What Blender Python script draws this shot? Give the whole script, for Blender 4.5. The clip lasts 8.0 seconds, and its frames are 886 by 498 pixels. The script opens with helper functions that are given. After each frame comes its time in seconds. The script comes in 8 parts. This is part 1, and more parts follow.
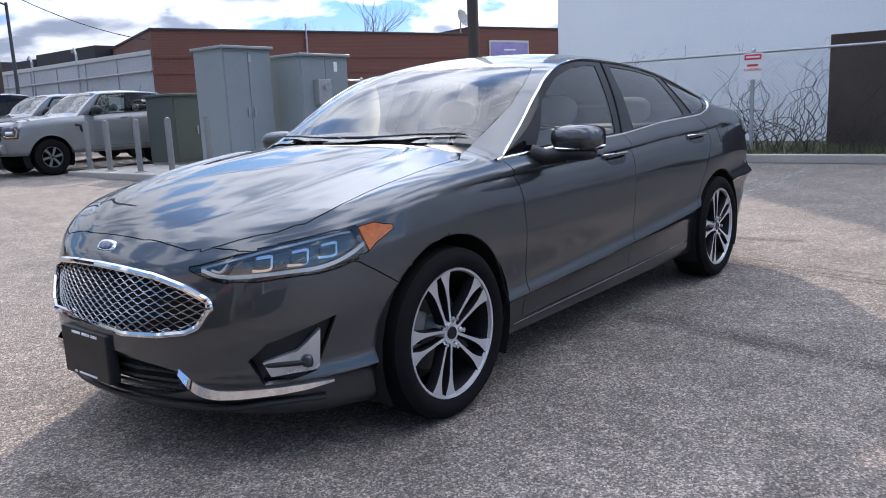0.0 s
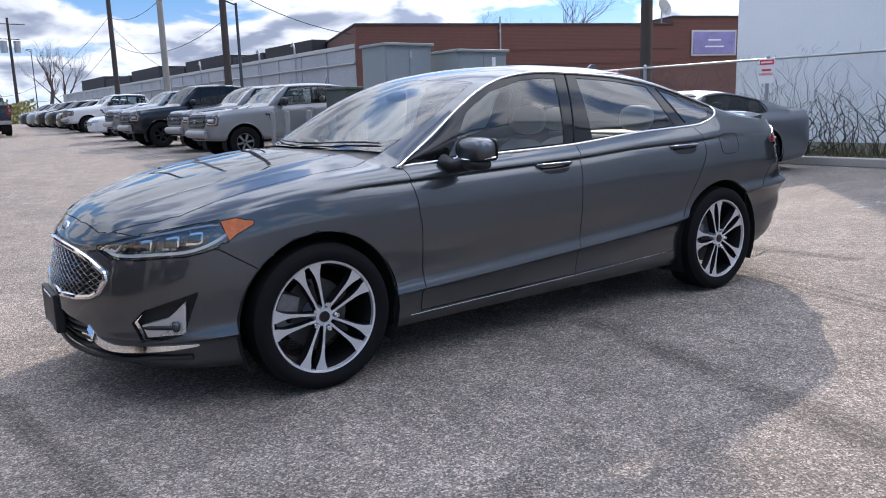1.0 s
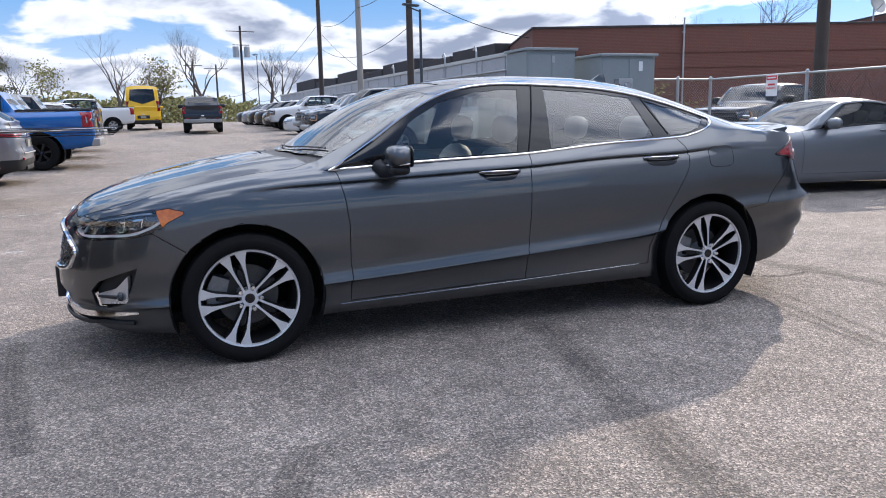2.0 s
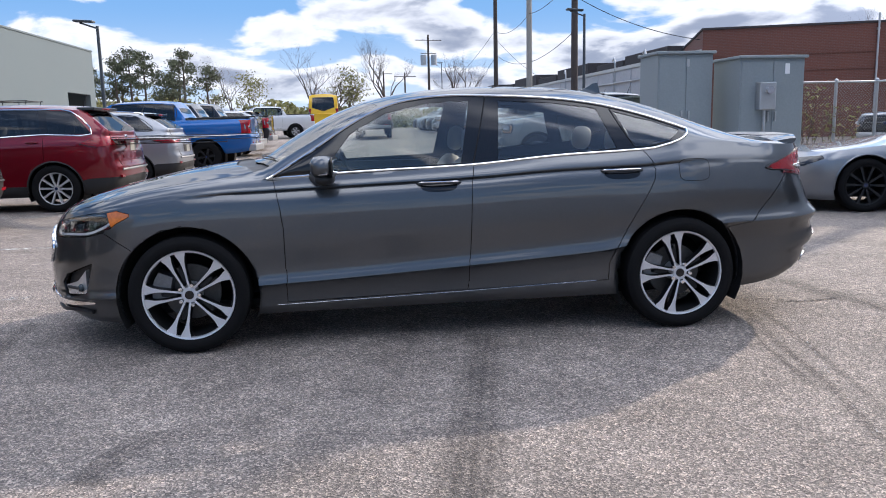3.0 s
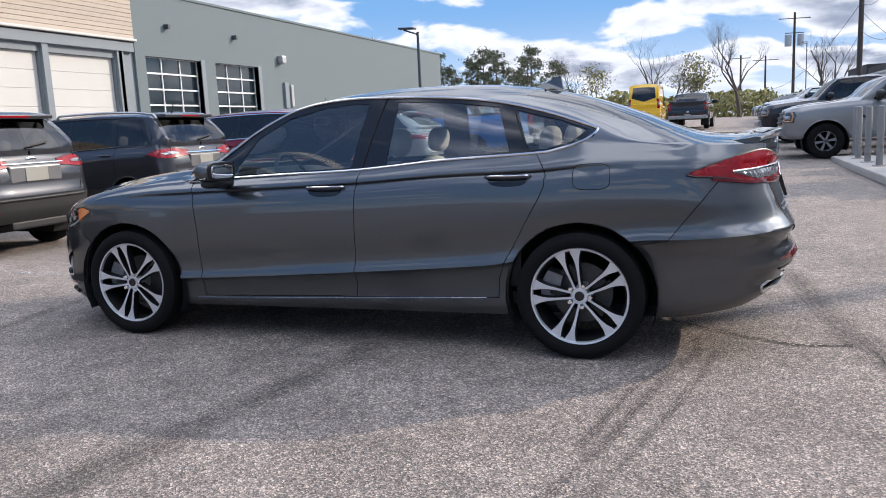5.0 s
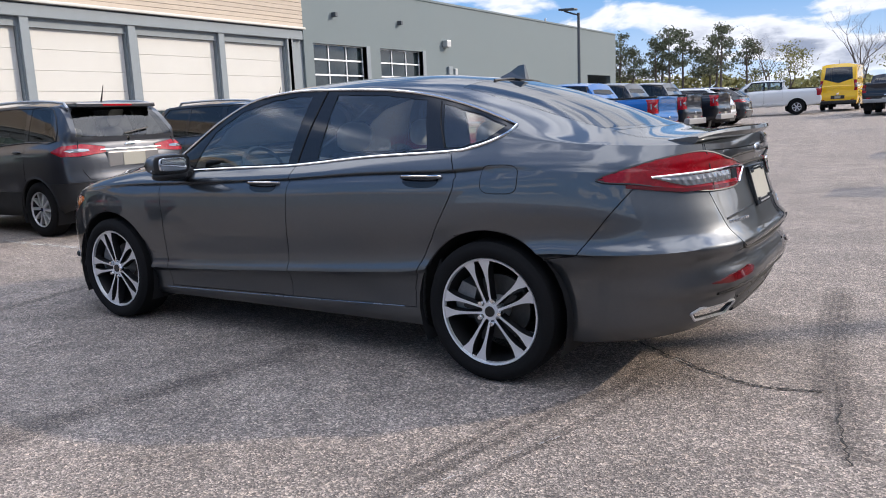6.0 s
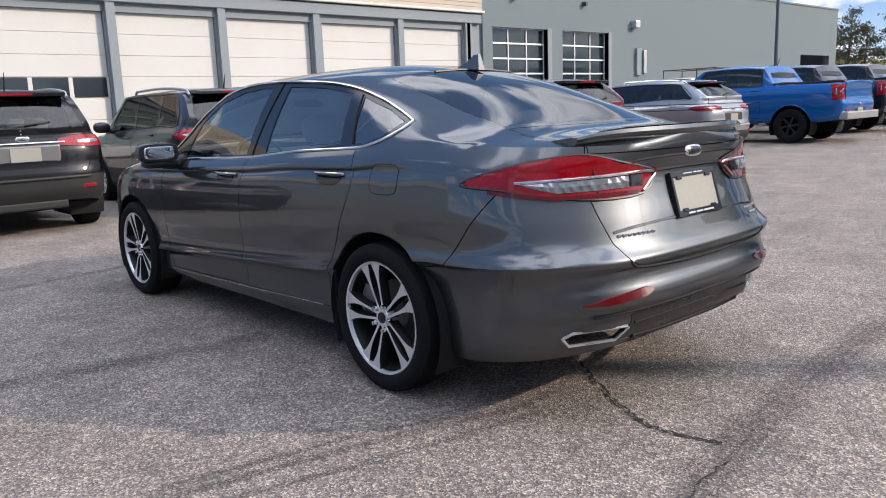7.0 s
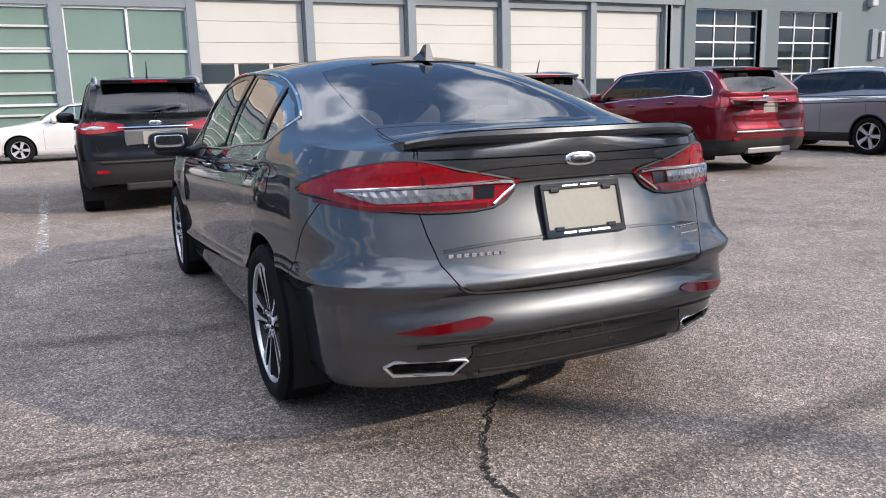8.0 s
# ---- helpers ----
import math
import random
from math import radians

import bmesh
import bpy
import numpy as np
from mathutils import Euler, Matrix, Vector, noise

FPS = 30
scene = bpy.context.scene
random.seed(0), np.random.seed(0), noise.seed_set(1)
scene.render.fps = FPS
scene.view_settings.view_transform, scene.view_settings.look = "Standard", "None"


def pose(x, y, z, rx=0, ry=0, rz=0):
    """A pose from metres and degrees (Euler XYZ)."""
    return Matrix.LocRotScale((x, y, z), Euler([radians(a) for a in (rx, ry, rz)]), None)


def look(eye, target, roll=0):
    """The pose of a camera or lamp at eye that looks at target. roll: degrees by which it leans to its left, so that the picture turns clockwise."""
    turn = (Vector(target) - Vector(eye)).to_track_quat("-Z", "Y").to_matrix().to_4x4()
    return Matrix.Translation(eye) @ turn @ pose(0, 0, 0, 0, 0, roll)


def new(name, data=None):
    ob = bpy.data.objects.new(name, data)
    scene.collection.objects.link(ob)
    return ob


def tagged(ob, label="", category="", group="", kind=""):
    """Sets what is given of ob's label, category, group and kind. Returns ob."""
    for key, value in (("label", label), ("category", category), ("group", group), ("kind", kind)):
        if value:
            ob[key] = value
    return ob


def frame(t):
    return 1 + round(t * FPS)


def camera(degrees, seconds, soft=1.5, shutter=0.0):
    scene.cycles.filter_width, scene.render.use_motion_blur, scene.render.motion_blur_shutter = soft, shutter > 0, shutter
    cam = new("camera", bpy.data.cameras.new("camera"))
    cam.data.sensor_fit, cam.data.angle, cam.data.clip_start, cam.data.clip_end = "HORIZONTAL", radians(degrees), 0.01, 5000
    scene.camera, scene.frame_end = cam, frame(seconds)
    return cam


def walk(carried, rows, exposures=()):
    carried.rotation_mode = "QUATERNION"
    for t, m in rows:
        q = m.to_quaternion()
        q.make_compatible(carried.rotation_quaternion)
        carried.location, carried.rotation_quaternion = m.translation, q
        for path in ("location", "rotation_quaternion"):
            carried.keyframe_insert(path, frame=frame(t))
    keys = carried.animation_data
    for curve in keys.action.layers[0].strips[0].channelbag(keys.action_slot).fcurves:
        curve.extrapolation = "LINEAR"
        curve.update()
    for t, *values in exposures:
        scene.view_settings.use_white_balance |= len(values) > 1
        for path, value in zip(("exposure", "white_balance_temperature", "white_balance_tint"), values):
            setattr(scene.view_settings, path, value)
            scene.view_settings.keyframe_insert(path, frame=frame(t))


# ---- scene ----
cam = camera(60.0, 8.0, soft=1.0)
PATH = [
    (0, (-3.631, -2.67, 1.181), (-2.111, -1.421, 0.822), -2.5),
    (0.5, (-3.315, -3.325, 1.207), (-1.985, -1.877, 0.842), -2.1),
    (1, (-2.872, -3.898, 1.236), (-1.748, -2.284, 0.871), -1.8),
    (1.5, (-2.392, -4.435, 1.249), (-1.49, -2.686, 0.892), -1.5),
    (2.8, (-0.755, -5.135, 1.23), (-0.438, -3.188, 0.9), -1.1),
    (3, (-0.482, -5.197, 1.249), (-0.262, -3.236, 0.925), -1.3),
    (3.5, (0.194, -5.279, 1.25), (0.183, -3.303, 0.941), -1.8),
    (4, (0.823, -5.19, 1.239), (0.588, -3.227, 0.94), -2.1),
    (4.5, (1.482, -5.035, 1.234), (1.023, -3.112, 0.933), -2.4),
    (5.8, (2.95, -4.052, 1.22), (1.945, -2.355, 0.884), -2.6),
    (6, (3.161, -3.871, 1.23), (2.072, -2.228, 0.892), -2.5),
    (6.5, (3.682, -3.423, 1.235), (2.395, -1.933, 0.884), -2.3),
    (7, (4.061, -2.835, 1.23), (2.586, -1.534, 0.87), -2.2),
    (7.5, (4.375, -2.209, 1.226), (2.735, -1.125, 0.854), -1.8),
    (8, (4.563, -1.557, 1.231), (2.789, -0.714, 0.852), -1.6),
]
walk(cam, [(t, look(e, g, r)) for t, e, g, r in PATH], [(0.0, 0.76, 5750, 13), (8.0, 0.70, 5900, 13)])

# ---- world and light ----
SUN_DIR = Vector((1.55, 1.34, 1.0)).normalized()      # towards the sun
SUN_ELEV = math.asin(SUN_DIR.z)
SUN_AZ = math.atan2(SUN_DIR.x, SUN_DIR.y)


def node(tree, kind, **values):
    n = tree.nodes.new(kind)
    for key, value in values.items():
        if key in n.inputs:
            n.inputs[key].default_value = value
    return n


def make_world():
    world = bpy.data.worlds.new("sky")
    world.use_nodes = True
    scene.world = world
    tree = world.node_tree
    tree.nodes.clear()
    link = tree.links.new

    def put(socket, value):
        if isinstance(value, (int, float, tuple, Vector)):
            socket.default_value = value
        else:
            link(value, socket)

    def math_(op, *values):
        n = tree.nodes.new("ShaderNodeMath")
        n.operation = op
        for k, v in enumerate(values):
            put(n.inputs[k], v)
        return n.outputs[0]

    def ramp(value, lo, hi, a, b):
        n = tree.nodes.new("ShaderNodeMapRange")
        n.interpolation_type = "SMOOTHSTEP"
        for key, v in (("Value", value), ("From Min", lo), ("From Max", hi), ("To Min", a), ("To Max", b)):
            put(n.inputs[key], v)
        return n.outputs[0]

    def blend(fac, a, b):
        n = tree.nodes.new("ShaderNodeMix")
        n.data_type = "RGBA"
        for k, v in ((0, fac), (6, a), (7, b)):
            put(n.inputs[k], v)
        return n.outputs[2]

    def vec(op, a, b, out=0):
        n = tree.nodes.new("ShaderNodeVectorMath")
        n.operation = op
        put(n.inputs[0], a)
        put(n.inputs["Scale"] if op == "SCALE" else n.inputs[1], b)
        return n.outputs[out]

    sky = tree.nodes.new("ShaderNodeTexSky")
    sky.sky_type, sky.sun_disc = "NISHITA", False
    sky.sun_elevation, sky.sun_rotation = SUN_ELEV, SUN_AZ
    sky.air_density, sky.dust_density, sky.ozone_density = 1.0, 0.15, 2.0
    way = tree.nodes.new("ShaderNodeTexCoord").outputs["Generated"]
    parts = tree.nodes.new("ShaderNodeSeparateXYZ")
    link(way, parts.inputs[0])
    z = math_("MAXIMUM", parts.outputs["Z"], 0.0)
    # a flat layer of cloud overhead, drawn together towards the horizon
    flat = tree.nodes.new("ShaderNodeCombineXYZ")
    over = math_("ADD", z, CLOUD_LIFT)
    for k in ("X", "Y"):
        put(flat.inputs[k], math_("DIVIDE", parts.outputs[k], over))

    def cloud(scale_, shift):
        n = node(tree, "ShaderNodeTexNoise", Scale=CLOUD_SCALE, Detail=7.0, Roughness=0.50, Distortion=0.25)
        link(vec("ADD", vec("SCALE", flat.outputs[0], scale_), shift), n.inputs["Vector"])
        return n.outputs["Fac"]
    body = cloud(1.0, CLOUD_SHIFT)
    below = cloud(1.07, CLOUD_SHIFT)
    # more cloud on the sun's side, open blue behind
    east = vec("DOT_PRODUCT", way, (0.72, 0.55, 0.0), "Value")
    dense = math_("MULTIPLY_ADD", east, 0.10, body)
    mask = ramp(dense, 0.485, 0.56, 0.0, 1.0)
    core = ramp(dense, 0.56, 0.72, 0.0, 1.0)
    top_lit = ramp(math_("SUBTRACT", below, body), -0.07, 0.07, 0.0, 1.0)
    near = vec("DOT_PRODUCT", way, SUN_DIR, "Value")
    glow = ramp(near, 0.86, 1.0, 1.0, 1.8)
    # clouds: white where the sun reaches, blue-grey in their thick parts
    grey = math_("MULTIPLY", core, ramp(top_lit, 0.0, 1.0, 1.0, 0.35))
    cloud_color = blend(grey, (7.0, 6.9, 6.8, 1), (2.5, 2.75, 3.3, 1))
    cloud_color = vec("SCALE", cloud_color, math_("MULTIPLY", glow, ramp(z, 0.3, 0.9, 0.92, 3.0)))
    # the open sky: paler towards the horizon
    blue = vec("SCALE", sky.outputs[0], ramp(z, 0.25, 0.9, 0.80, 2.0))
    low_blue = blend(ramp(z, 0.0, 0.16, 0.0, 1.0), (4.4, 5.1, 5.7, 1), (1.5, 2.9, 4.8, 1))
    blue = blend(ramp(z, 0.12, 0.42, 0.0, 1.0), low_blue, blue)
    veil = math_("MULTIPLY", ramp(z, 0.42, 0.85, 0.0, 0.9), ramp(dense, 0.42, 0.56, 0.04, 1.0))
    blue = blend(veil, blue, (22.0, 21.6, 21.8, 1))
    blue = vec("SCALE", blue, glow)
    back = tree.nodes.new("ShaderNodeBackground")
    back.inputs["Strength"].default_value = 0.10
    link(blend(math_("MULTIPLY", mask, ramp(z, 0.0, 0.05, 0.35, 1.0)), blue, cloud_color), back.inputs["Color"])
    out = tree.nodes.new("ShaderNodeOutputWorld")
    link(back.outputs[0], out.inputs[0])


CLOUD_SCALE, CLOUD_LIFT, CLOUD_SHIFT = 2.5, 0.26, (3.1, 7.4, 0.0)
make_world()
sun = new("sun", bpy.data.lights.new("sun", "SUN"))
sun.data.energy, sun.data.angle, sun.data.color = 2.75, radians(0.8), (1.0, 0.82, 0.60)
sun.matrix_world = look(SUN_DIR * 50, (0, 0, 0))


# ---- materials ----
def mat(name, color, rough=0.5, metal=0.0, vary=0.12, scale=3.0, fine=60.0, bump=0.0, coat=0.0, rough_vary=0.08,
        random_vary=0.0, spec=0.5, clear=0.0, flake=0.0, stretch=(1, 1, 1), ior=1.45):
    m = bpy.data.materials.new(name)
    m.use_nodes = True
    tree = m.node_tree
    link = tree.links.new
    b = tree.nodes["Principled BSDF"]
    b.inputs["Metallic"].default_value = metal
    b.inputs["Specular IOR Level"].default_value = spec
    b.inputs["Coat Weight"].default_value = coat
    b.inputs["Coat Roughness"].default_value = 0.02
    b.inputs["IOR"].default_value = ior
    b.inputs["Transmission Weight"].default_value = clear
    coord = tree.nodes.new("ShaderNodeTexCoord")
    mapping = node(tree, "ShaderNodeMapping")
    mapping.inputs["Scale"].default_value = stretch
    link(coord.outputs["Object"], mapping.inputs["Vector"])
    big = node(tree, "ShaderNodeTexNoise", Scale=scale, Detail=5.0, Roughness=0.6)
    small = node(tree, "ShaderNodeTexNoise", Scale=fine, Detail=3.0, Roughness=0.6)
    for n in (big, small):
        link(mapping.outputs[0], n.inputs["Vector"])
    add = node(tree, "ShaderNodeMath")
    add.operation = "ADD"
    link(big.outputs["Fac"], add.inputs[0])
    link(small.outputs["Fac"], add.inputs[1])
    rng = node(tree, "ShaderNodeMapRange")
    link(add.outputs[0], rng.inputs["Value"])
    for key, value in (("From Min", 0.6), ("From Max", 1.4), ("To Min", 1 - vary), ("To Max", 1 + vary)):
        rng.inputs[key].default_value = value
    tone = node(tree, "ShaderNodeVectorMath")
    tone.operation = "SCALE"
    tone.inputs[0].default_value = color[:3]
    link(rng.outputs[0], tone.inputs["Scale"])
    last = tone
    if random_vary:
        info = tree.nodes.new("ShaderNodeObjectInfo")
        r2 = node(tree, "ShaderNodeMapRange")
        link(info.outputs["Random"], r2.inputs["Value"])
        r2.inputs["To Min"].default_value, r2.inputs["To Max"].default_value = 1 - random_vary, 1 + random_vary
        last = node(tree, "ShaderNodeVectorMath")
        last.operation = "SCALE"
        link(tone.outputs[0], last.inputs[0])
        link(r2.outputs[0], last.inputs["Scale"])
    link(last.outputs[0], b.inputs["Base Color"])
    r3 = node(tree, "ShaderNodeMapRange")
    link(big.outputs["Fac"], r3.inputs["Value"])
    for key, value in (("From Min", 0.3), ("From Max", 0.7), ("To Min", max(0.0, rough - rough_vary)), ("To Max", min(1.0, rough + rough_vary))):
        r3.inputs[key].default_value = value
    link(r3.outputs[0], b.inputs["Roughness"])
    if bump:
        bp = node(tree, "ShaderNodeBump", Strength=min(1.0, bump), Distance=0.01)
        link(small.outputs["Fac"], bp.inputs["Height"])
        link(bp.outputs[0], b.inputs["Normal"])
    if flake:
        vor = node(tree, "ShaderNodeTexVoronoi", Scale=900.0)
        link(coord.outputs["Object"], vor.inputs["Vector"])
        bp = node(tree, "ShaderNodeBump", Strength=flake, Distance=0.001)
        link(vor.outputs["Color"], bp.inputs["Height"])
        link(bp.outputs[0], b.inputs["Normal"])
    return m


def asphalt_material():
    m = mat("asphalt", (0.234, 0.204, 0.181), 0.85, vary=0.22, scale=0.45, fine=7.0, spec=0.35)
    tree = m.node_tree
    link = tree.links.new
    b = tree.nodes["Principled BSDF"]
    coord = tree.nodes["Texture Coordinate"]
    old = b.inputs["Base Color"].links[0].from_socket
    # light and dark stones in the binder, in two sizes
    tint = old
    for scale_, top, low_ in ((140.0, 2.05, 0.40), (46.0, 1.22, 0.82)):
        vor = node(tree, "ShaderNodeTexVoronoi", Scale=scale_)
        link(coord.outputs["Object"], vor.inputs["Vector"])
        split = tree.nodes.new("ShaderNodeSeparateColor")
        link(vor.outputs["Color"], split.inputs[0])
        ramp = tree.nodes.new("ShaderNodeValToRGB")
        e = ramp.color_ramp.elements
        e[0].position, e[0].color = 0.0, (low_, low_, low_, 1)
        e[1].position, e[1].color = 1.0, (top, top * 0.97, top * 0.93, 1)
        mid = e.new(0.70)
        mid.color = (1.0, 1.0, 1.0, 1)
        link(split.outputs[0], ramp.inputs[0])
        mul = node(tree, "ShaderNodeVectorMath")
        mul.operation = "MULTIPLY"
        link(tint, mul.inputs[0])
        link(ramp.outputs[0], mul.inputs[1])
        tint = mul.outputs[0]
        if scale_ > 100:
            bp = node(tree, "ShaderNodeBump", Strength=0.8, Distance=0.006)
            link(vor.outputs["Distance"], bp.inputs["Height"])
            link(bp.outputs[0], b.inputs["Normal"])
    # patches of oil and dust
    patch = node(tree, "ShaderNodeTexNoise", Scale=1.7, Detail=6.0, Roughness=0.65)
    link(coord.outputs["Object"], patch.inputs["Vector"])
    worn = node(tree, "ShaderNodeMapRange")
    link(patch.outputs["Fac"], worn.inputs["Value"])
    for key, value in (("From Min", 0.32), ("From Max", 0.68), ("To Min", 0.80), ("To Max", 1.16)):
        worn.inputs[key].default_value = value
    last = node(tree, "ShaderNodeVectorMath")
    last.operation = "SCALE"
    link(tint, last.inputs[0])
    link(worn.outputs[0], last.inputs["Scale"])
    link(last.outputs[0], b.inputs["Base Color"])
    return m


def brick_material():
    m = mat("brick_face", (0.135, 0.052, 0.038), 0.85, vary=0.25, scale=0.8, fine=14.0, bump=0.3)
    tree = m.node_tree
    link = tree.links.new
    b = tree.nodes["Principled BSDF"]
    old = b.inputs["Base Color"].links[0].from_socket
    uv = tree.nodes.new("ShaderNodeUVMap")
    br = node(tree, "ShaderNodeTexBrick", Scale=1.0)
    br.inputs["Brick Width"].default_value, br.inputs["Row Height"].default_value = 0.2, 0.067
    br.inputs["Mortar Size"].default_value = 0.006
    link(uv.outputs[0], br.inputs["Vector"])
    link(old, br.inputs["Color1"])
    link(old, br.inputs["Color2"])
    br.inputs["Mortar"].default_value = (0.15, 0.10, 0.085, 1)
    link(br.outputs["Color"], b.inputs["Base Color"])
    return m


def stain_material(name, color, cover, scale, rough=0.9):
    """A thin worn film: marks, tar or paint that lets the ground through where it has worn off."""
    m = bpy.data.materials.new(name)
    m.use_nodes = True
    tree = m.node_tree
    link = tree.links.new
    b = tree.nodes["Principled BSDF"]
    b.inputs["Base Color"].default_value = (*color, 1)
    b.inputs["Roughness"].default_value = rough
    coord = tree.nodes.new("ShaderNodeTexCoord")
    n = node(tree, "ShaderNodeTexNoise", Scale=scale, Detail=6.0, Roughness=0.7)
    link(coord.outputs["Object"], n.inputs["Vector"])
    ramp = tree.nodes.new("ShaderNodeValToRGB")
    ramp.color_ramp.elements[0].position, ramp.color_ramp.elements[1].position = cover
    link(n.outputs["Fac"], ramp.inputs[0])
    clear = tree.nodes.new("ShaderNodeBsdfTransparent")
    mix = tree.nodes.new("ShaderNodeMixShader")
    link(ramp.outputs[0], mix.inputs[0])
    link(b.outputs[0], mix.inputs[1])
    link(clear.outputs[0], mix.inputs[2])
    link(mix.outputs[0], tree.nodes["Material Output"].inputs[0])
    return m


def tread_material(name="tyre_mark", ripple=0.30, most=0.62):
    """Rubber rubbed off in tread stripes, strongest in the middle of the band."""
    m = bpy.data.materials.new(name)
    m.use_nodes = True
    tree = m.node_tree
    link = tree.links.new
    b = tree.nodes["Principled BSDF"]
    b.inputs["Base Color"].default_value = (0.03, 0.028, 0.028, 1)
    b.inputs["Roughness"].default_value = 0.85
    uv = tree.nodes.new("ShaderNodeUVMap")
    parts = tree.nodes.new("ShaderNodeSeparateXYZ")
    link(uv.outputs[0], parts.inputs[0])

    def math_(op, x, y=0.0):
        n = tree.nodes.new("ShaderNodeMath")
        n.operation = op
        for k, v in enumerate((x, y)):
            if isinstance(v, float):
                n.inputs[k].default_value = v
            else:
                link(v, n.inputs[k])
        return n.outputs[0]
    v = parts.outputs["Y"]
    edge = math_("MULTIPLY", math_("MULTIPLY", v, math_("SUBTRACT", 1.0, v)), 4.0)
    stripe = math_("ADD", math_("MULTIPLY", math_("SINE", math_("MULTIPLY", v, 31.0)), ripple), 0.60)
    coord = tree.nodes.new("ShaderNodeTexCoord")
    n1 = node(tree, "ShaderNodeTexNoise", Scale=2.2, Detail=4.0, Roughness=0.6)
    n2 = node(tree, "ShaderNodeTexNoise", Scale=60.0, Detail=3.0, Roughness=0.7)
    for n in (n1, n2):
        link(coord.outputs["Object"], n.inputs["Vector"])
    worn = math_("MULTIPLY", n1.outputs["Fac"], n2.outputs["Fac"])
    cover = math_("MULTIPLY", math_("MULTIPLY", edge, stripe), math_("MULTIPLY", worn, 2.6))
    cover = math_("MULTIPLY", math_("MINIMUM", cover, 1.0), most)
    clear = tree.nodes.new("ShaderNodeBsdfTransparent")
    mix = tree.nodes.new("ShaderNodeMixShader")
    link(cover, mix.inputs[0])
    link(clear.outputs[0], mix.inputs[1])
    link(b.outputs[0], mix.inputs[2])
    link(mix.outputs[0], tree.nodes["Material Output"].inputs[0])
    return m


def glass_material(name, tint, rough=0.0, gloss_gain=1.9):
    """Thin window glass: a clear film with a sharp reflection."""
    m = bpy.data.materials.new(name)
    m.use_nodes = True
    tree = m.node_tree
    link = tree.links.new
    tree.nodes.remove(tree.nodes["Principled BSDF"])
    through_ = tree.nodes.new("ShaderNodeBsdfTransparent")
    through_.inputs[0].default_value = (*tint, 1)
    gloss = node(tree, "ShaderNodeBsdfGlossy", Roughness=rough)
    fres = node(tree, "ShaderNodeFresnel", IOR=1.52)
    gain = node(tree, "ShaderNodeMath")
    gain.operation = "MULTIPLY_ADD"
    link(fres.outputs[0], gain.inputs[0])
    gain.inputs[1].default_value, gain.inputs[2].default_value = gloss_gain, 0.03
    mix = tree.nodes.new("ShaderNodeMixShader")
    link(gain.outputs[0], mix.inputs[0])
    link(through_.outputs[0], mix.inputs[1])
    link(gloss.outputs[0], mix.inputs[2])
    link(mix.outputs[0], tree.nodes["Material Output"].inputs[0])
    return m


def paint(name, color, metal=0.4, rough=0.34, flake=0.0):
    return mat(name, color, rough, metal, vary=0.04, scale=1.5, coat=1.0, rough_vary=0.03, flake=flake, spec=0.12)


M_ASPHALT = asphalt_material()
M_CONCRETE = mat("concrete", (0.36, 0.34, 0.31), 0.9, vary=0.2, scale=1.2, fine=30, bump=0.3)
M_BRICK = brick_material()
M_WHITEWALL = mat("white_stucco", (0.86, 0.87, 0.88), 0.85, vary=0.05, scale=0.5, fine=20, bump=0.15)
M_PANEL = mat("corrugated_panel", (0.42, 0.42, 0.43), 0.6, vary=0.15, scale=0.5, fine=8)
M_DARKROOF = mat("dark_parapet", (0.045, 0.04, 0.042), 0.8, vary=0.3)
M_GREYBLDG = mat("grey_stucco", (0.140, 0.170, 0.178), 0.85, vary=0.07, scale=0.4, fine=25, bump=0.2)
M_TRIM = mat("grey_trim", (0.19, 0.22, 0.24), 0.6, vary=0.1)
M_SIDING = mat("tan_siding", (0.42, 0.36, 0.29), 0.7, vary=0.1, scale=1.0, random_vary=0.06)
M_DOORWHITE = mat("white_door_panel", (0.50, 0.495, 0.465), 0.55, vary=0.06, scale=0.7)
M_ALU = mat("pale_aluminium_bar", (0.72, 0.73, 0.74), 0.4, metal=0.3, vary=0.05)
M_CABINET = mat("cabinet_grey_paint", (0.24, 0.27, 0.28), 0.55, vary=0.10, scale=1.0, fine=30)
M_GREENBOX = mat("green_box_paint", (0.072, 0.088, 0.076), 0.55, vary=0.12, scale=1.0)
M_GALV = mat("galvanised_steel", (0.42, 0.43, 0.44), 0.45, metal=0.7, vary=0.15, scale=6)
M_BOLLARD = mat("faded_bollard_paint", (0.20, 0.20, 0.195), 0.7, vary=0.2, scale=4.0)
M_WIRE = mat("fence_wire", (0.25, 0.25, 0.25), 0.5, metal=0.6)
M_POLE = mat("weathered_pole_wood", (0.065, 0.053, 0.047), 0.9, vary=0.3, scale=2.0, fine=40, bump=0.5, stretch=(6, 6, 0.6))
M_POLEPALE = mat("pale_pole_wood", (0.30, 0.28, 0.25), 0.9, vary=0.2, scale=2.0, fine=40, bump=0.5, stretch=(6, 6, 0.6))
M_LAMP = mat("dark_lamp_paint", (0.05, 0.06, 0.07), 0.5)
M_CABLE = mat("black_cable", (0.02, 0.02, 0.02), 0.6)
M_VINE = mat("dry_vine", (0.05, 0.04, 0.032), 0.9, vary=0.3)
M_BARK = mat("bark", (0.10, 0.08, 0.065), 0.95, vary=0.3)
M_PINE = mat("pine_needles", (0.075, 0.085, 0.045), 0.8, vary=0.5, scale=1.0)
M_SPRING = mat("spring_leaves", (0.17, 0.16, 0.05), 0.8, vary=0.5, scale=0.6)
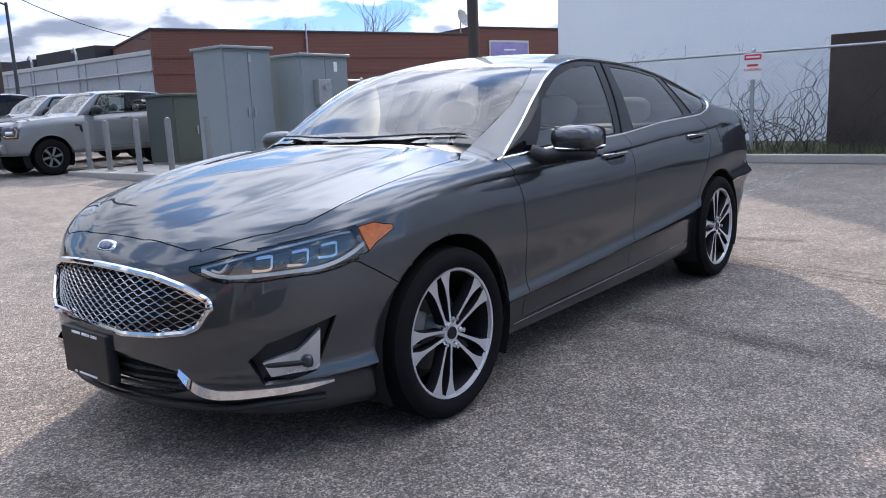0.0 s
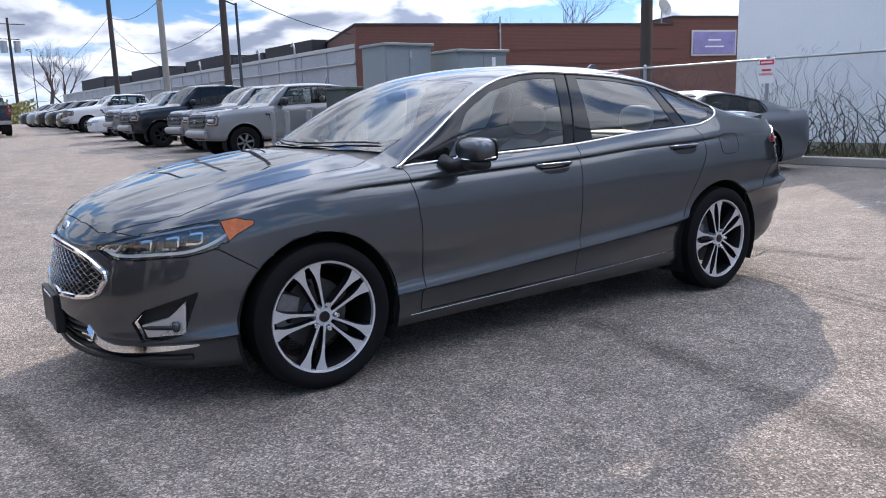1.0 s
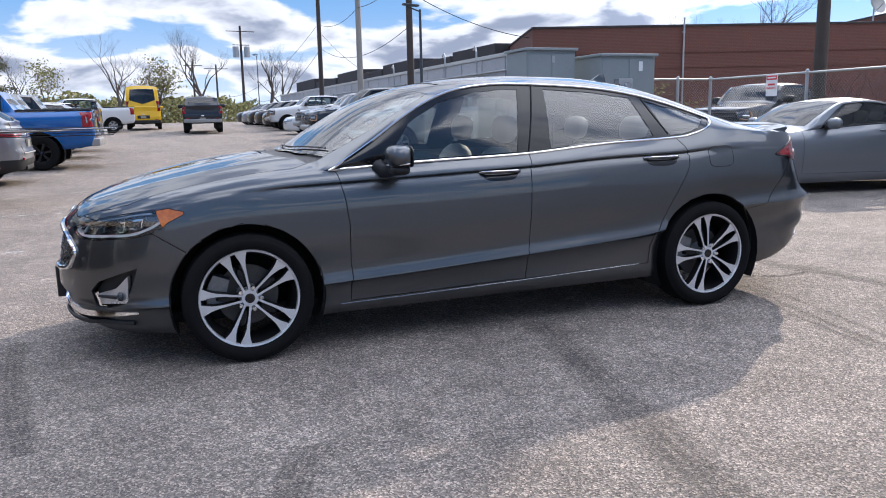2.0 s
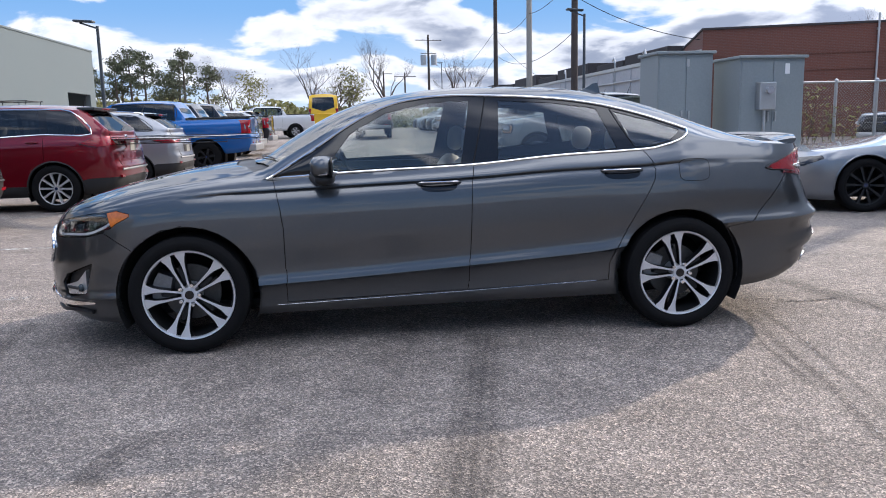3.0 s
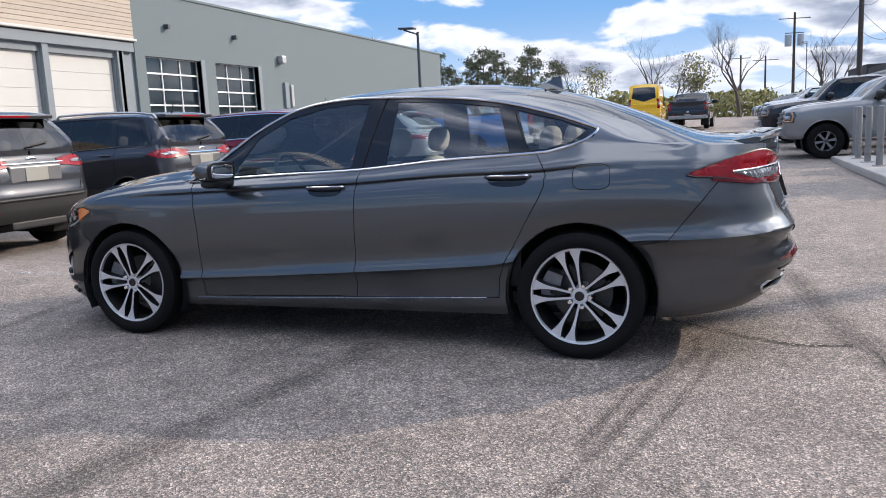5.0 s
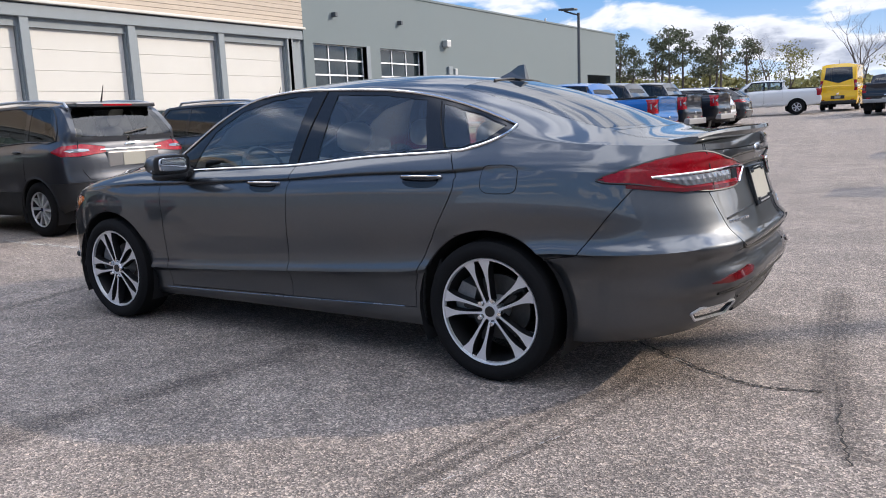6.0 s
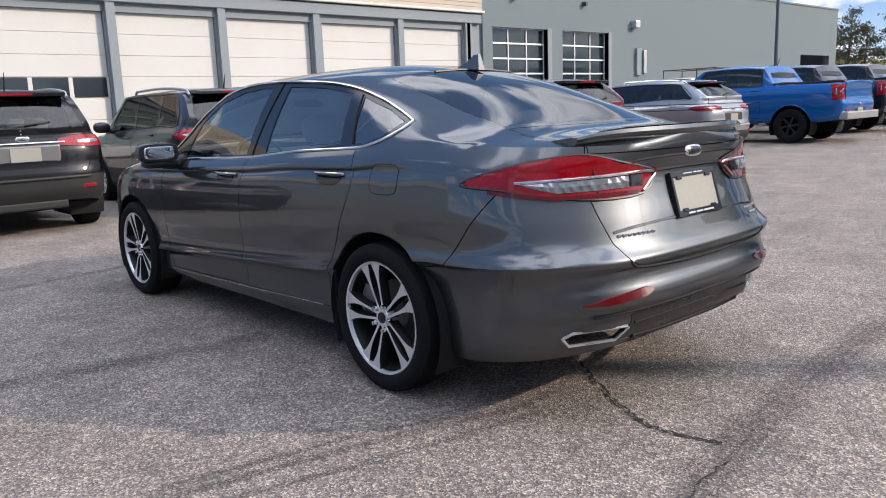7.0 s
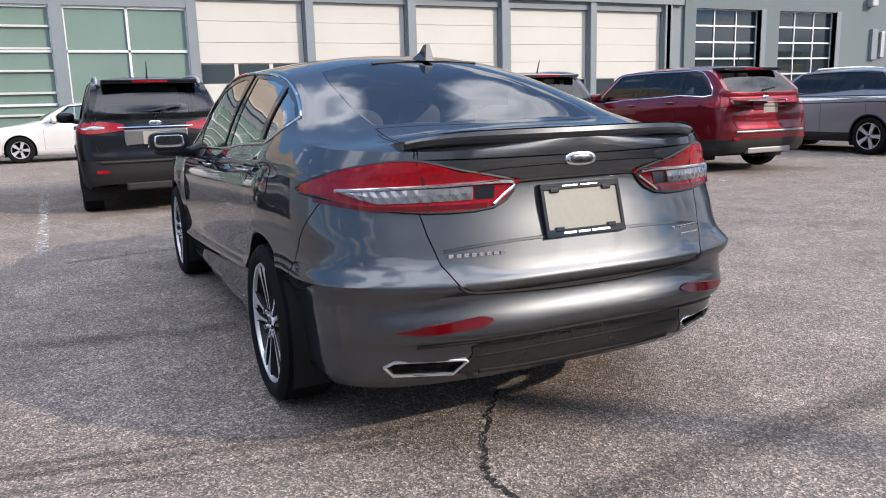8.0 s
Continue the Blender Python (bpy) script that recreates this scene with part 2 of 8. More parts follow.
M_GRASS = mat("dry_grass", (0.11, 0.105, 0.055), 0.95, vary=0.5, scale=2.0, fine=30, bump=0.6)
M_SIGNWHITE = mat("sign_white", (0.8, 0.8, 0.8), 0.4, vary=0.03)
M_SIGNRED = mat("sign_red", (0.6, 0.05, 0.06), 0.4, vary=0.05)
M_BILLBOARD = mat("billboard_violet", (0.26, 0.23, 0.44), 0.5, vary=0.5, scale=1.2)
M_BROWN = mat("brown_panel", (0.06, 0.045, 0.035), 0.9, vary=0.35, scale=1.0, bump=0.4)
M_LINE = stain_material("worn_line_paint", (0.50, 0.49, 0.46), (0.36, 0.56), 11.0)
M_TYREMARK = tread_material()
M_SOFTMARK = tread_material("soft_tyre_mark", 0.16, 0.60)
# faint line paint, also used to paint the sunlit edge of a crack
M_LINEGLINT = stain_material("faint_line_and_glint", (0.55, 0.54, 0.52), (0.30, 0.46), 20.0)
M_TAR = stain_material("tar_crack", (0.015, 0.015, 0.015), (0.60, 0.75), 20.0)
M_DARKGLASS = mat("dark_window_glass", (0.02, 0.03, 0.035), 0.04, vary=0.2, scale=0.5, spec=0.9)
M_IRON = mat("cast_iron", (0.05, 0.045, 0.04), 0.7, metal=0.5, vary=0.2)
M_BLACK = mat("black_plastic", (0.012, 0.012, 0.013), 0.45, vary=0.1)
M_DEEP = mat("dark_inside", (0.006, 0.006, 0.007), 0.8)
M_CHROME = mat("chrome", (0.82, 0.83, 0.84), 0.06, metal=1.0, vary=0.02, rough_vary=0.02)
M_TYRE = mat("tyre_rubber", (0.009, 0.009, 0.0095), 0.85, spec=0.12, vary=0.2, fine=120, bump=0.15)
M_ALLOY = mat("machined_alloy", (0.66, 0.66, 0.68), 0.42, metal=0.75, vary=0.04)
M_DISC = mat("worn_brake_disc", (0.09, 0.085, 0.08), 0.5, metal=0.5, vary=0.2)
M_CALIPER = mat("cast_caliper", (0.20, 0.20, 0.205), 0.45, metal=0.6, vary=0.2, scale=12)
M_ALLOYDARK = mat("dark_wheel_pocket", (0.006, 0.006, 0.007), 0.5, metal=0.0)
M_RED = mat("red_lamp_lens", (0.23, 0.001, 0.006), 0.25, vary=0.3, scale=14, coat=0.7, spec=0.15)
M_REDDEEP = mat("deep_red_lens", (0.085, 0.0005, 0.002), 0.2, vary=0.2, scale=20, coat=0.7, spec=0.15)
M_INSERT = mat("clear_lamp_insert", (0.24, 0.24, 0.25), 0.10, metal=0.6, vary=0.4, scale=40, coat=1.0)
M_AMBER = mat("amber_lens", (0.52, 0.13, 0.012), 0.2, vary=0.35, scale=14, coat=1.0)
M_CLEAR = mat("clear_lamp_lens", (0.42, 0.43, 0.45), 0.08, metal=0.5, vary=0.25, scale=25, coat=1.0)
M_GLASS = glass_material("car_glass", (0.80, 0.86, 0.84), 0.0, 2.0)
M_SCREEN = glass_material("windscreen_glass", (0.74, 0.80, 0.78), 0.0, 1.25)
M_GLASSFAR = glass_material("dark_privacy_glass", (0.10, 0.115, 0.13), 0.0, 0.75)
M_GLASSDARK = glass_material("tinted_car_glass", (0.13, 0.15, 0.17), 0.0, 1.2)
M_SEAT = mat("grey_leather", (0.46, 0.45, 0.43), 0.6, vary=0.1)
M_CABIN = mat("dark_cabin_plastic", (0.03, 0.03, 0.032), 0.6)
M_BLUEBADGE = mat("blue_badge", (0.012, 0.022, 0.07), 0.2, coat=1.0)
M_PLATE = mat("plate_blank", (0.27, 0.265, 0.23), 0.6, metal=0.0, vary=0.08)


# ---- building helpers ----
def shade(me, smooth=True):
    for p in me.polygons:
        p.use_smooth = smooth


def thing(name, label, category, m=None, group="", kind=""):
    """An Empty at the base of a thing; its parts are parented to it."""
    ob = new(name)
    ob.empty_display_size = 0.2
    if m is not None:
        ob.matrix_basis = m
    return tagged(ob, label, category, group, kind)


def part(name, bm, material, parent=None, label="", smooth=False, m=None):
    """Links a bmesh as one mesh object under a thing or a part."""
    me = bpy.data.meshes.new(name)
    bm.normal_update()
    bm.to_mesh(me)
    bm.free()
    for x in (material if isinstance(material, (list, tuple)) else [material]):
        me.materials.append(x)
    if smooth:
        shade(me)
        me.set_sharp_from_angle(angle=radians(40))
    ob = new(name, me)
    if parent is not None:
        ob.parent = parent
    if m is not None:
        ob.matrix_basis = m
    if label:
        tagged(ob, label)
    return ob


def share(name, me, parent, m, label=""):
    ob = new(name, me)
    ob.parent = parent
    ob.matrix_basis = m
    if label:
        tagged(ob, label)
    return ob


def add_box(bm, lo, hi, bevel=0.0, m=None):
    lo, hi = Vector(lo), Vector(hi)
    made = bmesh.ops.create_cube(bm, size=1.0)["verts"]
    for v in made:
        v.co = Vector((lo[i] + (v.co[i] + 0.5) * (hi[i] - lo[i]) for i in range(3)))
    if bevel:
        edges = list({e for v in made for e in v.link_edges})
        out = bmesh.ops.bevel(bm, geom=edges, offset=bevel, segments=2, affect="EDGES", profile=0.6)
        made = out["verts"]
    if m is not None:
        bmesh.ops.transform(bm, matrix=m, verts=list(set(made)))
    return bm


def box(lo, hi, bevel=0.0):
    return add_box(bmesh.new(), lo, hi, bevel)


def add_tube(bm, points, radii, seg=8, caps=True):
    """A round tube through points; radii is one number or one a point."""
    pts = [Vector(p) for p in points]
    if not isinstance(radii, (list, tuple)):
        radii = [radii] * len(pts)
    rings = []
    side = None
    for i, p in enumerate(pts):
        d = (pts[min(i + 1, len(pts) - 1)] - pts[max(i - 1, 0)]).normalized()
        if side is None or abs(side.dot(d)) > 0.95:
            side = d.orthogonal().normalized()
        side = (side - d * side.dot(d)).normalized()
        up = d.cross(side)
        rings.append([bm.verts.new(p + (side * math.cos(2 * math.pi * k / seg) + up * math.sin(2 * math.pi * k / seg)) * radii[i]) for k in range(seg)])
    for a, b in zip(rings, rings[1:]):
        for k in range(seg):
            bm.faces.new((a[k], a[(k + 1) % seg], b[(k + 1) % seg], b[k]))
    if caps:
        bm.faces.new(list(reversed(rings[0])))
        bm.faces.new(rings[-1])
    return bm


def tube(points, radii, seg=8):
    return add_tube(bmesh.new(), points, radii, seg)


def add_strip(bm, points, width, z=0.004):
    """A flat band on the ground along points (x, y)."""
    last = None
    uv = bm.loops.layers.uv.verify()
    run = 0.0
    pts = [Vector((p[0], p[1], 0)) for p in points]
    for i, p in enumerate(pts):
        d = (pts[min(i + 1, len(pts) - 1)] - pts[max(i - 1, 0)]).normalized()
        n = Vector((-d.y, d.x, 0)) * (width[i] if isinstance(width, (list, tuple)) else width) / 2
        pair = (bm.verts.new(p + n + Vector((0, 0, z))), bm.verts.new(p - n + Vector((0, 0, z))))
        if last:
            step = (pair[0].co - last[0].co).length
            f = bm.faces.new((last[0], last[1], pair[1], pair[0]))
            for l, q in zip(f.loops, ((run, 0), (run, 1), (run + step, 1), (run + step, 0))):
                l[uv].uv = q
            run += step
        last = pair
    return bm


def smooth_line(points, n=8):
    """Catmull-Rom points through the given ones."""
    pts = [Vector(p) for p in points]
    out = []
    for i in range(len(pts) - 1):
        a, b, c, d = pts[max(i - 1, 0)], pts[i], pts[i + 1], pts[min(i + 2, len(pts) - 1)]
        for k in range(n):
            t = k / n
            out.append(0.5 * ((2 * b) + (c - a) * t + (2 * a - 5 * b + 4 * c - d) * t * t + (3 * b - a - 3 * c + d) * t ** 3))
    return out + [pts[-1]]


# ---- ground ----
def gz(y):
    """The lot rises slightly towards its far end."""
    return 0.0175 * min(max(y - 12, 0), 38)


def make_ground():
    bm = bmesh.new()
    rows = [[bm.verts.new((x, y, gz(y))) for x in (-700, -100, 0, 100, 700)] for y in (-700, -100, 0, 12, 20, 30, 40, 50, 100, 700)]
    for p, q in zip(rows, rows[1:]):
        for k in range(4):
            bm.faces.new((p[k], p[k + 1], q[k + 1], q[k]))
    tagged(part("ground", bm, M_ASPHALT), "grey weathered asphalt of the car lot", "ground", kind="structure")
    # painted bay lines, worn
    lines = thing("parking_lines_and_glint", "worn white parking lines and a painted sunlit crack edge on asphalt", "marking", kind="structure")
    for a, b, w in (((-3.0, -1.9), (-8.6, -2.0), 0.11), ((-3.0, 0.85), (-8.6, 0.75), 0.10),
                    ((-3.1, 3.5), (-8.6, 3.5), 0.10), ((-3.1, 6.8), (-8.6, 6.8), 0.10), ((1.12, 4.62), (1.24, 4.66), 0.06),
                    ((5.6, 0.35), (9.6, 0.55), 0.10), ((5.0, 6.9), (9.8, 7.2), 0.10)):
        part("line", add_strip(bmesh.new(), [a, b], w), M_LINE, lines)
    # first strip paints the crack's sunlit edge, second is a worn line
    for pts, w in ((((2.04, -0.19), (2.33, -0.365), (2.63, -0.495)), 0.010), (((2.17, -0.84), (1.85, -1.65), (1.62, -2.25), (1.51, -2.6)), 0.010)):
        part("line", add_strip(bmesh.new(), smooth_line([(x, y, 0) for x, y in pts], 6), w, 0.008), M_LINEGLINT, lines)
    marks = thing("tyre_marks", "dark rubber tyre marks curving over the asphalt", "marking", kind="structure")
    for pts, w in ((((0.26, -0.8), (0.09, -1.6), (-0.05, -2.3), (-0.15, -2.8), (-0.25, -3.3)), 0.28),
                   (((1.99, -0.4), (1.99, -0.7), (1.86, -1.12), (1.77, -1.53), (1.69, -1.94), (1.5, -2.6)), 0.07),
                   (((1.93, -0.77), (1.76, -1.19), (1.67, -1.61), (1.6, -1.99)), 0.05),
                   (((2.1, -0.6), (2.06, -0.81), (1.95, -1.38), (1.85, -1.79), (1.7, -2.4)), 0.06),
                   (((2.62, 1.71), (2.72, 0.35), (2.84, -0.53), (2.94, -1.05)), 0.22),
                   (((-1.33, -2.05), (-1.43, -2.26), (-1.5, -2.5)), 0.2),
                   (((-2.65, 0.0), (-2.54, -0.87), (-2.38, -1.7)), 0.16)):
        line = smooth_line([(x, y, 0) for x, y in pts], 8)
        part("tyre_mark", add_strip(bmesh.new(), line, w, 0.004), M_SOFTMARK if w > 0.1 else M_TYREMARK, marks)
    cracks = thing("pavement_cracks", "jagged dark cracks in the asphalt", "crack", kind="structure")
    rnd = random.Random(3)
    for pts, wide in ((((1.84, -0.02), (2.05, -0.18), (2.31, -0.35), (2.47, -0.42), (2.60, -0.43), (2.76, -0.38)), 1.0),
                      (((2.84, -0.5), (2.88, -0.8), (2.94, -1.1)), 0.5)):
        line = []
        for p in smooth_line([(x, y, 0) for x, y in pts], 12):
            line.append((p.x + rnd.uniform(-.012, .012), p.y + rnd.uniform(-.012, .012)))
        part("crack", add_strip(bmesh.new(), line, [wide * rnd.uniform(0.006, 0.022) for _ in line], 0.006), M_TAR, cracks)


make_ground()


# ---- walls and buildings ----
def wall_box(name, a, b, thick, z0, z1, material, parent, label=""):
    """An upright wall from a to b (x, y); thickness lies to the left of a->b. UVs run along it in metres."""
    a, b = Vector((*a, 0)), Vector((*b, 0))
    d = (b - a)
    length = d.length
    m = Matrix.Translation(a) @ Matrix.Rotation(math.atan2(d.y, d.x), 4, "Z")
    bm = box((0, 0, z0), (length, thick, z1))
    uv = bm.loops.layers.uv.new("UVMap")
    for f in bm.faces:
        for l in f.loops:
            c = l.vert.co
            l[uv].uv = (c.x + c.y, c.z)
    bmesh.ops.transform(bm, matrix=m, verts=bm.verts)
    return part(name, bm, material, parent, label)


def dealership():
    X = -20.6
    t = thing("dealership_building", "low grey service building with white garage doors", "building")
    doors = [(2.29, 5.62), (5.97, 9.22), (9.62, 12.92), (13.40, 16.85), (17.18, 20.52)]
    glassdoors = [(22.2, 25.9), (27.0, 30.65)]
    shows = [(-1.4, 2.0), (-5.6, -1.75), (-9.6, -5.9)]
    end = 59.0

    def bay_wall(y0, y1, top, holes, hz, material):
        # piers between the openings and a lintel over them
        ys = y0
        for a, b in holes:
            part("pier", box((X - 0.3, ys, 0), (X, a, hz)), material, t)
            ys = b
        part("pier", box((X - 0.3, ys, 0), (X, y1, hz)), material, t)
        part("lintel", box((X - 0.3, y0, hz), (X, y1, top)), material, t)
    bay_wall(-30, 21.6, 5.15, sorted(shows + doors), 4.5, M_TRIM)
    for a, b in doors + [(20.55, 20.6)]:
        part("pilaster", box((X, b + 0.04, 0), (X + 0.14, b + 0.32, 5.0), 0.01), M_TRIM, t)
    part("band", box((X, -30, 4.78), (X + 0.18, 21.5, 5.16), 0.02), M_TRIM, t)
    part("gutter", box((X, -30, 5.2), (X + 0.3, 21.6, 5.3), 0.03), M_DOORWHITE, t)
    for k in range(11):
        part("siding_board", box((X - 0.2, -30, 5.3 + k * 0.17), (X + 0.14 - 0.008 * (k % 2), 21.6, 5.46 + k * 0.17), 0.012), M_SIDING, t)
    part("roof", box((X - 26, -30, 7.0), (X - 0.25, 21.6, 7.2)), M_DARKROOF, t)
    # white sectional doors
    for i, (a, b) in enumerate(doors):
        door = part("garage_door", box((X - 0.22, a, 0), (X - 0.17, b, 4.5)), M_DOORWHITE, t, "white sectional garage door")
        n = 7
        for k in range(n):
            z0, z1 = 4.5 * k / n + 0.004, 4.5 * (k + 1) / n - 0.004
            if k in (3,) and i == 0 or k == 2 and i > 0:
                w = (b - a) / 3
                for j in range(3):
                    part("door_window", box((X - 0.165, a + j * w + 0.06, z0 + 0.04), (X - 0.135, a + (j + 1) * w - 0.06, z1 - 0.02)), M_DARKGLASS, door)
                    part("mullion", box((X - 0.165, a + (j + 1) * w - 0.06, z0), (X - 0.12, min(b, a + (j + 1) * w + 0.06), z1)), M_DOORWHITE, door)
            else:
                part("door_panel", box((X - 0.17, a + 0.02, z0), (X - 0.13, b - 0.02, z1), 0.01), M_DOORWHITE, door)
    part("wicket_door", box((X - 0.13, 3.3, 0.05), (X - 0.10, 4.3, 2.15), 0.01), M_DOORWHITE, t, "white personnel door")
    # showroom glass
    for a, b in shows:
        part("glass_pane", box((X - 0.2, a, 0.1), (X - 0.17, b, 4.2)), M_SHOWGLASS, t)
        for z in (0.1, 1.4, 2.9, 4.15):
            part("mullion", box((X - 0.19, a, z), (X - 0.1, b, z + 0.07)), M_ALU, t)
        for k in range(3):
            y = a + (b - a) * k / 2
            part("mullion", box((X - 0.19, y - 0.035, 0.1), (X - 0.1, y + 0.035, 4.2)), M_ALU, t)
        part("lintel", box((X - 0.25, a, 4.22), (X - 0.02, b, 4.5)), M_TRIM, t)
    for k in range(6):
        part("mullion", box((X - 0.19, -5.6, 0.5 + k * 0.62), (X - 0.08, -1.75, 0.56 + k * 0.62)), M_DOORWHITE, t)
    # taller grey block
    G = X + 0.12
    ys = 21.6
    for a, b in glassdoors:
        part("wall_pier", box((G - 0.4, ys, 0), (G, a, 4.7)), M_GREYBLDG, t)
        ys = b
    part("wall_pier", box((G - 0.4, ys, 0), (G, 53.0, 4.7)), M_GREYBLDG, t)
    part("wall_pier", box((G - 0.4, 57.8, 0), (G, end, 4.7)), M_GREYBLDG, t)
    part("door_header", box((G - 0.4, 53.0, 4.0), (G, 57.8, 4.7)), M_GREYBLDG, t)
    part("upper_wall", box((G - 0.4, 21.6, 4.7), (G, end, 7.3)), M_GREYBLDG, t)
    part("coping", box((G - 0.5, 21.55, 7.3), (G + 0.05, end + 0.05, 7.42), 0.02), M_GREYBLDG, t)
    part("side_wall", box((X - 26, end - 0.4, 0), (G - 0.4, end, 7.3)), M_GREYBLDG, t)
    part("flat_roof", box((X - 26, 21.6, 6.9), (G - 0.4, end - 0.4, 7.1)), M_DARKROOF, t)
    part("dark_opening", box((G - 3.4, 53.0, 0), (G - 3.3, 57.8, 4.0)), M_DEEP, t)
    for a, b in glassdoors:
        d = part("glass_door", box((G - 0.32, a, 0), (G - 0.28, b, 4.7)), M_DARKGLASS, t, "glazed overhead door with pale bars")
        for k in range(8):
            z = k * 4.7 / 7
            part("bar", box((G - 0.28, a, max(0, z - 0.035)), (G - 0.22, b, min(4.7, z + 0.035))), M_ALU, d)
        for k in range(4):
            y = a + (b - a) * k / 3
            part("bar", box((G - 0.28, y - 0.025, 0), (G - 0.23, y + 0.025, 4.7)), M_ALU, d)
        part("door_jamb", box((G - 0.3, b, 0), (G + 0.03, b + 0.28, 4.75)), M_TRIM, d)
    for y, z in ((23.6, 6.0), (28.6, 6.0)):
        part("spout", box((G, y - 0.08, z - 0.1), (G + 0.25, y + 0.08, z + 0.1), 0.02), M_LAMP, t)
    part("wall_lamp", box((G, 32.6, 5.0), (G + 0.35, 33.0, 5.4), 0.06), M_GALV, t)
    part("meter_box", box((G, 33.0, 2.6), (G + 0.15, 33.4, 4.0), 0.02), M_TRIM, t)
    part("meter_box", box((G, 33.7, 2.7), (G + 0.12, 33.95, 3.9), 0.02), M_GALV, t)
    for y, h in ((40, 0.9), (52, 1.1), (57, 0.7)):
        part("vent_pipe", tube([(G - 3, y, 7.0), (G - 3, y, 7.3 + h)], 0.07), M_GALV, t)
    part("roof_unit", box((G - 8, 30, 7.1), (G - 5, 33, 8.0), 0.05), M_GREYBLDG, t)


M_SHOWGLASS = mat("green_showroom_glass", (0.16, 0.23, 0.20), 0.06, vary=0.1, scale=0.5, spec=0.8)
dealership()


def brick_building():
    t = thing("brick_building", "long low red brick building with flat parapet", "building")
    a, b = (15.35, 28.9), (31.5, 23.4)
    d = (Vector((*b, 0)) - Vector((*a, 0))).normalized()
    back = Vector((d.y, -d.x, 0)) * -1
    if back.dot(Vector((1, 1, 0))) < 0:
        back = -back
    ang = math.atan2(d.y, d.x)
    m = Matrix.Translation((*a, 0)) @ Matrix.Rotation(ang, 4, "Z")

    def local(name, lo, hi, material, bevel=0.0):
        bm = box(lo, hi, bevel)
        uv = bm.loops.layers.uv.new("UVMap")
        for f in bm.faces:
            for l in f.loops:
                l[uv].uv = (l.vert.co.x + l.vert.co.y, l.vert.co.z)
        return part(name, bm, material, t, m=m)
    L = 17.06
    local("wall", (0, 0, 0), (L, 10, 5.1), M_BRICK)
    local("wall", (L, 0.15, 0), (L + 9, 10, 5.5), M_BRICK)
    local("coping", (-0.05, -0.06, 5.1), (L, 10, 5.2), M_DARKROOF, 0.02)
    local("coping", (L, 0.09, 5.5), (L + 9, 10, 5.6), M_DARKROOF, 0.02)
    for z in (1.1, 2.2, 3.2, 3.9):
        local("string_course", (-0.03, -0.035, z), (L, 0.0, z + 0.05), M_BRICK)
    local("roof_hatch", (9, 3, 5.2), (12, 5, 5.5), M_DARKROOF, 0.03)
    for x in (7.2,):
        part("mast", tube([(x, -0.12, 0.5), (x, -0.12, 5.5)], 0.045), M_GALV, t, m=m)
        part("mast_bracket", box((x - 0.05, -0.14, 4.8), (x + 0.05, 0.0, 4.9)), M_GALV, t, m=m)
    return m


BRICK_M = brick_building()


def satellite_dish():
    bm = bmesh.new()
    rings = []
    for i in range(6):
        r = 0.5 * i / 5
        rings.append([bm.verts.new((r * math.cos(k * math.pi / 8), r * math.sin(k * math.pi / 8), 0.5 * r * r)) for k in range(16)])
    for p, q in zip(rings[1:], rings[2:]):
        for k in range(16):
            bm.faces.new((p[k], p[(k + 1) % 16], q[(k + 1) % 16], q[k]))
    bm.faces.new(rings[1])
    bmesh.ops.solidify(bm, geom=bm.faces[:], thickness=0.02)
    t = thing("satellite_dish", "grey satellite dish on a short roof mast", "dish", BRICK_M @ pose(16.8, 0.8, 5.2))
    part("reflector", bm, M_GALV, t, smooth=True, m=pose(0, -0.15, 0.85, 70, 0, 20))
    part("mast", tube([(0, 0, 0), (0, 0, 0.85)], 0.04), M_GALV, t)
    part("feed_arm", tube([(0, -0.1, 0.5), (0.1, -0.6, 0.85)], 0.015), M_GALV, t)
    b = thing("billboard", "violet advertising board on a brick wall", "sign", BRICK_M @ pose(19.6, 0.1, 3.6))
    part("panel", box((-1.3, -0.08, 0), (1.3, 0.0, 1.15), 0.02), M_BILLBOARD, b)
    part("frame", box((-1.4, -0.04, -0.1), (1.4, 0.02, 1.25), 0.02), M_DOORWHITE, b)
    for k, w in ((0, 1.2), (1, 0.8)):
        part("bar", box((-w / 2, -0.09, 0.35 + k * 0.34), (w / 2, -0.08, 0.42 + k * 0.34)), M_SIGNWHITE, b)


satellite_dish()


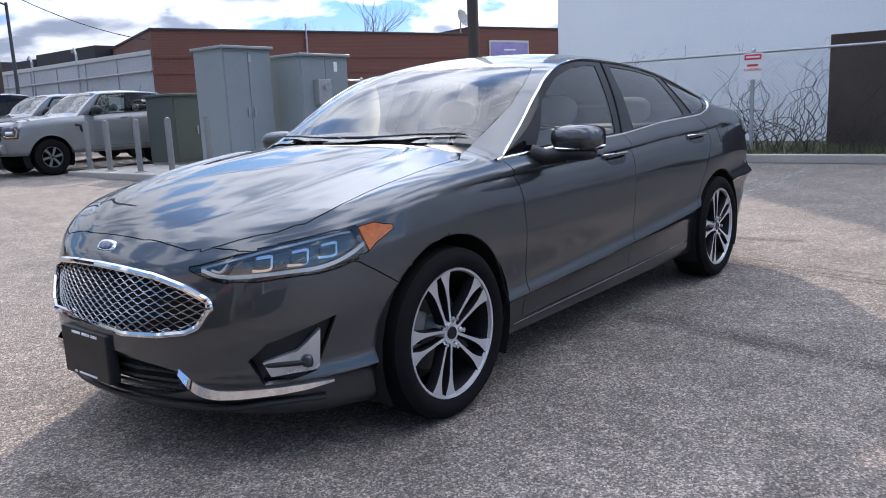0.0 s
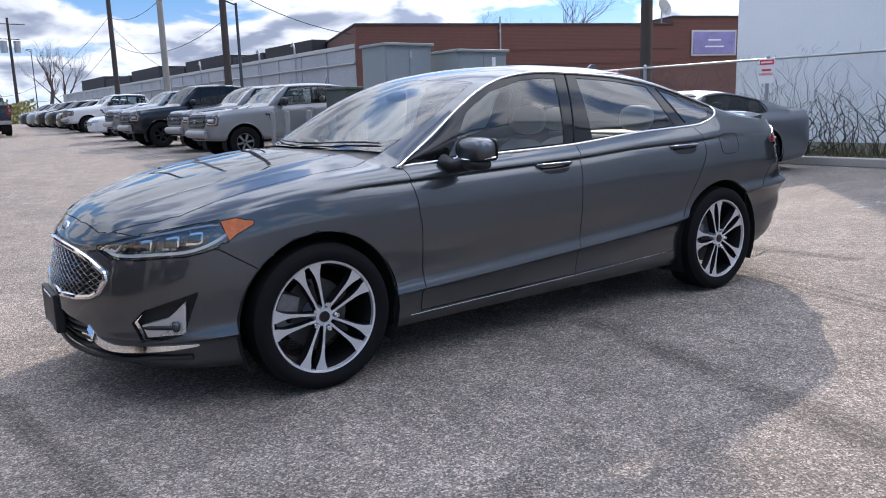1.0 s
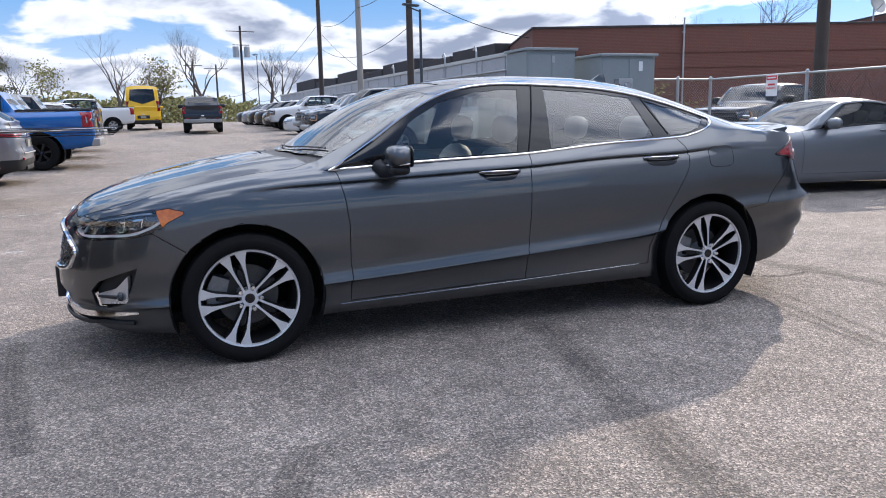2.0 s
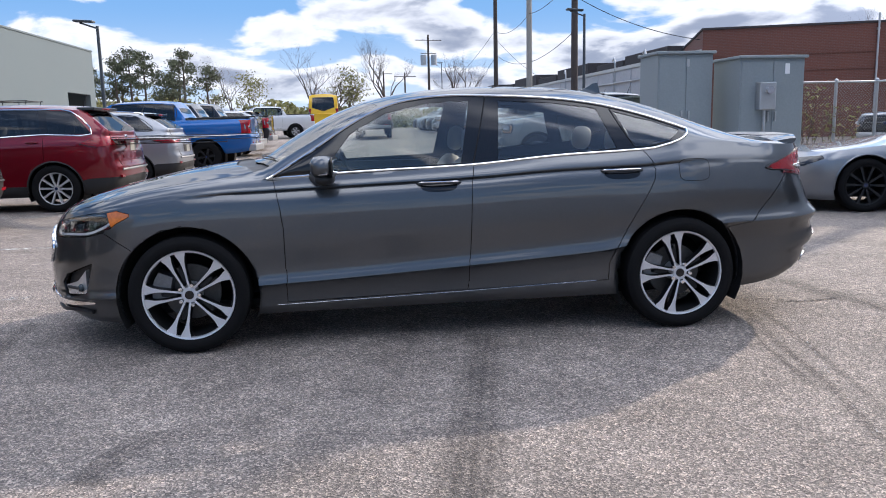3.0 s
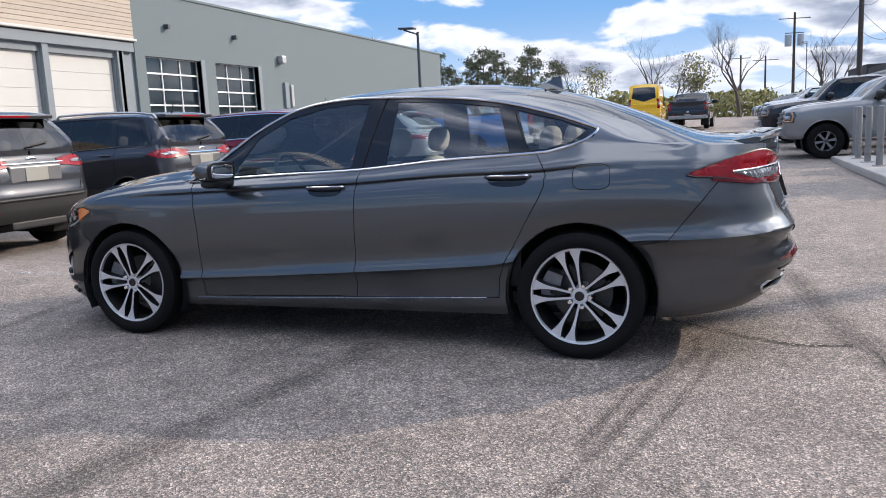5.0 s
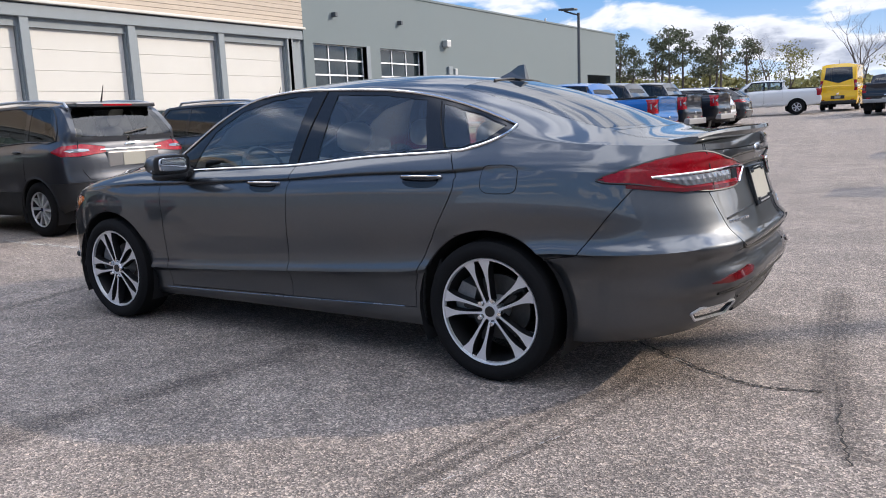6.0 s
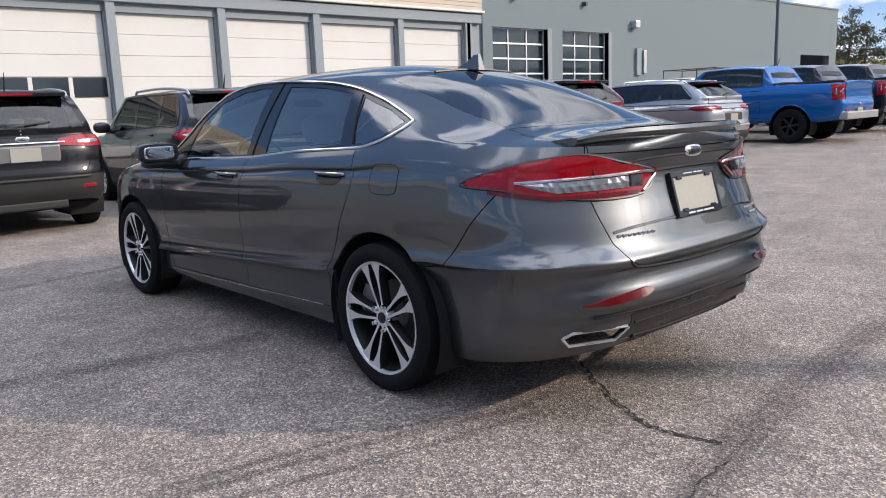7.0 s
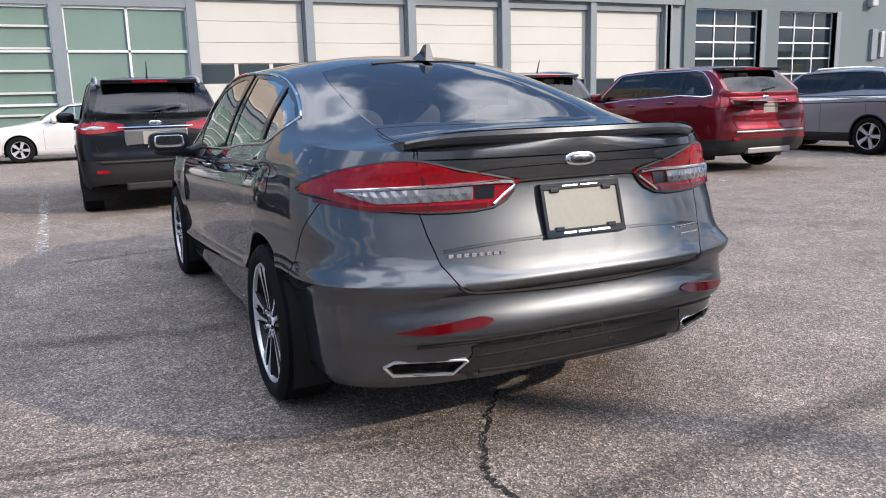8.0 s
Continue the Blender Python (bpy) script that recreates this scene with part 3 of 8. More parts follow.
def long_wall():
    t = thing("warehouse_building", "long grey panelled warehouse with dark stepped parapets", "building")
    x, y0, y1 = 15.5, 29.2, 108.0
    part("wall", box((x, y0, 0), (x + 0.3, y1, 4.1)), M_PANEL, t)
    part("flashing", box((x - 0.08, y0, 4.1), (x + 0.35, y1, 4.3), 0.02), M_DOORWHITE, t)
    part("roof", box((x + 0.3, y0, 3.9), (x + 16, y1, 4.05)), M_DARKROOF, t)
    n = 26
    for k in range(n):
        y = y0 + (y1 - y0) * k / n
        part("wall_rib", box((x - 0.06, y, 0), (x, y + 0.12, 4.1)), M_PANEL, t)
        part("wall_panel", box((x - 0.025, y + 0.16, 0.05), (x, y + (y1 - y0) / n - 0.04, 4.06), 0.008), M_PANEL, t)
    for k, (a, b, h) in enumerate(((38, 45, 5.3), (45.4, 51, 5.1), (53, 62, 5.5), (62.5, 69, 5.2), (70, 80, 5.7), (81, 92, 5.4), (93, 106, 5.9))):
        part("parapet", box((x + 2.0, a, 4.0), (x + 8, b, h), 0.03), M_DARKROOF, t)
    for y in (36, 41, 52):
        part("vent_pipe", tube([(x - 0.05, y, 0.4), (x - 0.05, y, 4.6), (x - 0.05, y + 0.15, 4.9), (x - 0.05, y + 0.4, 4.75)], 0.06), M_GALV, t)
    part("pipe", tube([(x - 0.1, y0, 3.4), (x - 0.1, y1, 3.3)], 0.05), M_GALV, t)


long_wall()


def white_building():
    t = thing("white_building", "tall plain white stuccoed building", "building")
    x, y = 15.0, 8.3
    part("wall", box((x, -26, 0), (x + 14, y, 10.5)), M_WHITEWALL, t)
    part("coping", box((x - 0.06, -26, 10.5), (x + 14, y + 0.06, 10.65), 0.02), M_GALV, t)
    s = thing("brown_screen", "dark brown screen panel behind the wire fence", "screen", kind="structure")
    part("panel", box((11.5, -4.5, 0.15), (11.6, 0.75, 2.17), 0.01), M_BROWN, s)
    k = thing("kerb_strip", "concrete kerb with a dry grass verge", "kerb", kind="structure")
    part("kerb", box((10.4, -12, 0), (10.62, 12.5, 0.15), 0.02), M_CONCRETE, k)
    part("verge", box((10.62, -12, 0), (15.0, 12.5, 0.13)), M_GRASS, k)


white_building()


def grass_verge():
    rnd = random.Random(5)
    bm = bmesh.new()
    for _ in range(5200):
        x, y = 10.66 + abs(rnd.gauss(0, 0.9)), rnd.uniform(-6, 12)
        if x > 14.8:
            continue
        h, a = rnd.uniform(0.05, 0.26), rnd.uniform(0, math.pi)
        w = 0.012
        dx, dy = math.cos(a) * w, math.sin(a) * w
        lx, ly = rnd.uniform(-.08, .08), rnd.uniform(-.08, .08)
        vs = [bm.verts.new(p) for p in ((x - dx, y - dy, 0.12), (x + dx, y + dy, 0.12), (x + lx, y + ly, 0.12 + h))]
        bm.faces.new(vs)
    tagged(part("grass", bm, M_GRASS), "dry grass and weeds along the fence", "grass", kind="stuff")


grass_verge()


# ---- fence ----
def chain_fence(m, length, top):
    t = thing("chain_link_fence", "galvanised chain link fence with top rail", "fence", m, "fences")
    x, y0, y1 = 0.0, 0.0, length
    part("top_rail", tube([(x, y0, top), (x, y1, top)], 0.024), M_GALV, t)
    n = max(2, round((y1 - y0) / 3.04))
    for k in range(n + 1):
        y = y0 + (y1 - y0) * k / n
        post = part("post", tube([(x, y, 0.1), (x, y, top + 0.03)], 0.036, 10), M_GALV, t)
        part("cap", tube([(x, y, top + 0.03), (x, y, top + 0.05), (x, y, top + 0.08)], [0.044, 0.04, 0.012], 10), M_GALV, post)
    bm = bmesh.new()
    h = top - 0.15
    step, r = 0.075, 0.0022
    count = int((y1 - y0 + h) / step)
    for k in range(count):
        for s in (1, -1):
            base = y0 - h + k * step
            a, b = (base, 0.15), (base + h, top)
            # clip to the bay
            if a[0] < y0:
                a = (y0, 0.15 + (y0 - base))
            if b[0] > y1:
                b = (y1, 0.15 + (y1 - base))
            if b[1] <= a[1]:
                continue
            ya, yb = (a[0], b[0]) if s > 0 else (y0 + y1 - a[0], y0 + y1 - b[0])
            add_tube(bm, [(x + 0.03, ya, a[1]), (x + 0.03, yb, b[1])], r, 3, caps=False)
    tagged(part("wire_mesh", bm, M_WIRE, t), kind="stuff")


chain_fence(pose(11.2, -10.2, 0), 21.3, 1.95)
chain_fence(pose(11.2, 11.1, 0, 0, 0, 92), 2.0, 1.95)


def vines():
    rnd = random.Random(11)
    bm = bmesh.new()
    for _ in range(250):
        y = rnd.uniform(-0.2, 8.2) if rnd.random() < 0.85 else rnd.uniform(-8, 11)
        p = Vector((11.22, y, 0.14))
        d = Vector((0, rnd.uniform(-.5, .5), 1)).normalized()
        pts, rad = [p.copy()], [rnd.uniform(0.006, 0.016)]
        for k in range(rnd.randint(8, 26)):
            d = (d + Vector((rnd.uniform(-.25, .25), rnd.uniform(-.8, .8), rnd.uniform(-.25, .4)))).normalized()
            p = p + d * 0.1
            p.x = 11.23 + (p.x - 11.23) * 0.5
            if p.z > 2.1 or p.z < 0.1:
                d.z = -d.z
            pts.append(p.copy())
            rad.append(max(0.002, rad[-1] * 0.93))
        add_tube(bm, pts, rad, 3, caps=False)
    tagged(part("vines", bm, M_VINE, smooth=True), "bare dry vines tangled on the wire fence", "vine", kind="stuff")


vines()


def climbing_plant(x, y, h, seed):
    rnd = random.Random(seed)
    t = thing("climbing_plant", "yellow-green climbing plant on the wire fence", "plant", pose(x, y, 0.1), "fence plants")
    stems, tips = bmesh.new(), []
    for _ in range(9):
        p, pts = Vector((rnd.uniform(-.25, .25), 0, 0)), []
        for k in range(10):
            pts.append(p.copy())
            p = p + Vector((rnd.uniform(-.09, .09), rnd.uniform(-.02, .02), h / 10))
            if k > 2:
                tips.append(p.copy())
        add_tube(stems, pts, [0.009 - 0.0007 * k for k in range(10)], 4, caps=False)
    part("stems", stems, M_VINE, t)
    crown = bmesh.new()
    leaf_clumps(crown, tips, rnd, 3, 0.045, 0.06)
    tagged(part("leaves", crown, M_SPRING, t), kind="stuff")


def add_text(name, body, size, m, material, parent, align="CENTER"):
    cu = bpy.data.curves.new(name, "FONT")
    cu.body, cu.size, cu.extrude, cu.align_x, cu.align_y = body, size, 0.002, align, "CENTER"
    ob = new(name + "_curve", cu)
    me = bpy.data.meshes.new_from_object(ob.evaluated_get(bpy.context.evaluated_depsgraph_get()))
    bpy.data.objects.remove(ob)
    me.materials.clear()
    me.materials.append(material)
    o = new(name, me)
    o.parent = parent
    o.matrix_basis = m
    return o


def parking_sign(y, z):
    t = thing("parking_sign", "white and red parking sign wired to a fence", "sign", pose(11.15, y, z, 0, 0, -90), "fence signs")
    part("plate", box((-0.165, -0.006, -0.235), (0.165, 0.006, 0.235), 0.004), M_SIGNWHITE, t)
    part("red_band", box((-0.15, -0.012, 0.12), (0.15, -0.006, 0.215)), M_SIGNRED, t)
    for body, zz in (("RESERVED", 0.168),):
        part("bar", box((-0.12, -0.016, zz - 0.015), (0.12, -0.012, zz + 0.015)), M_SIGNWHITE, t)
    add_text("lettering", "PARKING", 0.072, pose(0, -0.010, -0.06, 90, 0, 0), M_SIGNRED, t)
    part("bar", box((-0.1, -0.011, 0.0), (0.1, -0.006, 0.04)), M_SIGNRED, t)


parking_sign(1.96, 1.70)
parking_sign(5.0, 1.72)
parking_sign(9.0, 1.72)


# ---- utility cabinets on their slab ----
def cabinets():
    s = thing("cabinet_slab", "raised concrete slab under the utility cabinets", "slab", kind="structure")
    part("slab", box((4.55, 8.5, 0), (10.3, 15.0, 0.15), 0.025), M_CONCRETE, s)

    def cabinet(name, label, a, w, d, h, material, ang):
        t = thing(name, label, "utility cabinet", pose(a[0], a[1], 0.15, 0, 0, ang), "utility cabinets")
        part("body", box((0, 0, 0.06), (w, d, h - 0.06), 0.012), material, t)
        part("plinth", box((0.03, 0.03, 0), (w - 0.03, d - 0.03, 0.06)), M_CONCRETE, t)
        part("roof", box((-0.05, -0.07, h - 0.06), (w + 0.05, d + 0.05, h), 0.015), material, t)
        for k in range(2):
            dr = part("door", box((0.03 + k * (w / 2 - 0.01), -0.015, 0.12), (w / 2 - 0.01 + k * (w / 2 - 0.02), 0.0, h - 0.12), 0.006), material, t)
            part("door_handle", box((w / 2 + (k - 0.5) * 0.16 - 0.02, -0.05, h * 0.42), (w / 2 + (k - 0.5) * 0.16 + 0.02, -0.015, h * 0.42 + 0.2), 0.008), M_GALV, dr)
        return t
    c1 = cabinet("switch_cabinet", "tall pale grey metal utility cabinet", (5.94, 10.72), 1.22, 0.97, 2.48, M_CABINET, 1)
    part("padlock_plate", box((0.62, -0.03, 2.16), (0.69, -0.015, 2.31), 0.004), M_GALV, c1)
    c2 = cabinet("meter_cabinet", "grey metal meter cabinet with a meter box", (7.5, 10.2), 1.42, 1.15, 2.33, M_CABINET, 1)
    mb = part("meter_box", box((0.34, -0.2, 1.22), (0.70, -0.016, 1.78), 0.02), M_GALV, c2)
    part("meter", tube([(0.55, -0.26, 1.62), (0.55, -0.2, 1.62)], 0.08, 16), M_CLEAR, mb)
    part("notice", box((0.98, -0.022, 1.95), (1.08, -0.016, 2.16)), M_SIGNWHITE, c2)
    part("conduit", tube([(0.5, -0.1, 0.1), (0.5, -0.1, 1.3)], 0.03), M_GALV, c2)
    cabinet("transformer_box", "squat dark green transformer box", (6.45, 13.5), 1.35, 1.1, 1.65, M_GREENBOX, 1)
    for x, y in ((5.0, 14.8), (4.9, 13.7), (4.87, 12.4), (4.87, 11.2), (4.95, 10.0)):
        b = thing("bollard", "grey steel protection bollard on the slab", "bollard", pose(x, y, 0.15), "bollards")
        part("pipe", tube([(0, 0, 0), (0, 0, 1.05), (0, 0, 1.09), (0, 0, 1.1)], [0.06, 0.06, 0.045, 0.01], 14), M_BOLLARD, b, smooth=True)
        part("base", tube([(0, 0, 0), (0, 0, 0.02)], 0.12, 14), M_CONCRETE, b)
    g = thing("storm_drain", "rusty iron storm drain grate", "drain", pose(4.85, 6.3, 0.004))
    part("frame", box((-0.45, -0.3, 0), (0.45, 0.3, 0.006)), M_IRON, g)
    for k in range(8):
        part("slat", box((-0.4 + k * 0.105, -0.26, 0.006), (-0.34 + k * 0.105, 0.26, 0.014)), M_DEEP, g)


cabinets()


# ---- poles, lamps and cables ----
def utility_pole(x, y, h, r, material, arms=(), label="weathered wooden utility pole", lean=0.0):
    t = thing("utility_pole", label, "utility pole", pose(x, y, gz(y), 0, lean, 0), "utility poles")
    part("shaft", tube([(0, 0, 0), (0, 0, h * 0.5), (0, 0, h)], [r, r * 0.85, r * 0.65], 12), material, t, smooth=True)
    for z, w, ang in arms:
        arm = part("crossarm", box((-w / 2, -0.06, -0.06), (w / 2, 0.06, 0.06), 0.01), material, t, m=pose(0, -0.12, z, 0, 0, ang))
        for k in (-0.45, -0.2, 0.2, 0.45):
            part("insulator", tube([(k * w, 0, 0.06), (k * w, 0, 0.14), (k * w, 0, 0.22)], [0.03, 0.05, 0.02], 8), M_GALV, arm)
    return t


utility_pole(13.87, 10.3, 10.5, 0.17, M_POLE)
utility_pole(12.49, 64.5, 16, 0.22, M_POLE)
utility_pole(11.3, 46.0, 15, 0.21, M_POLEPALE, ((11.2, 2.6, 20),), "pale wooden utility pole with a crossarm")
utility_pole(10.86, 33.9, 13, 0.19, M_POLE)
p4 = utility_pole(14.2, 143, 17.0, 0.28, M_POLE, ((16.0, 5.2, 10), (13.6, 3.0, 10)), "far utility pole with transformers")
for dx in (-1.0, 1.0):
    part("transformer", tube([(dx, -0.4, 11.4), (dx, -0.4, 13.3)], 0.55, 12), M_GALV, p4, smooth=True)
utility_pole(5.9, 150, 11.0, 0.22, M_POLE, ((10.4, 3.4, 5),))
utility_pole(10.1, 150, 10.6, 0.22, M_POLE, ((9.8, 4.4, 5),))


def lamp_post(x, y, h, ang, arm=1.0):
    t = thing("lamp_post", "dark slender parking lot lamp post", "street lamp", pose(x, y, gz(y), 0, 0, ang), "lamp posts")
    part("pole", tube([(0, 0, 0), (0, 0, h)], [0.085, 0.06], 10), M_LAMP, t, smooth=True)
    part("arm", tube([(0, 0, h - 0.1), (-0.3 * arm, 0, h), (-arm * 0.7, 0, h + 0.14)], 0.035), M_LAMP, t)
    part("lamp_head", box((-arm - 0.3, -0.16, h + 0.1), (-arm * 0.5, 0.16, h + 0.19), 0.03), M_LAMP, t, m=pose(0, 0, 0, 0, 4, 0))
    part("base", tube([(0, 0, 0), (0, 0, 0.25)], 0.2, 12), M_CONCRETE, t)


lamp_post(-10.6, 28.3, 5.15, -8)
lamp_post(14.0, 120, 10.0, 0)
lamp_post(10.73, 31.8, 5.9, 0)


def cable(a, b, sag, r=0.018, n=14):
    a, b = Vector(a), Vector(b)
    pts = [a.lerp(b, k / n) - Vector((0, 0, sag * 4 * (k / n) * (1 - k / n))) for k in range(n + 1)]
    tagged(part("overhead_cable", tube(pts, r, 5), M_CABLE), "thin black overhead cable between poles", "cable", "overhead cables")


cable((10.86, 33.9, 5.7), (12.49, 64.5, 7.2), 1.2)
cable((10.86, 33.9, 8.5), (11.3, 46.0, 8.2), 0.4)
cable((11.3, 46.0, 8.2), (12.49, 64.5, 9.2), 0.6)
cable((12.49, 64.5, 7.0), (14.2, 143, 6.0), 3.0)
cable((12.49, 64.5, 9.3), (8.5, 110, 4.2), 1.6)
cable((12.49, 64.5, 8.6), (20.0, 66.0, 4.3), 1.0)
cable((10.86, 33.9, 7.4), (15.8, 30.0, 4.8), 0.35)
cable((10.86, 33.9, 10.2), (13.87, 10.3, 9.2), 0.6)
cable((11.3, 46.0, 11.4), (13.87, 10.3, 9.6), 0.9)
cable((10.86, 33.9, 6.2), (10.86, 34.0, 3.0), 0.0)


# ---- trees ----
def grow(bm, p, d, length, r, depth, rnd, tips, spread=0.6):
    pts, rad = [p.copy()], [r]
    steps = 4
    for k in range(steps):
        d = (d + Vector((rnd.uniform(-.18, .18), rnd.uniform(-.18, .18), rnd.uniform(-.05, .16)))).normalized()
        p = p + d * length / steps
        pts.append(p.copy())
        rad.append(r * (1 - 0.45 * (k + 1) / steps))
    add_tube(bm, pts, rad, 6 if depth > 2 else 3, caps=False)
    if depth == 0:
        tips.append(p.copy())
        return
    for k in range(rnd.randint(2, 4)):
        at = pts[rnd.randint(2, steps)]
        nd = (d + Vector((rnd.uniform(-1, 1), rnd.uniform(-1, 1), rnd.uniform(-.3, .7))) * spread).normalized()
        grow(bm, at, nd, length * rnd.uniform(0.6, 0.85), rad[-1] * 0.8, depth - 1, rnd, tips, spread)


def leaf_clumps(bm, tips, rnd, n, size, spread):
    for p in tips:
        for _ in range(n):
            c = p + Vector((rnd.gauss(0, spread), rnd.gauss(0, spread), rnd.gauss(0, spread * 0.7)))
            a = Vector((rnd.uniform(-1, 1), rnd.uniform(-1, 1), rnd.uniform(-1, 1))).normalized()
            b = a.orthogonal().normalized()
            s = size * rnd.uniform(0.5, 1.3)
            bm.faces.new([bm.verts.new(q) for q in (c - a * s, c + b * s * 0.5, c + a * s, c - b * s * 0.5)])


for x, y, h, seed in ((9.75, 11.10, 1.7, 3), (10.35, 11.08, 1.3, 8)):
    climbing_plant(x, y, h, seed)


def tree(x, y, h, seed, kind="bare"):
    rnd = random.Random(seed)
    t = thing("tree", {"bare": "bare spring tree with fine twigs", "bud": "tree with thin yellow-green spring leaves", "pine": "tall pine with sparse dark crown"}[kind],
              "tree", pose(x, y, gz(y)), "trees")
    bm, tips = bmesh.new(), []
    if kind == "pine":
        top = Vector((rnd.uniform(-.4, .4), 0, h))
        add_tube(bm, [(0, 0, 0), top * 0.5, top], [0.22, 0.16, 0.04], 6, caps=False)
        for k in range(16):
            z = h * rnd.uniform(0.45, 0.98)
            a = rnd.uniform(0, 6.28)
            l = (h - z) * 0.35 + 0.9
            q = Vector((math.cos(a) * l, math.sin(a) * l, z + rnd.uniform(0, .5)))
            add_tube(bm, [top * (z / h), q], [0.05, 0.02], 3, caps=False)
            tips += [q, top * (z / h) * 0.4 + q * 0.6 - Vector((0, 0, (z / h * h * 0.4 + q.z * 0.6) - q.z))]
    else:
        grow(bm, Vector((0, 0, 0)), Vector((0, 0, 1)), h * 0.34, h * 0.028, 4 if kind == "bud" else 6, rnd, tips, 0.80)
    part("trunk", bm, M_BARK, t)
    bm = bmesh.new()
    if kind == "pine":
        leaf_clumps(bm, tips, rnd, 46, 0.18, 0.38)
    elif kind == "bud":
        leaf_clumps(bm, tips, rnd, 9, 0.2, 0.7)
    if kind != "bare":
        tagged(part("crown", bm, M_PINE if kind == "pine" else M_SPRING, t), kind="stuff")
    else:
        bm.free()


rnd = random.Random(21)
for k in range(14):
    tree(-46 + k * 1.9 + rnd.uniform(-.6, .6), 112 + rnd.uniform(-5, 5), rnd.uniform(9.0, 11.5), 100 + k, "pine")
for x, y, h, kind in ((-17, 105, 9.5, "bare"), (-15, 107, 8, "bud"), (-5.0, 92, 10.5, "bare"), (-3.0, 95, 9.0, "bare"), (-1, 97, 8.5, "bud"), (4.6, 99, 12, "bare"),
                      (-20, 115, 7, "bud"), (15.5, 118, 13, "bare"), (17.5, 121, 12, "bare"), (27, 30, 8, "bare"), (30, 31, 8.5, "bare")):
    tree(x, y, h, int(x * 7 + y), kind)


def far_hedge():
    rnd = random.Random(4)
    bm = bmesh.new()
    for _ in range(16000):
        x = rnd.uniform(-75, 14)
        y = 125 + rnd.uniform(-8, 8)
        top = 4.3 + 2.0 * min(1.0, max(0.0, (-20 - x) / 15)) + 1.9 * noise.noise(Vector((x * 0.12, 3, 0))) + 0.9 * noise.noise(Vector((x * 0.5, 7, 0)))
        c = Vector((x, y, rnd.uniform(0, 1) ** 0.7 * max(1.0, top)))
        a = Vector((rnd.uniform(-1, 1), rnd.uniform(-1, 1), rnd.uniform(-1, 1))).normalized()
        b = a.orthogonal().normalized()
        s = rnd.uniform(0.2, 0.5)
        bm.faces.new([bm.verts.new(q) for q in (c - a * s, c + b * s * 0.6, c + a * s, c - b * s * 0.6)])
    tagged(part("far_woods", bm, M_SPRING), "far scrubby woods with yellow-green spring growth", "woods", kind="stuff")


far_hedge()


# ---- car bodies ----
def curve(*pts):
    """A smooth curve through points (x, value) that does not overshoot."""
    xs, ys = [p[0] for p in pts], [p[1] for p in pts]
    d = [(ys[i + 1] - ys[i]) / (xs[i + 1] - xs[i]) for i in range(len(xs) - 1)]
    m = [d[0]] + [0 if a * b <= 0 else 2 * a * b / (a + b) for a, b in zip(d, d[1:])] + [d[-1]]

    def f(x):
        if x <= xs[0]:
            return ys[0]
        if x >= xs[-1]:
            return ys[-1]
        i = max(k for k in range(len(xs) - 1) if xs[k] <= x)
        h = xs[i + 1] - xs[i]
        t = (x - xs[i]) / h
        return ((2 * t ** 3 - 3 * t * t + 1) * ys[i] + (t ** 3 - 2 * t * t + t) * h * m[i]
                + (3 * t * t - 2 * t ** 3) * ys[i + 1] + (t ** 3 - t * t) * h * m[i + 1])
    return f


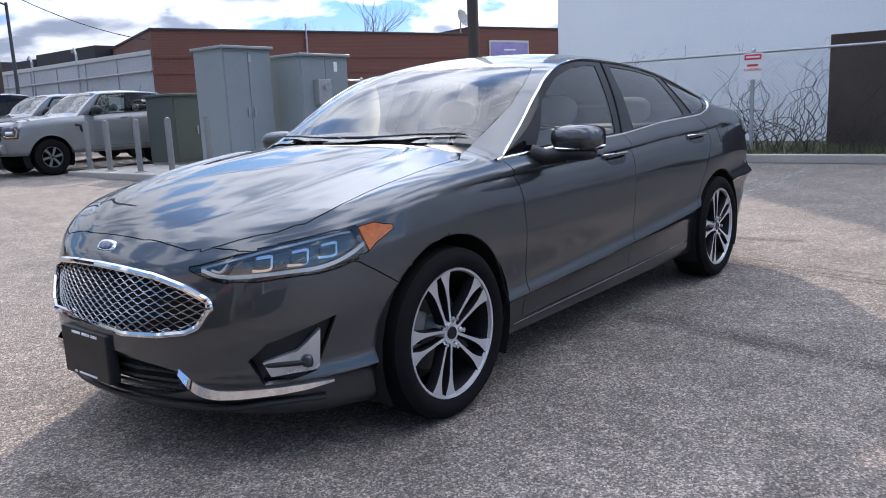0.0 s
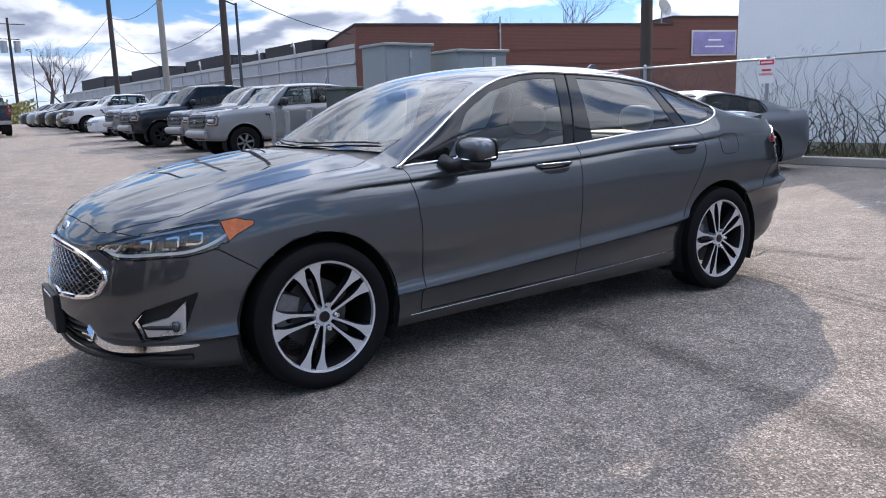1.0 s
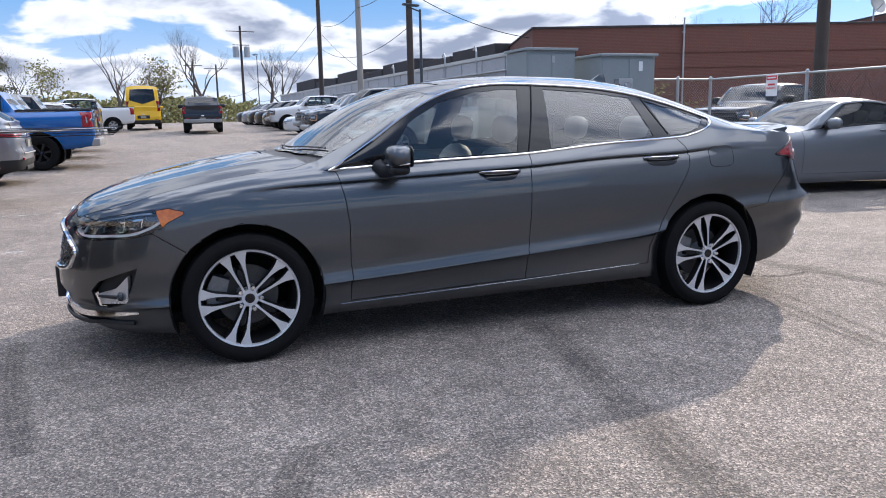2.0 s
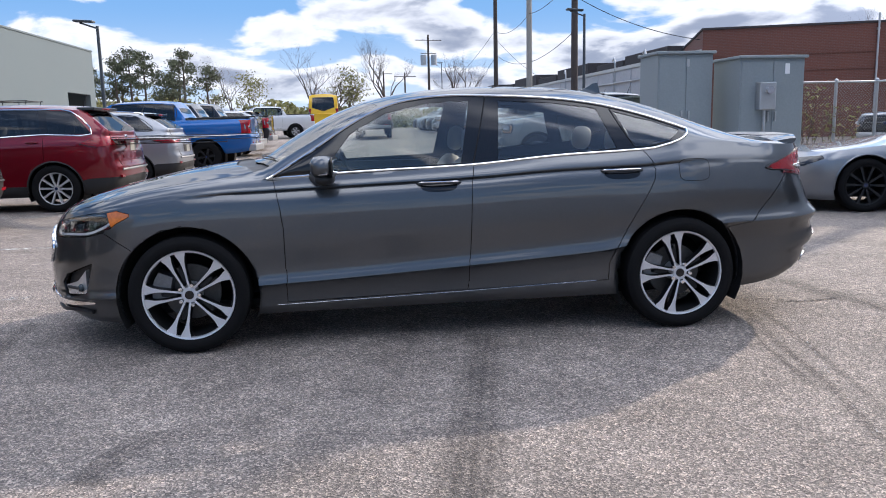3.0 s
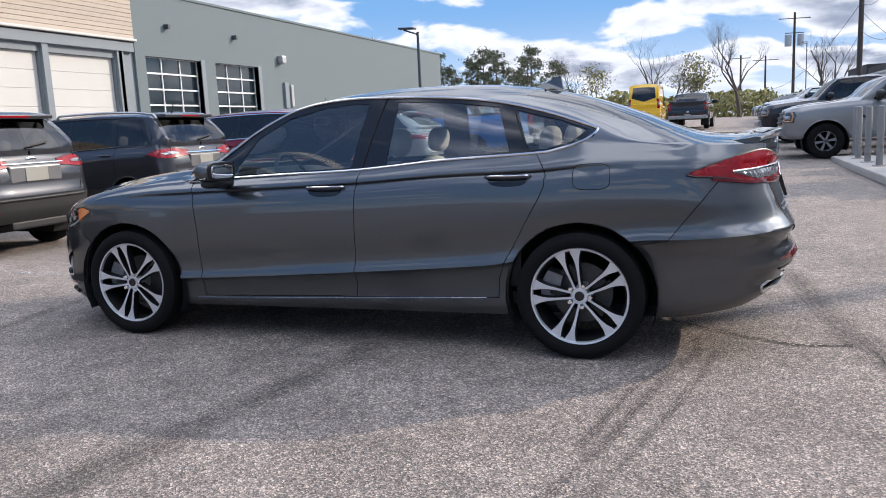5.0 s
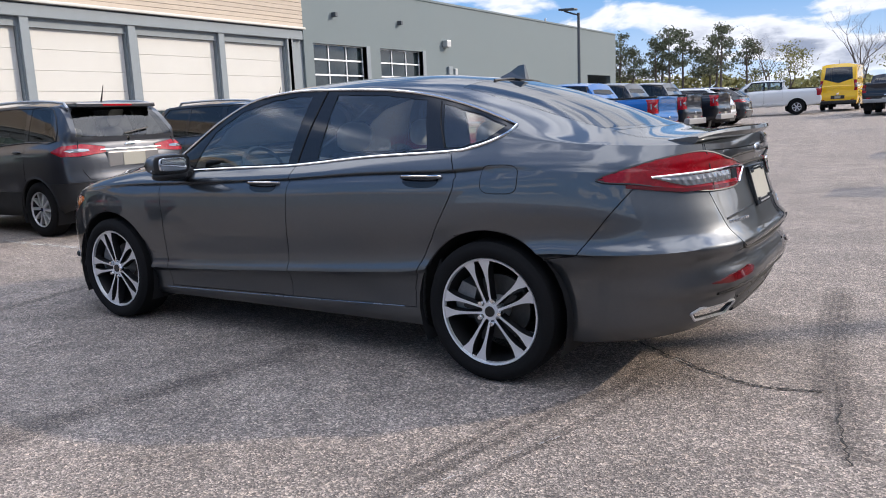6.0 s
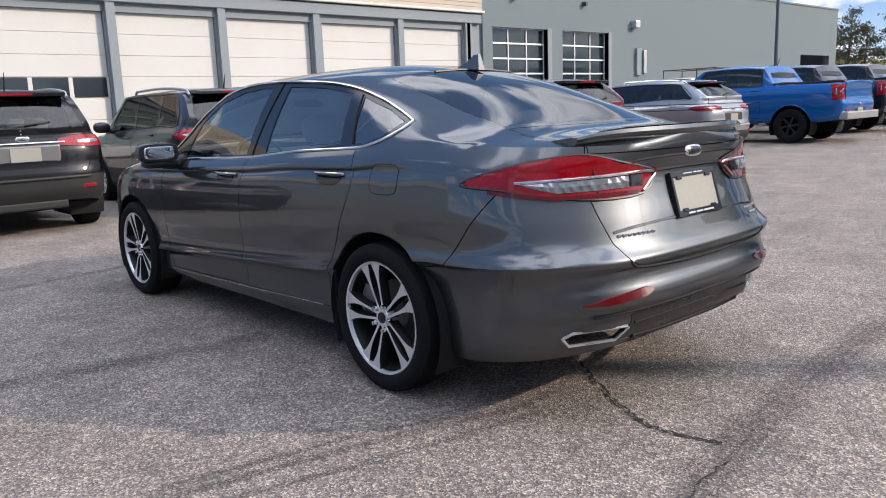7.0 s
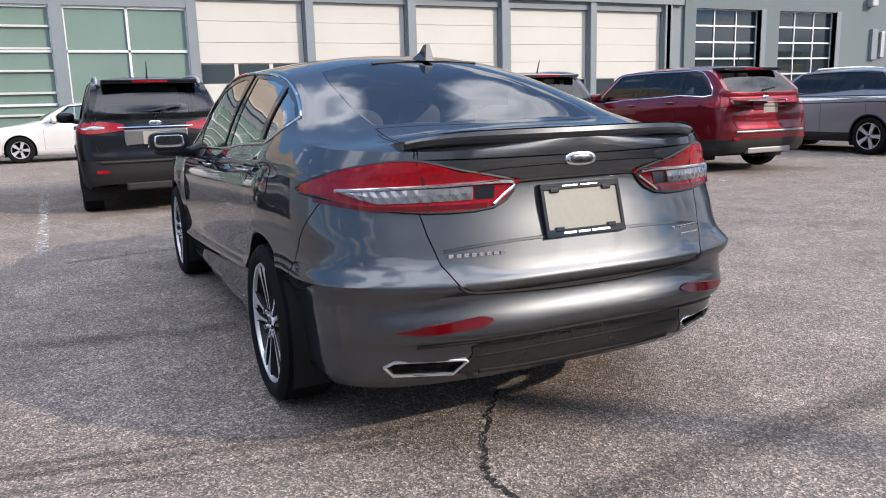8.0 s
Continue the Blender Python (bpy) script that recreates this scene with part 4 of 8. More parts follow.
def body_shell(c, cols=(18, 58, 18), rows_f=None, rows_g=8, rows_r=14):
    """One half (y < 0) of the outer skin of a car, x from nose to tail, as a bmesh.
    c: curves front(f), rear(f): ends by height share; width(x): half width; inset(f, x): how far the side lies in from it; low(x), edge(x):
    lower and upper height of the side; rail_y(x), rail_z(x): the upper edge of the side windows; crown(x): centre line."""
    rows_f = rows_f or [k / 24 for k in range(25)]
    xf, xr, nf, nr = c["x_front"], c["x_rear"], c["n_front"], c["n_rear"]
    cols_ = []
    for k in range(cols[0] + 1):
        cols_.append(("f", math.pi / 2 * k / cols[0]))
    mid = c.get("stations") or [xf + (xr - xf) * k / cols[1] for k in range(1, cols[1])]
    cols_ += [("m", x) for x in mid]
    for k in range(cols[2] + 1):
        cols_.append(("r", math.pi / 2 * (1 - k / cols[2])))
    bm = bmesh.new()
    grid = []
    for kind, q in cols_:
        col = []
        at = q if kind == "m" else xf if kind == "f" else xr
        for g in rows_f:
            f = c["warp"](g, at) if "warp" in c else g
            if kind == "m":
                x = q
                y = c["width"](x) - c["inset"](f, x)
            elif kind == "f":
                x = xf + (c["front"](f) - xf) * abs(math.cos(q)) ** (2 / nf)
                y = (c["width"](xf) - c["inset"](f, xf)) * abs(math.sin(q)) ** (2 / nf)
            else:
                x = xr + (c["rear"](f) - xr) * abs(math.cos(q)) ** (2 / (nr(f) if callable(nr) else nr))
                y = (c["width"](xr) - c["inset"](f, xr)) * abs(math.sin(q)) ** (2 / (nr(f) if callable(nr) else nr))
            lo, hi = c["low"](x), c["edge"](x)
            col.append(Vector((x, -y, lo + f * (hi - lo))))
        e = col[-1]
        x, ye, ze = e.x, -e.y, e.z
        ry, rz = min(c["rail_y"](x), ye), max(c["rail_z"](x), ze)
        if x < c["cabin"][0] or x > c["cabin"][1]:
            ry, rz = ye, ze
        for k in range(1, rows_g + 1):
            t = k / rows_g
            bulge = 0.016 * math.sin(math.pi * t) if rz > ze + 0.02 else 0
            col.append(Vector((x, -(ye + (ry - ye) * t + bulge), ze + (rz - ze) * t)))
        zc = max(c["crown"](x), rz)
        for k in range(1, rows_r + 1):
            t = 1 - k / rows_r
            t = t ** 0.8
            z = rz + (zc - rz) * (1 - t ** c["arch"](x))
            if "ridge" in c:
                z += c["ridge"](x, t)
            col.append(Vector((x, -ry * t, z)))
        grid.append(col)
    vs = [[bm.verts.new(p) for p in col] for col in grid]
    for a, b in zip(vs, vs[1:]):
        for k in range(len(a) - 1):
            bm.faces.new((a[k], b[k], b[k + 1], a[k + 1]))
    bmesh.ops.remove_doubles(bm, verts=bm.verts, dist=0.0008)
    bad = [f for f in bm.faces if f.calc_area() < 1e-8]
    if bad:
        bmesh.ops.delete(bm, geom=bad, context="FACES")
    bm.normal_update()
    return bm


def saloon_curves():
    """A mid-size four-door saloon, nose towards -x, origin on the ground midway between the axles."""
    width = curve((-1.55, 0.905), (-1.4, 0.912), (-1.0, 0.894), (0, 0.897), (1.0, 0.903), (1.43, 0.915), (1.75, 0.902))
    low_crease = curve((-1.6, 0.22), (-0.84, 0.24), (0.165, 0.29), (0.93, 0.33), (1.2, 0.38), (1.65, 0.46), (2.2, 0.51))
    high_crease = curve((-2.2, 0.93), (-0.9, 0.905), (0.4, 0.90), (1.9, 0.868))

    def inset(f, x):
        a, b = low_crease(x), high_crease(x)
        k = min(1.0, max(0.0, (1.75 - x) / 0.4), max(0.0, (x + 1.5) / 0.4))
        tuck = 0.035 * min(1.0, max(0.0, (x - 1.5) / 0.25))
        g = curve((0, 0.075 + tuck), (0.05, 0.046 + tuck), (a - 0.12, 0.040 + 0.45 * tuck), (a - 0.05, 0.030), (a - 0.012, 0.014), (a, 0.002), (a + 0.012, 0.003), (a + 0.06, 0.017), (a + 0.10, 0.018), (0.5 * (a + b), 0.006),
                  (b - 0.14, 0.009), (b - 0.05, 0.019 + 0.004 * k), (b - 0.014, 0.026 + 0.012 * k), (b, 0.029 + 0.018 * k), (b + 0.016, 0.036), (b + 0.035, 0.042), (1.0, 0.096))
        return g(f)

    def warp(g, x):
        a, b = low_crease(x), high_crease(x)
        if g < 0.35:
            return a * g / 0.35
        if g < 0.85:
            return a + (b - a) * (g - 0.35) / 0.5
        return b + (1 - b) * (g - 0.85) / 0.15
    return {
        "warp": warp,
        "x_front": -1.55, "x_rear": 1.75, "n_front": 2.25, "n_rear": curve((0, 3.3), (0.15, 3.7), (0.44, 3.8), (0.56, 3.2), (0.75, 2.85), (1.0, 2.8)),
        "front": curve((0, -2.27), (0.09, -2.345), (0.25, -2.378), (0.45, -2.38), (0.62, -2.37), (0.8, -2.345), (0.9, -2.322), (1.0, -2.27)),
        "rear": curve((0, 2.35), (0.05, 2.405), (0.10, 2.43), (0.185, 2.436), (0.215, 2.474), (0.25, 2.494), (0.28, 2.493), (0.33, 2.474), (0.38, 2.458), (0.41, 2.458), (0.445, 2.482), (0.465, 2.477), (0.50, 2.462), (0.64, 2.428), (0.80, 2.391), (0.86, 2.384), (0.93, 2.398), (1.0, 2.402)),
        "width": width, "inset": inset,
        "low": curve((-2.4, 0.2), (-2.0, 0.17), (-1.2, 0.19), (1.0, 0.21), (1.8, 0.215), (2.1, 0.25), (2.4, 0.30)),
        "edge": curve((-2.27, 0.765), (-2.15, 0.805), (-2.0, 0.838), (-1.8, 0.878), (-1.5, 0.925), (-1.2, 0.952), (-0.97, 0.962), (0.18, 1.008), (0.69, 1.044),
                      (1.2, 1.07), (1.5, 1.098), (1.8, 1.095), (2.1, 1.08), (2.4, 1.07)),
        "rail_z": curve((-0.99, 0.962), (-0.755, 1.095), (-0.485, 1.258), (-0.223, 1.368), (0.05, 1.412), (0.34, 1.41), (0.70, 1.388), (0.97, 1.35), (1.2, 1.295),
                        (1.39, 1.238), (1.506, 1.20), (1.75, 1.12), (1.9, 1.09)),
        "rail_y": curve((-0.99, 0.80), (-0.755, 0.76), (-0.485, 0.71), (-0.22, 0.665), (0.05, 0.63), (0.34, 0.612), (0.7, 0.607), (0.97, 0.62), (1.2, 0.645),
                        (1.39, 0.672), (1.506, 0.69), (1.7, 0.735), (1.9, 0.80)),
        "cabin": (-0.99, 1.9),
        "crown": curve((-2.27, 0.765), (-2.2, 0.815), (-2.05, 0.872), (-1.8, 0.938), (-1.5, 0.998), (-1.2, 1.04), (-1.09, 1.05), (-0.9, 1.16), (-0.6, 1.325),
                       (-0.3, 1.42), (0, 1.462), (0.35, 1.478), (0.7, 1.471), (1.03, 1.438), (1.36, 1.365), (1.69, 1.25), (1.9, 1.165), (2.05, 1.125), (2.4, 1.105)),
        "arch": curve((-2.2, 2.2), (-1.2, 2.8), (0, 2.3), (1.2, 2.6), (2.0, 2.6)),
        "ridge": lambda x, t: 0.013 * math.exp(-((t - 0.70 - 0.04 * (x + 1.6)) / 0.045) ** 2) * min(1, max(0, (x + 2.25) / 0.3)) * (1 if x < -1.1 else 0),
    }


PROJ = {"side": Vector((1, 0, 0)), "end": Vector((0, -1, 0)), "nose": Vector((1, -1, 0)), "tail": Vector((1, 1, 0)), "top": None}


def flat_of(co, proj):
    if proj == "top":
        return (co.x, -co.y)
    return (PROJ[proj].dot(co), co.z)


def inside(p, poly):
    x, y = p
    hit = False
    for (x1, y1), (x2, y2) in zip(poly, poly[1:] + poly[:1]):
        if (y1 > y) != (y2 > y) and x < (x2 - x1) * (y - y1) / (y2 - y1) + x1:
            hit = not hit
    return hit


def cut_outline(bm, poly, proj, where):
    """Cuts the skin along an outline, so that faces lie wholly inside or outside."""
    us, zs = [p[0] for p in poly], [p[1] for p in poly]
    lo, hi = (min(us) - 0.01, min(zs) - 0.01), (max(us) + 0.01, max(zs) + 0.01)

    def span(f):
        q = [flat_of(v.co, proj) for v in f.verts]
        return min(a for a, _ in q), min(b for _, b in q), max(a for a, _ in q), max(b for _, b in q)

    def touches(s, a, b):
        return s[0] <= b[0] and s[2] >= a[0] and s[1] <= b[1] and s[3] >= a[1]
    cands = {f: span(f) for f in bm.faces if where(f.calc_center_median())}
    cands = {f: s for f, s in cands.items() if touches(s, lo, hi)}
    for p, q in zip(poly, poly[1:] + poly[:1]):
        n = max(1, math.ceil(math.dist(p, q) / 0.12))
        for k in range(n):
            a = (p[0] + (q[0] - p[0]) * k / n, p[1] + (q[1] - p[1]) * k / n)
            b = (p[0] + (q[0] - p[0]) * (k + 1) / n, p[1] + (q[1] - p[1]) * (k + 1) / n)
            l, h = (min(a[0], b[0]) - 0.002, min(a[1], b[1]) - 0.002), (max(a[0], b[0]) + 0.002, max(a[1], b[1]) + 0.002)
            faces = [f for f, s in cands.items() if f.is_valid and touches(s, l, h)]
            if not faces:
                continue
            nu, nz = -(b[1] - a[1]), b[0] - a[0]
            if proj == "top":
                co, no = Vector((a[0], -a[1], 0)), Vector((nu, -nz, 0))
            else:
                U = PROJ[proj]
                co, no = U * (a[0] / U.length_squared) + Vector((0, 0, a[1])), U * nu + Vector((0, 0, nz))
            geom = list({g for f in faces for g in (*f.verts, *f.edges, f)})
            got = bmesh.ops.bisect_plane(bm, geom=geom, dist=0.0004, plane_co=co, plane_no=no)
            for g in got["geom"]:
                if isinstance(g, bmesh.types.BMFace) and g.is_valid:
                    cands[g] = span(g)
            cands = {f: s for f, s in cands.items() if f.is_valid}


def take(bm, faces):
    """A new bmesh of those faces."""
    out = bmesh.new()
    seen = {}
    for f in faces:
        vs = []
        for v in f.verts:
            if v not in seen:
                seen[v] = out.verts.new(v.co)
            vs.append(seen[v])
        try:
            out.faces.new(vs)
        except ValueError:
            pass
    out.normal_update()
    return out


def mirrored(bm, weld):
    """weld: both halves joined in one mesh; else the other half alone."""
    out = bm.copy()
    bmesh.ops.transform(out, matrix=Matrix.Diagonal((1, -1, 1, 1)), verts=out.verts)
    bmesh.ops.reverse_faces(out, faces=out.faces)
    if weld:
        me = bpy.data.meshes.new("half")
        bm.to_mesh(me)
        out.from_mesh(me)
        bpy.data.meshes.remove(me)
        bmesh.ops.remove_doubles(out, verts=[v for v in out.verts if abs(v.co.y) < 0.003], dist=0.002)
    out.normal_update()
    return out


def edge_panel(bm, gap, depth):
    """Draws a panel's edge back by gap and folds it inwards by depth, as a shut line."""
    rim = [e for e in bm.edges if len(e.link_faces) == 1 and not all(abs(v.co.y) < 1e-3 for v in e.verts)]
    shift = {}
    for e in rim:
        f = e.link_faces[0]
        loop = next(l for l in f.loops if l.edge == e)
        d = (loop.link_loop_next.vert.co - loop.vert.co).normalized()
        side = f.normal.cross(d)
        for v in e.verts:
            shift[v] = shift.get(v, Vector()) + side
    normal = {v: v.normal.copy() for v in shift}
    for v, s in shift.items():
        if s.length > 1e-6:
            s = s.normalized() * gap
            if abs(v.co.y) < 1e-3:
                s.y = 0
            v.co += s
    if depth:
        fold = {v: bm.verts.new(v.co - normal[v] * depth) for v in shift}
        for e in rim:
            f = e.link_faces[0]
            loop = next(l for l in f.loops if l.edge == e)
            a, b = loop.vert, loop.link_loop_next.vert
            try:
                bm.faces.new((b, a, fold[a], fold[b]))
            except ValueError:
                pass
    bm.normal_update()


def pushed(bm, by):
    """Moves a skin along its normals."""
    bm.normal_update()
    move = {v: v.normal * by for v in bm.verts}
    for v, d in move.items():
        v.co += d
    return bm


def circle(x, z, r, n=36):
    return [(x + r * math.cos(2 * math.pi * k / n), z + r * math.sin(2 * math.pi * k / n)) for k in range(n)]


def round_off(poly, n=3):
    """A closed outline drawn smoothly through its points."""
    m = len(poly)
    line = smooth_line([(*poly[k % m], 0) for k in range(-1, m + 2)], n)
    return [(p.x, p.y) for p in line[n:n * (m + 1)]]


class Skin:
    """Finds places on a half skin."""

    def __init__(self, bm):
        from mathutils.bvhtree import BVHTree
        self.tree = BVHTree.FromBMesh(bm)

    def hit(self, eye, way):
        p, n, *_ = self.tree.ray_cast(Vector(eye), Vector(way))
        return (p, n) if p is not None else (Vector(eye), Vector((0, 0, 1)))

    def side(self, x, z):
        return self.hit((x, -3, z), (0, 1, 0))

    def front(self, y, z):
        return self.hit((-5, -abs(y) - 0.003, z), (1, 0, 0))

    def rear(self, y, z):
        return self.hit((5, -abs(y) - 0.003, z), (-1, 0, 0))

    def top(self, x, y):
        return self.hit((x, -abs(y) - 1e-4, 4), (0, 0, -1))

    def nose(self, u, z):
        # along the (1, 1, 0) diagonal: x + |y| = u
        return self.hit((u / 2 - 3, -u / 2 - 3, z), (1, 1, 0))

    def tail(self, u, z):
        return self.hit((u / 2 + 3, u / 2 - 3, z), (-1, 1, 0))


def build_body(car, c, regions, detail, body_paint, arches, gap=0.0022):
    """Cuts the half skin into named panels and links them under the car. Each region: name, projection, outline, material, mode.
    Modes: mid (one welded panel), pair (a panel each side), hole (opening). Returns the skin finder, panels by name and the left holes."""
    bm = body_shell(c, **detail)
    skin = Skin(bm)
    for r in regions:
        cut_outline(bm, r["poly"], r["proj"], r["where"])
    for x, z, rad in arches:
        cut_outline(bm, circle(x, z, rad), "side", lambda p: p.y < -0.4 and p.z < 1.0)
    groups = {}
    for f in bm.faces:
        p = f.calc_center_median()
        if any(math.hypot(p.x - x, p.z - z) < rad and p.y < -0.4 for x, z, rad in arches):
            continue
        name = "body"
        for r in regions:
            if r["where"](p) and inside(flat_of(p, r["proj"]), r["poly"]):
                name = r["name"]
                break
        groups.setdefault(name, []).append(f)
    made, halves = {}, {}
    solid = []
    for r in regions + [{"name": "body", "mode": "mid", "mat": body_paint}]:
        if r["name"] not in groups or r["name"] in halves:
            continue
        half = take(bm, groups[r["name"]])
        halves[r["name"]] = half.copy()
        if r["mode"] == "hole":
            half.free()
            continue
        if not r.get("clear"):
            solid += groups[r["name"]]
        if r.get("push"):
            pushed(half, r["push"])
        edge_panel(half, r.get("gap", gap), r.get("fold", 0.014))
        parent = car
        label = r.get("label", "")
        smooth = True
        if r["mode"] == "mid":
            made[r["name"]] = [part(r.get("part", r["name"]), mirrored(half, True), r["mat"], parent, label, smooth)]
            half.free()
        else:
            up = made.get(r.get("parent"), (car, car))
            other = mirrored(half, False)
            made[r["name"]] = [part(r.get("part", r["name"]), half, r["mat"], up[0], label, smooth),
                               part(r.get("part", r["name"]), other, r["mat"], up[-1], label, smooth)]
        if r.get("clear"):
            for ob in made[r["name"]]:
                ob.visible_shadow = False
    inner = take(bm, solid)
    bmesh.ops.remove_doubles(inner, verts=inner.verts, dist=0.0005)
    pushed(inner, -0.016)
    part("inner_shell", mirrored(inner, True), M_DEEP, car, "dark inner shell behind the panel gaps", True)
    inner.free()
    bm.free()
    return skin, made, halves


def spin(profile, n=48):
    """A ring round the y axis from (y, radius) points."""
    bm = bmesh.new()
    rings = [[bm.verts.new((r * math.cos(2 * math.pi * k / n), y, r * math.sin(2 * math.pi * k / n))) for k in range(n)] for y, r in profile]
    for a, b in zip(rings, rings[1:]):
        for k in range(n):
            bm.faces.new((a[k], b[k], b[(k + 1) % n], a[(k + 1) % n]))
    return bm


def prism(poly, y0, y1, top_scale=1.0):
    """An upright prism of an (x, z) outline between y0 (outer, -y) and y1."""
    bm = bmesh.new()
    cx, cz = sum(p[0] for p in poly) / len(poly), sum(p[1] for p in poly) / len(poly)
    a = [bm.verts.new((cx + (x - cx) * top_scale, y0, cz + (z - cz) * top_scale)) for x, z in poly]
    b = [bm.verts.new((x, y1, z)) for x, z in poly]
    bm.faces.new(a)
    bm.faces.new(list(reversed(b)))
    for k in range(len(poly)):
        j = (k + 1) % len(poly)
        bm.faces.new((a[k], b[k], b[j], a[j]))
    bmesh.ops.recalc_face_normals(bm, faces=bm.faces)
    return bm


def twin_blade(sgn, r, rim, y):
    """One machined blade of a pair: a bright face, dark painted flanks; it flares towards the rim and dips towards the hub."""
    bm = bmesh.new()
    rows = []
    for k, (t, a, b) in enumerate(((0.13, 0.002, 0.020), (0.20, 0.008, 0.0235), (0.32, 0.0125, 0.0265), (0.5, 0.0185, 0.0345), (0.66, 0.0215, 0.0415), (0.78, 0.0205, 0.0500), (0.87, 0.0165, 0.0600), (0.93, 0.0125, 0.0690), (1.0, 0.0105, 0.0730))):
        z = r * 0.13 + (rim - r * 0.13) * (t - 0.13) / 0.87
        f = y + 0.020 + 0.016 * (1 - t)
        e = 0.0014
        rows.append([bm.verts.new((sgn * x, yy, z)) for x, yy in ((a, f + 0.045), (a, f + 0.003), (a + e, f), (b - e, f), (b, f + 0.003), (b + 0.002, f + 0.045))])
    for p, q in zip(rows, rows[1:]):
        for j in range(5):
            fc = bm.faces.new((p[j], p[j + 1], q[j + 1], q[j]))
            fc.material_index = 0 if j == 2 else 1
    for end in (rows[0], rows[-1]):
        bm.faces.new(end).material_index = 1
    bmesh.ops.recalc_face_normals(bm, faces=bm.faces)
    return bm


def wheel_meshes(R, r, width, style, face, pocket):
    """Meshes of one wheel, outer face towards -y, centred on the hub."""
    w = width / 2
    d = {}
    d["tyre"] = spin([(w - 0.02, r), (w, r + 0.02), (w * 0.98, R - 0.03), (w * 0.8, R - 0.006), (w * 0.3, R), (-w * 0.3, R), (-w * 0.8, R - 0.006), (-w * 0.96, R - 0.028),
                      (-w * 1.0, (R + r) / 2), (-w * 0.97, r + 0.016), (-w + 0.012, r + 0.002), (-w + 0.03, r - 0.004)], 56)
    d["rim"] = spin([(-w + 0.022, r + 0.001), (-w + 0.014, r - 0.003), (-w + 0.016, r - 0.012), (-w + 0.03, r - 0.016)], 56)
    d["barrel"] = spin([(-w + 0.03, r - 0.015), (-w + 0.08, r - 0.03), (w - 0.02, r - 0.03)], 40)
    d["brake_disc"] = spin([(w * 0.1, 0.03), (w * 0.1, r * 0.62), (w * 0.1 + 0.02, r * 0.62)], 32)
    d["hub"] = spin([(-w + 0.03, 0.0001), (-w + 0.03, r * 0.16), (-w + 0.045, r * 0.19), (w * 0.1, r * 0.24)], 32)
    d["spoke"] = []
    rim = r - 0.012
    if style == "twin":
        # five pairs of blades that open towards the rim
        for sgn in (-1, 1):
            d["spoke"].append(twin_blade(sgn, r, rim, -w))
        d["web"] = prism([(-0.010, r * 0.2), (0.010, r * 0.2), (0.017, r * 0.55), (0.008, r * 0.66), (-0.008, r * 0.66), (-0.017, r * 0.55)], -w + 0.052, -w + 0.085, 0.7)
        d["count"] = 5
    else:
        n = {"five": 5, "six": 6, "ten": 10}[style]
        k = {"five": 0.034, "six": 0.026, "ten": 0.014}[style]
        d["spoke"].append(prism([(-k * 0.7, r * 0.2), (k * 0.7, r * 0.2), (k * 1.25, rim), (-k * 1.25, rim)], -w + 0.028, -w + 0.07))
        d["count"] = n
    d["caliper"] = prism([(-0.075, r * 0.42), (0.075, r * 0.42), (0.085, r * 0.78), (0.03, r * 0.84), (-0.03, r * 0.84), (-0.085, r * 0.78)], -w + 0.075, w * 0.3, 0.9)
    nut = bmesh.new()
    add_tube(nut, [(0, -w + 0.014, 0), (0, -w + 0.035, 0)], [0.010, 0.0115], 10)
    d["nut"] = nut
    cap = bmesh.new()
    add_tube(cap, [(0, -w + 0.024, 0), (0, -w + 0.035, 0)], [0.024, 0.027], 20)
    d["cap"] = cap
    out = {}
    mats = {"tyre": M_TYRE, "rim": face, "barrel": pocket, "brake_disc": M_DISC, "caliper": M_CALIPER, "hub": face, "spoke": face, "web": pocket, "nut": M_CHROME, "cap": M_GLOSSBLACK if style == "twin" else M_BLUEBADGE}
    for key, v in d.items():
        if key == "count":
            out[key] = v
            continue
        ms = []
        for b in (v if isinstance(v, list) else [v]):
            me = bpy.data.meshes.new(key)
            b.normal_update()
            b.to_mesh(me)
            b.free()
            me.materials.append(mats[key])
            if key == "spoke":
                me.materials.append(pocket)
            shade(me)
            me.set_sharp_from_angle(angle=radians(35))
            ms.append(me)
        out[key] = ms
    out["r"] = r
    return out


def put_wheel(car, meshes, x, y, z, turn=0.0, right=False, full=True, caliper=-75):
    """A wheel under the car: tyre as the part, the rest under it."""
    m = pose(x, y, z, 0, 0, 180 if right else 0) @ pose(0, 0, 0, 0, turn, 0)
    wheel = share("wheel", meshes["tyre"][0], car, m)
    for key in ("rim", "barrel", "hub"):
        share(key, meshes[key][0], wheel, Matrix())
    n = meshes["count"]
    for k in range(n):
        rot = pose(0, 0, 0, 0, 360 * k / n, 0)
        for me in meshes["spoke"]:
            share("spoke", me, wheel, rot)
        if full and "web" in meshes:
            share("web", meshes["web"][0], wheel, rot)
        if full:
            share("lug_nut", meshes["nut"][0], wheel, pose(0, 0, 0, 0, 360 * (k + 0.5) / n, 0) @ pose(0, 0, meshes["r"] * 0.225))
    if full:
        share("brake_disc", meshes["brake_disc"][0], wheel, Matrix())
        share("brake_caliper", meshes["caliper"][0], wheel, pose(0, 0, 0, 0, -turn + caliper, 0))
    share("centre_cap", meshes["cap"][0], wheel, Matrix())
    return wheel


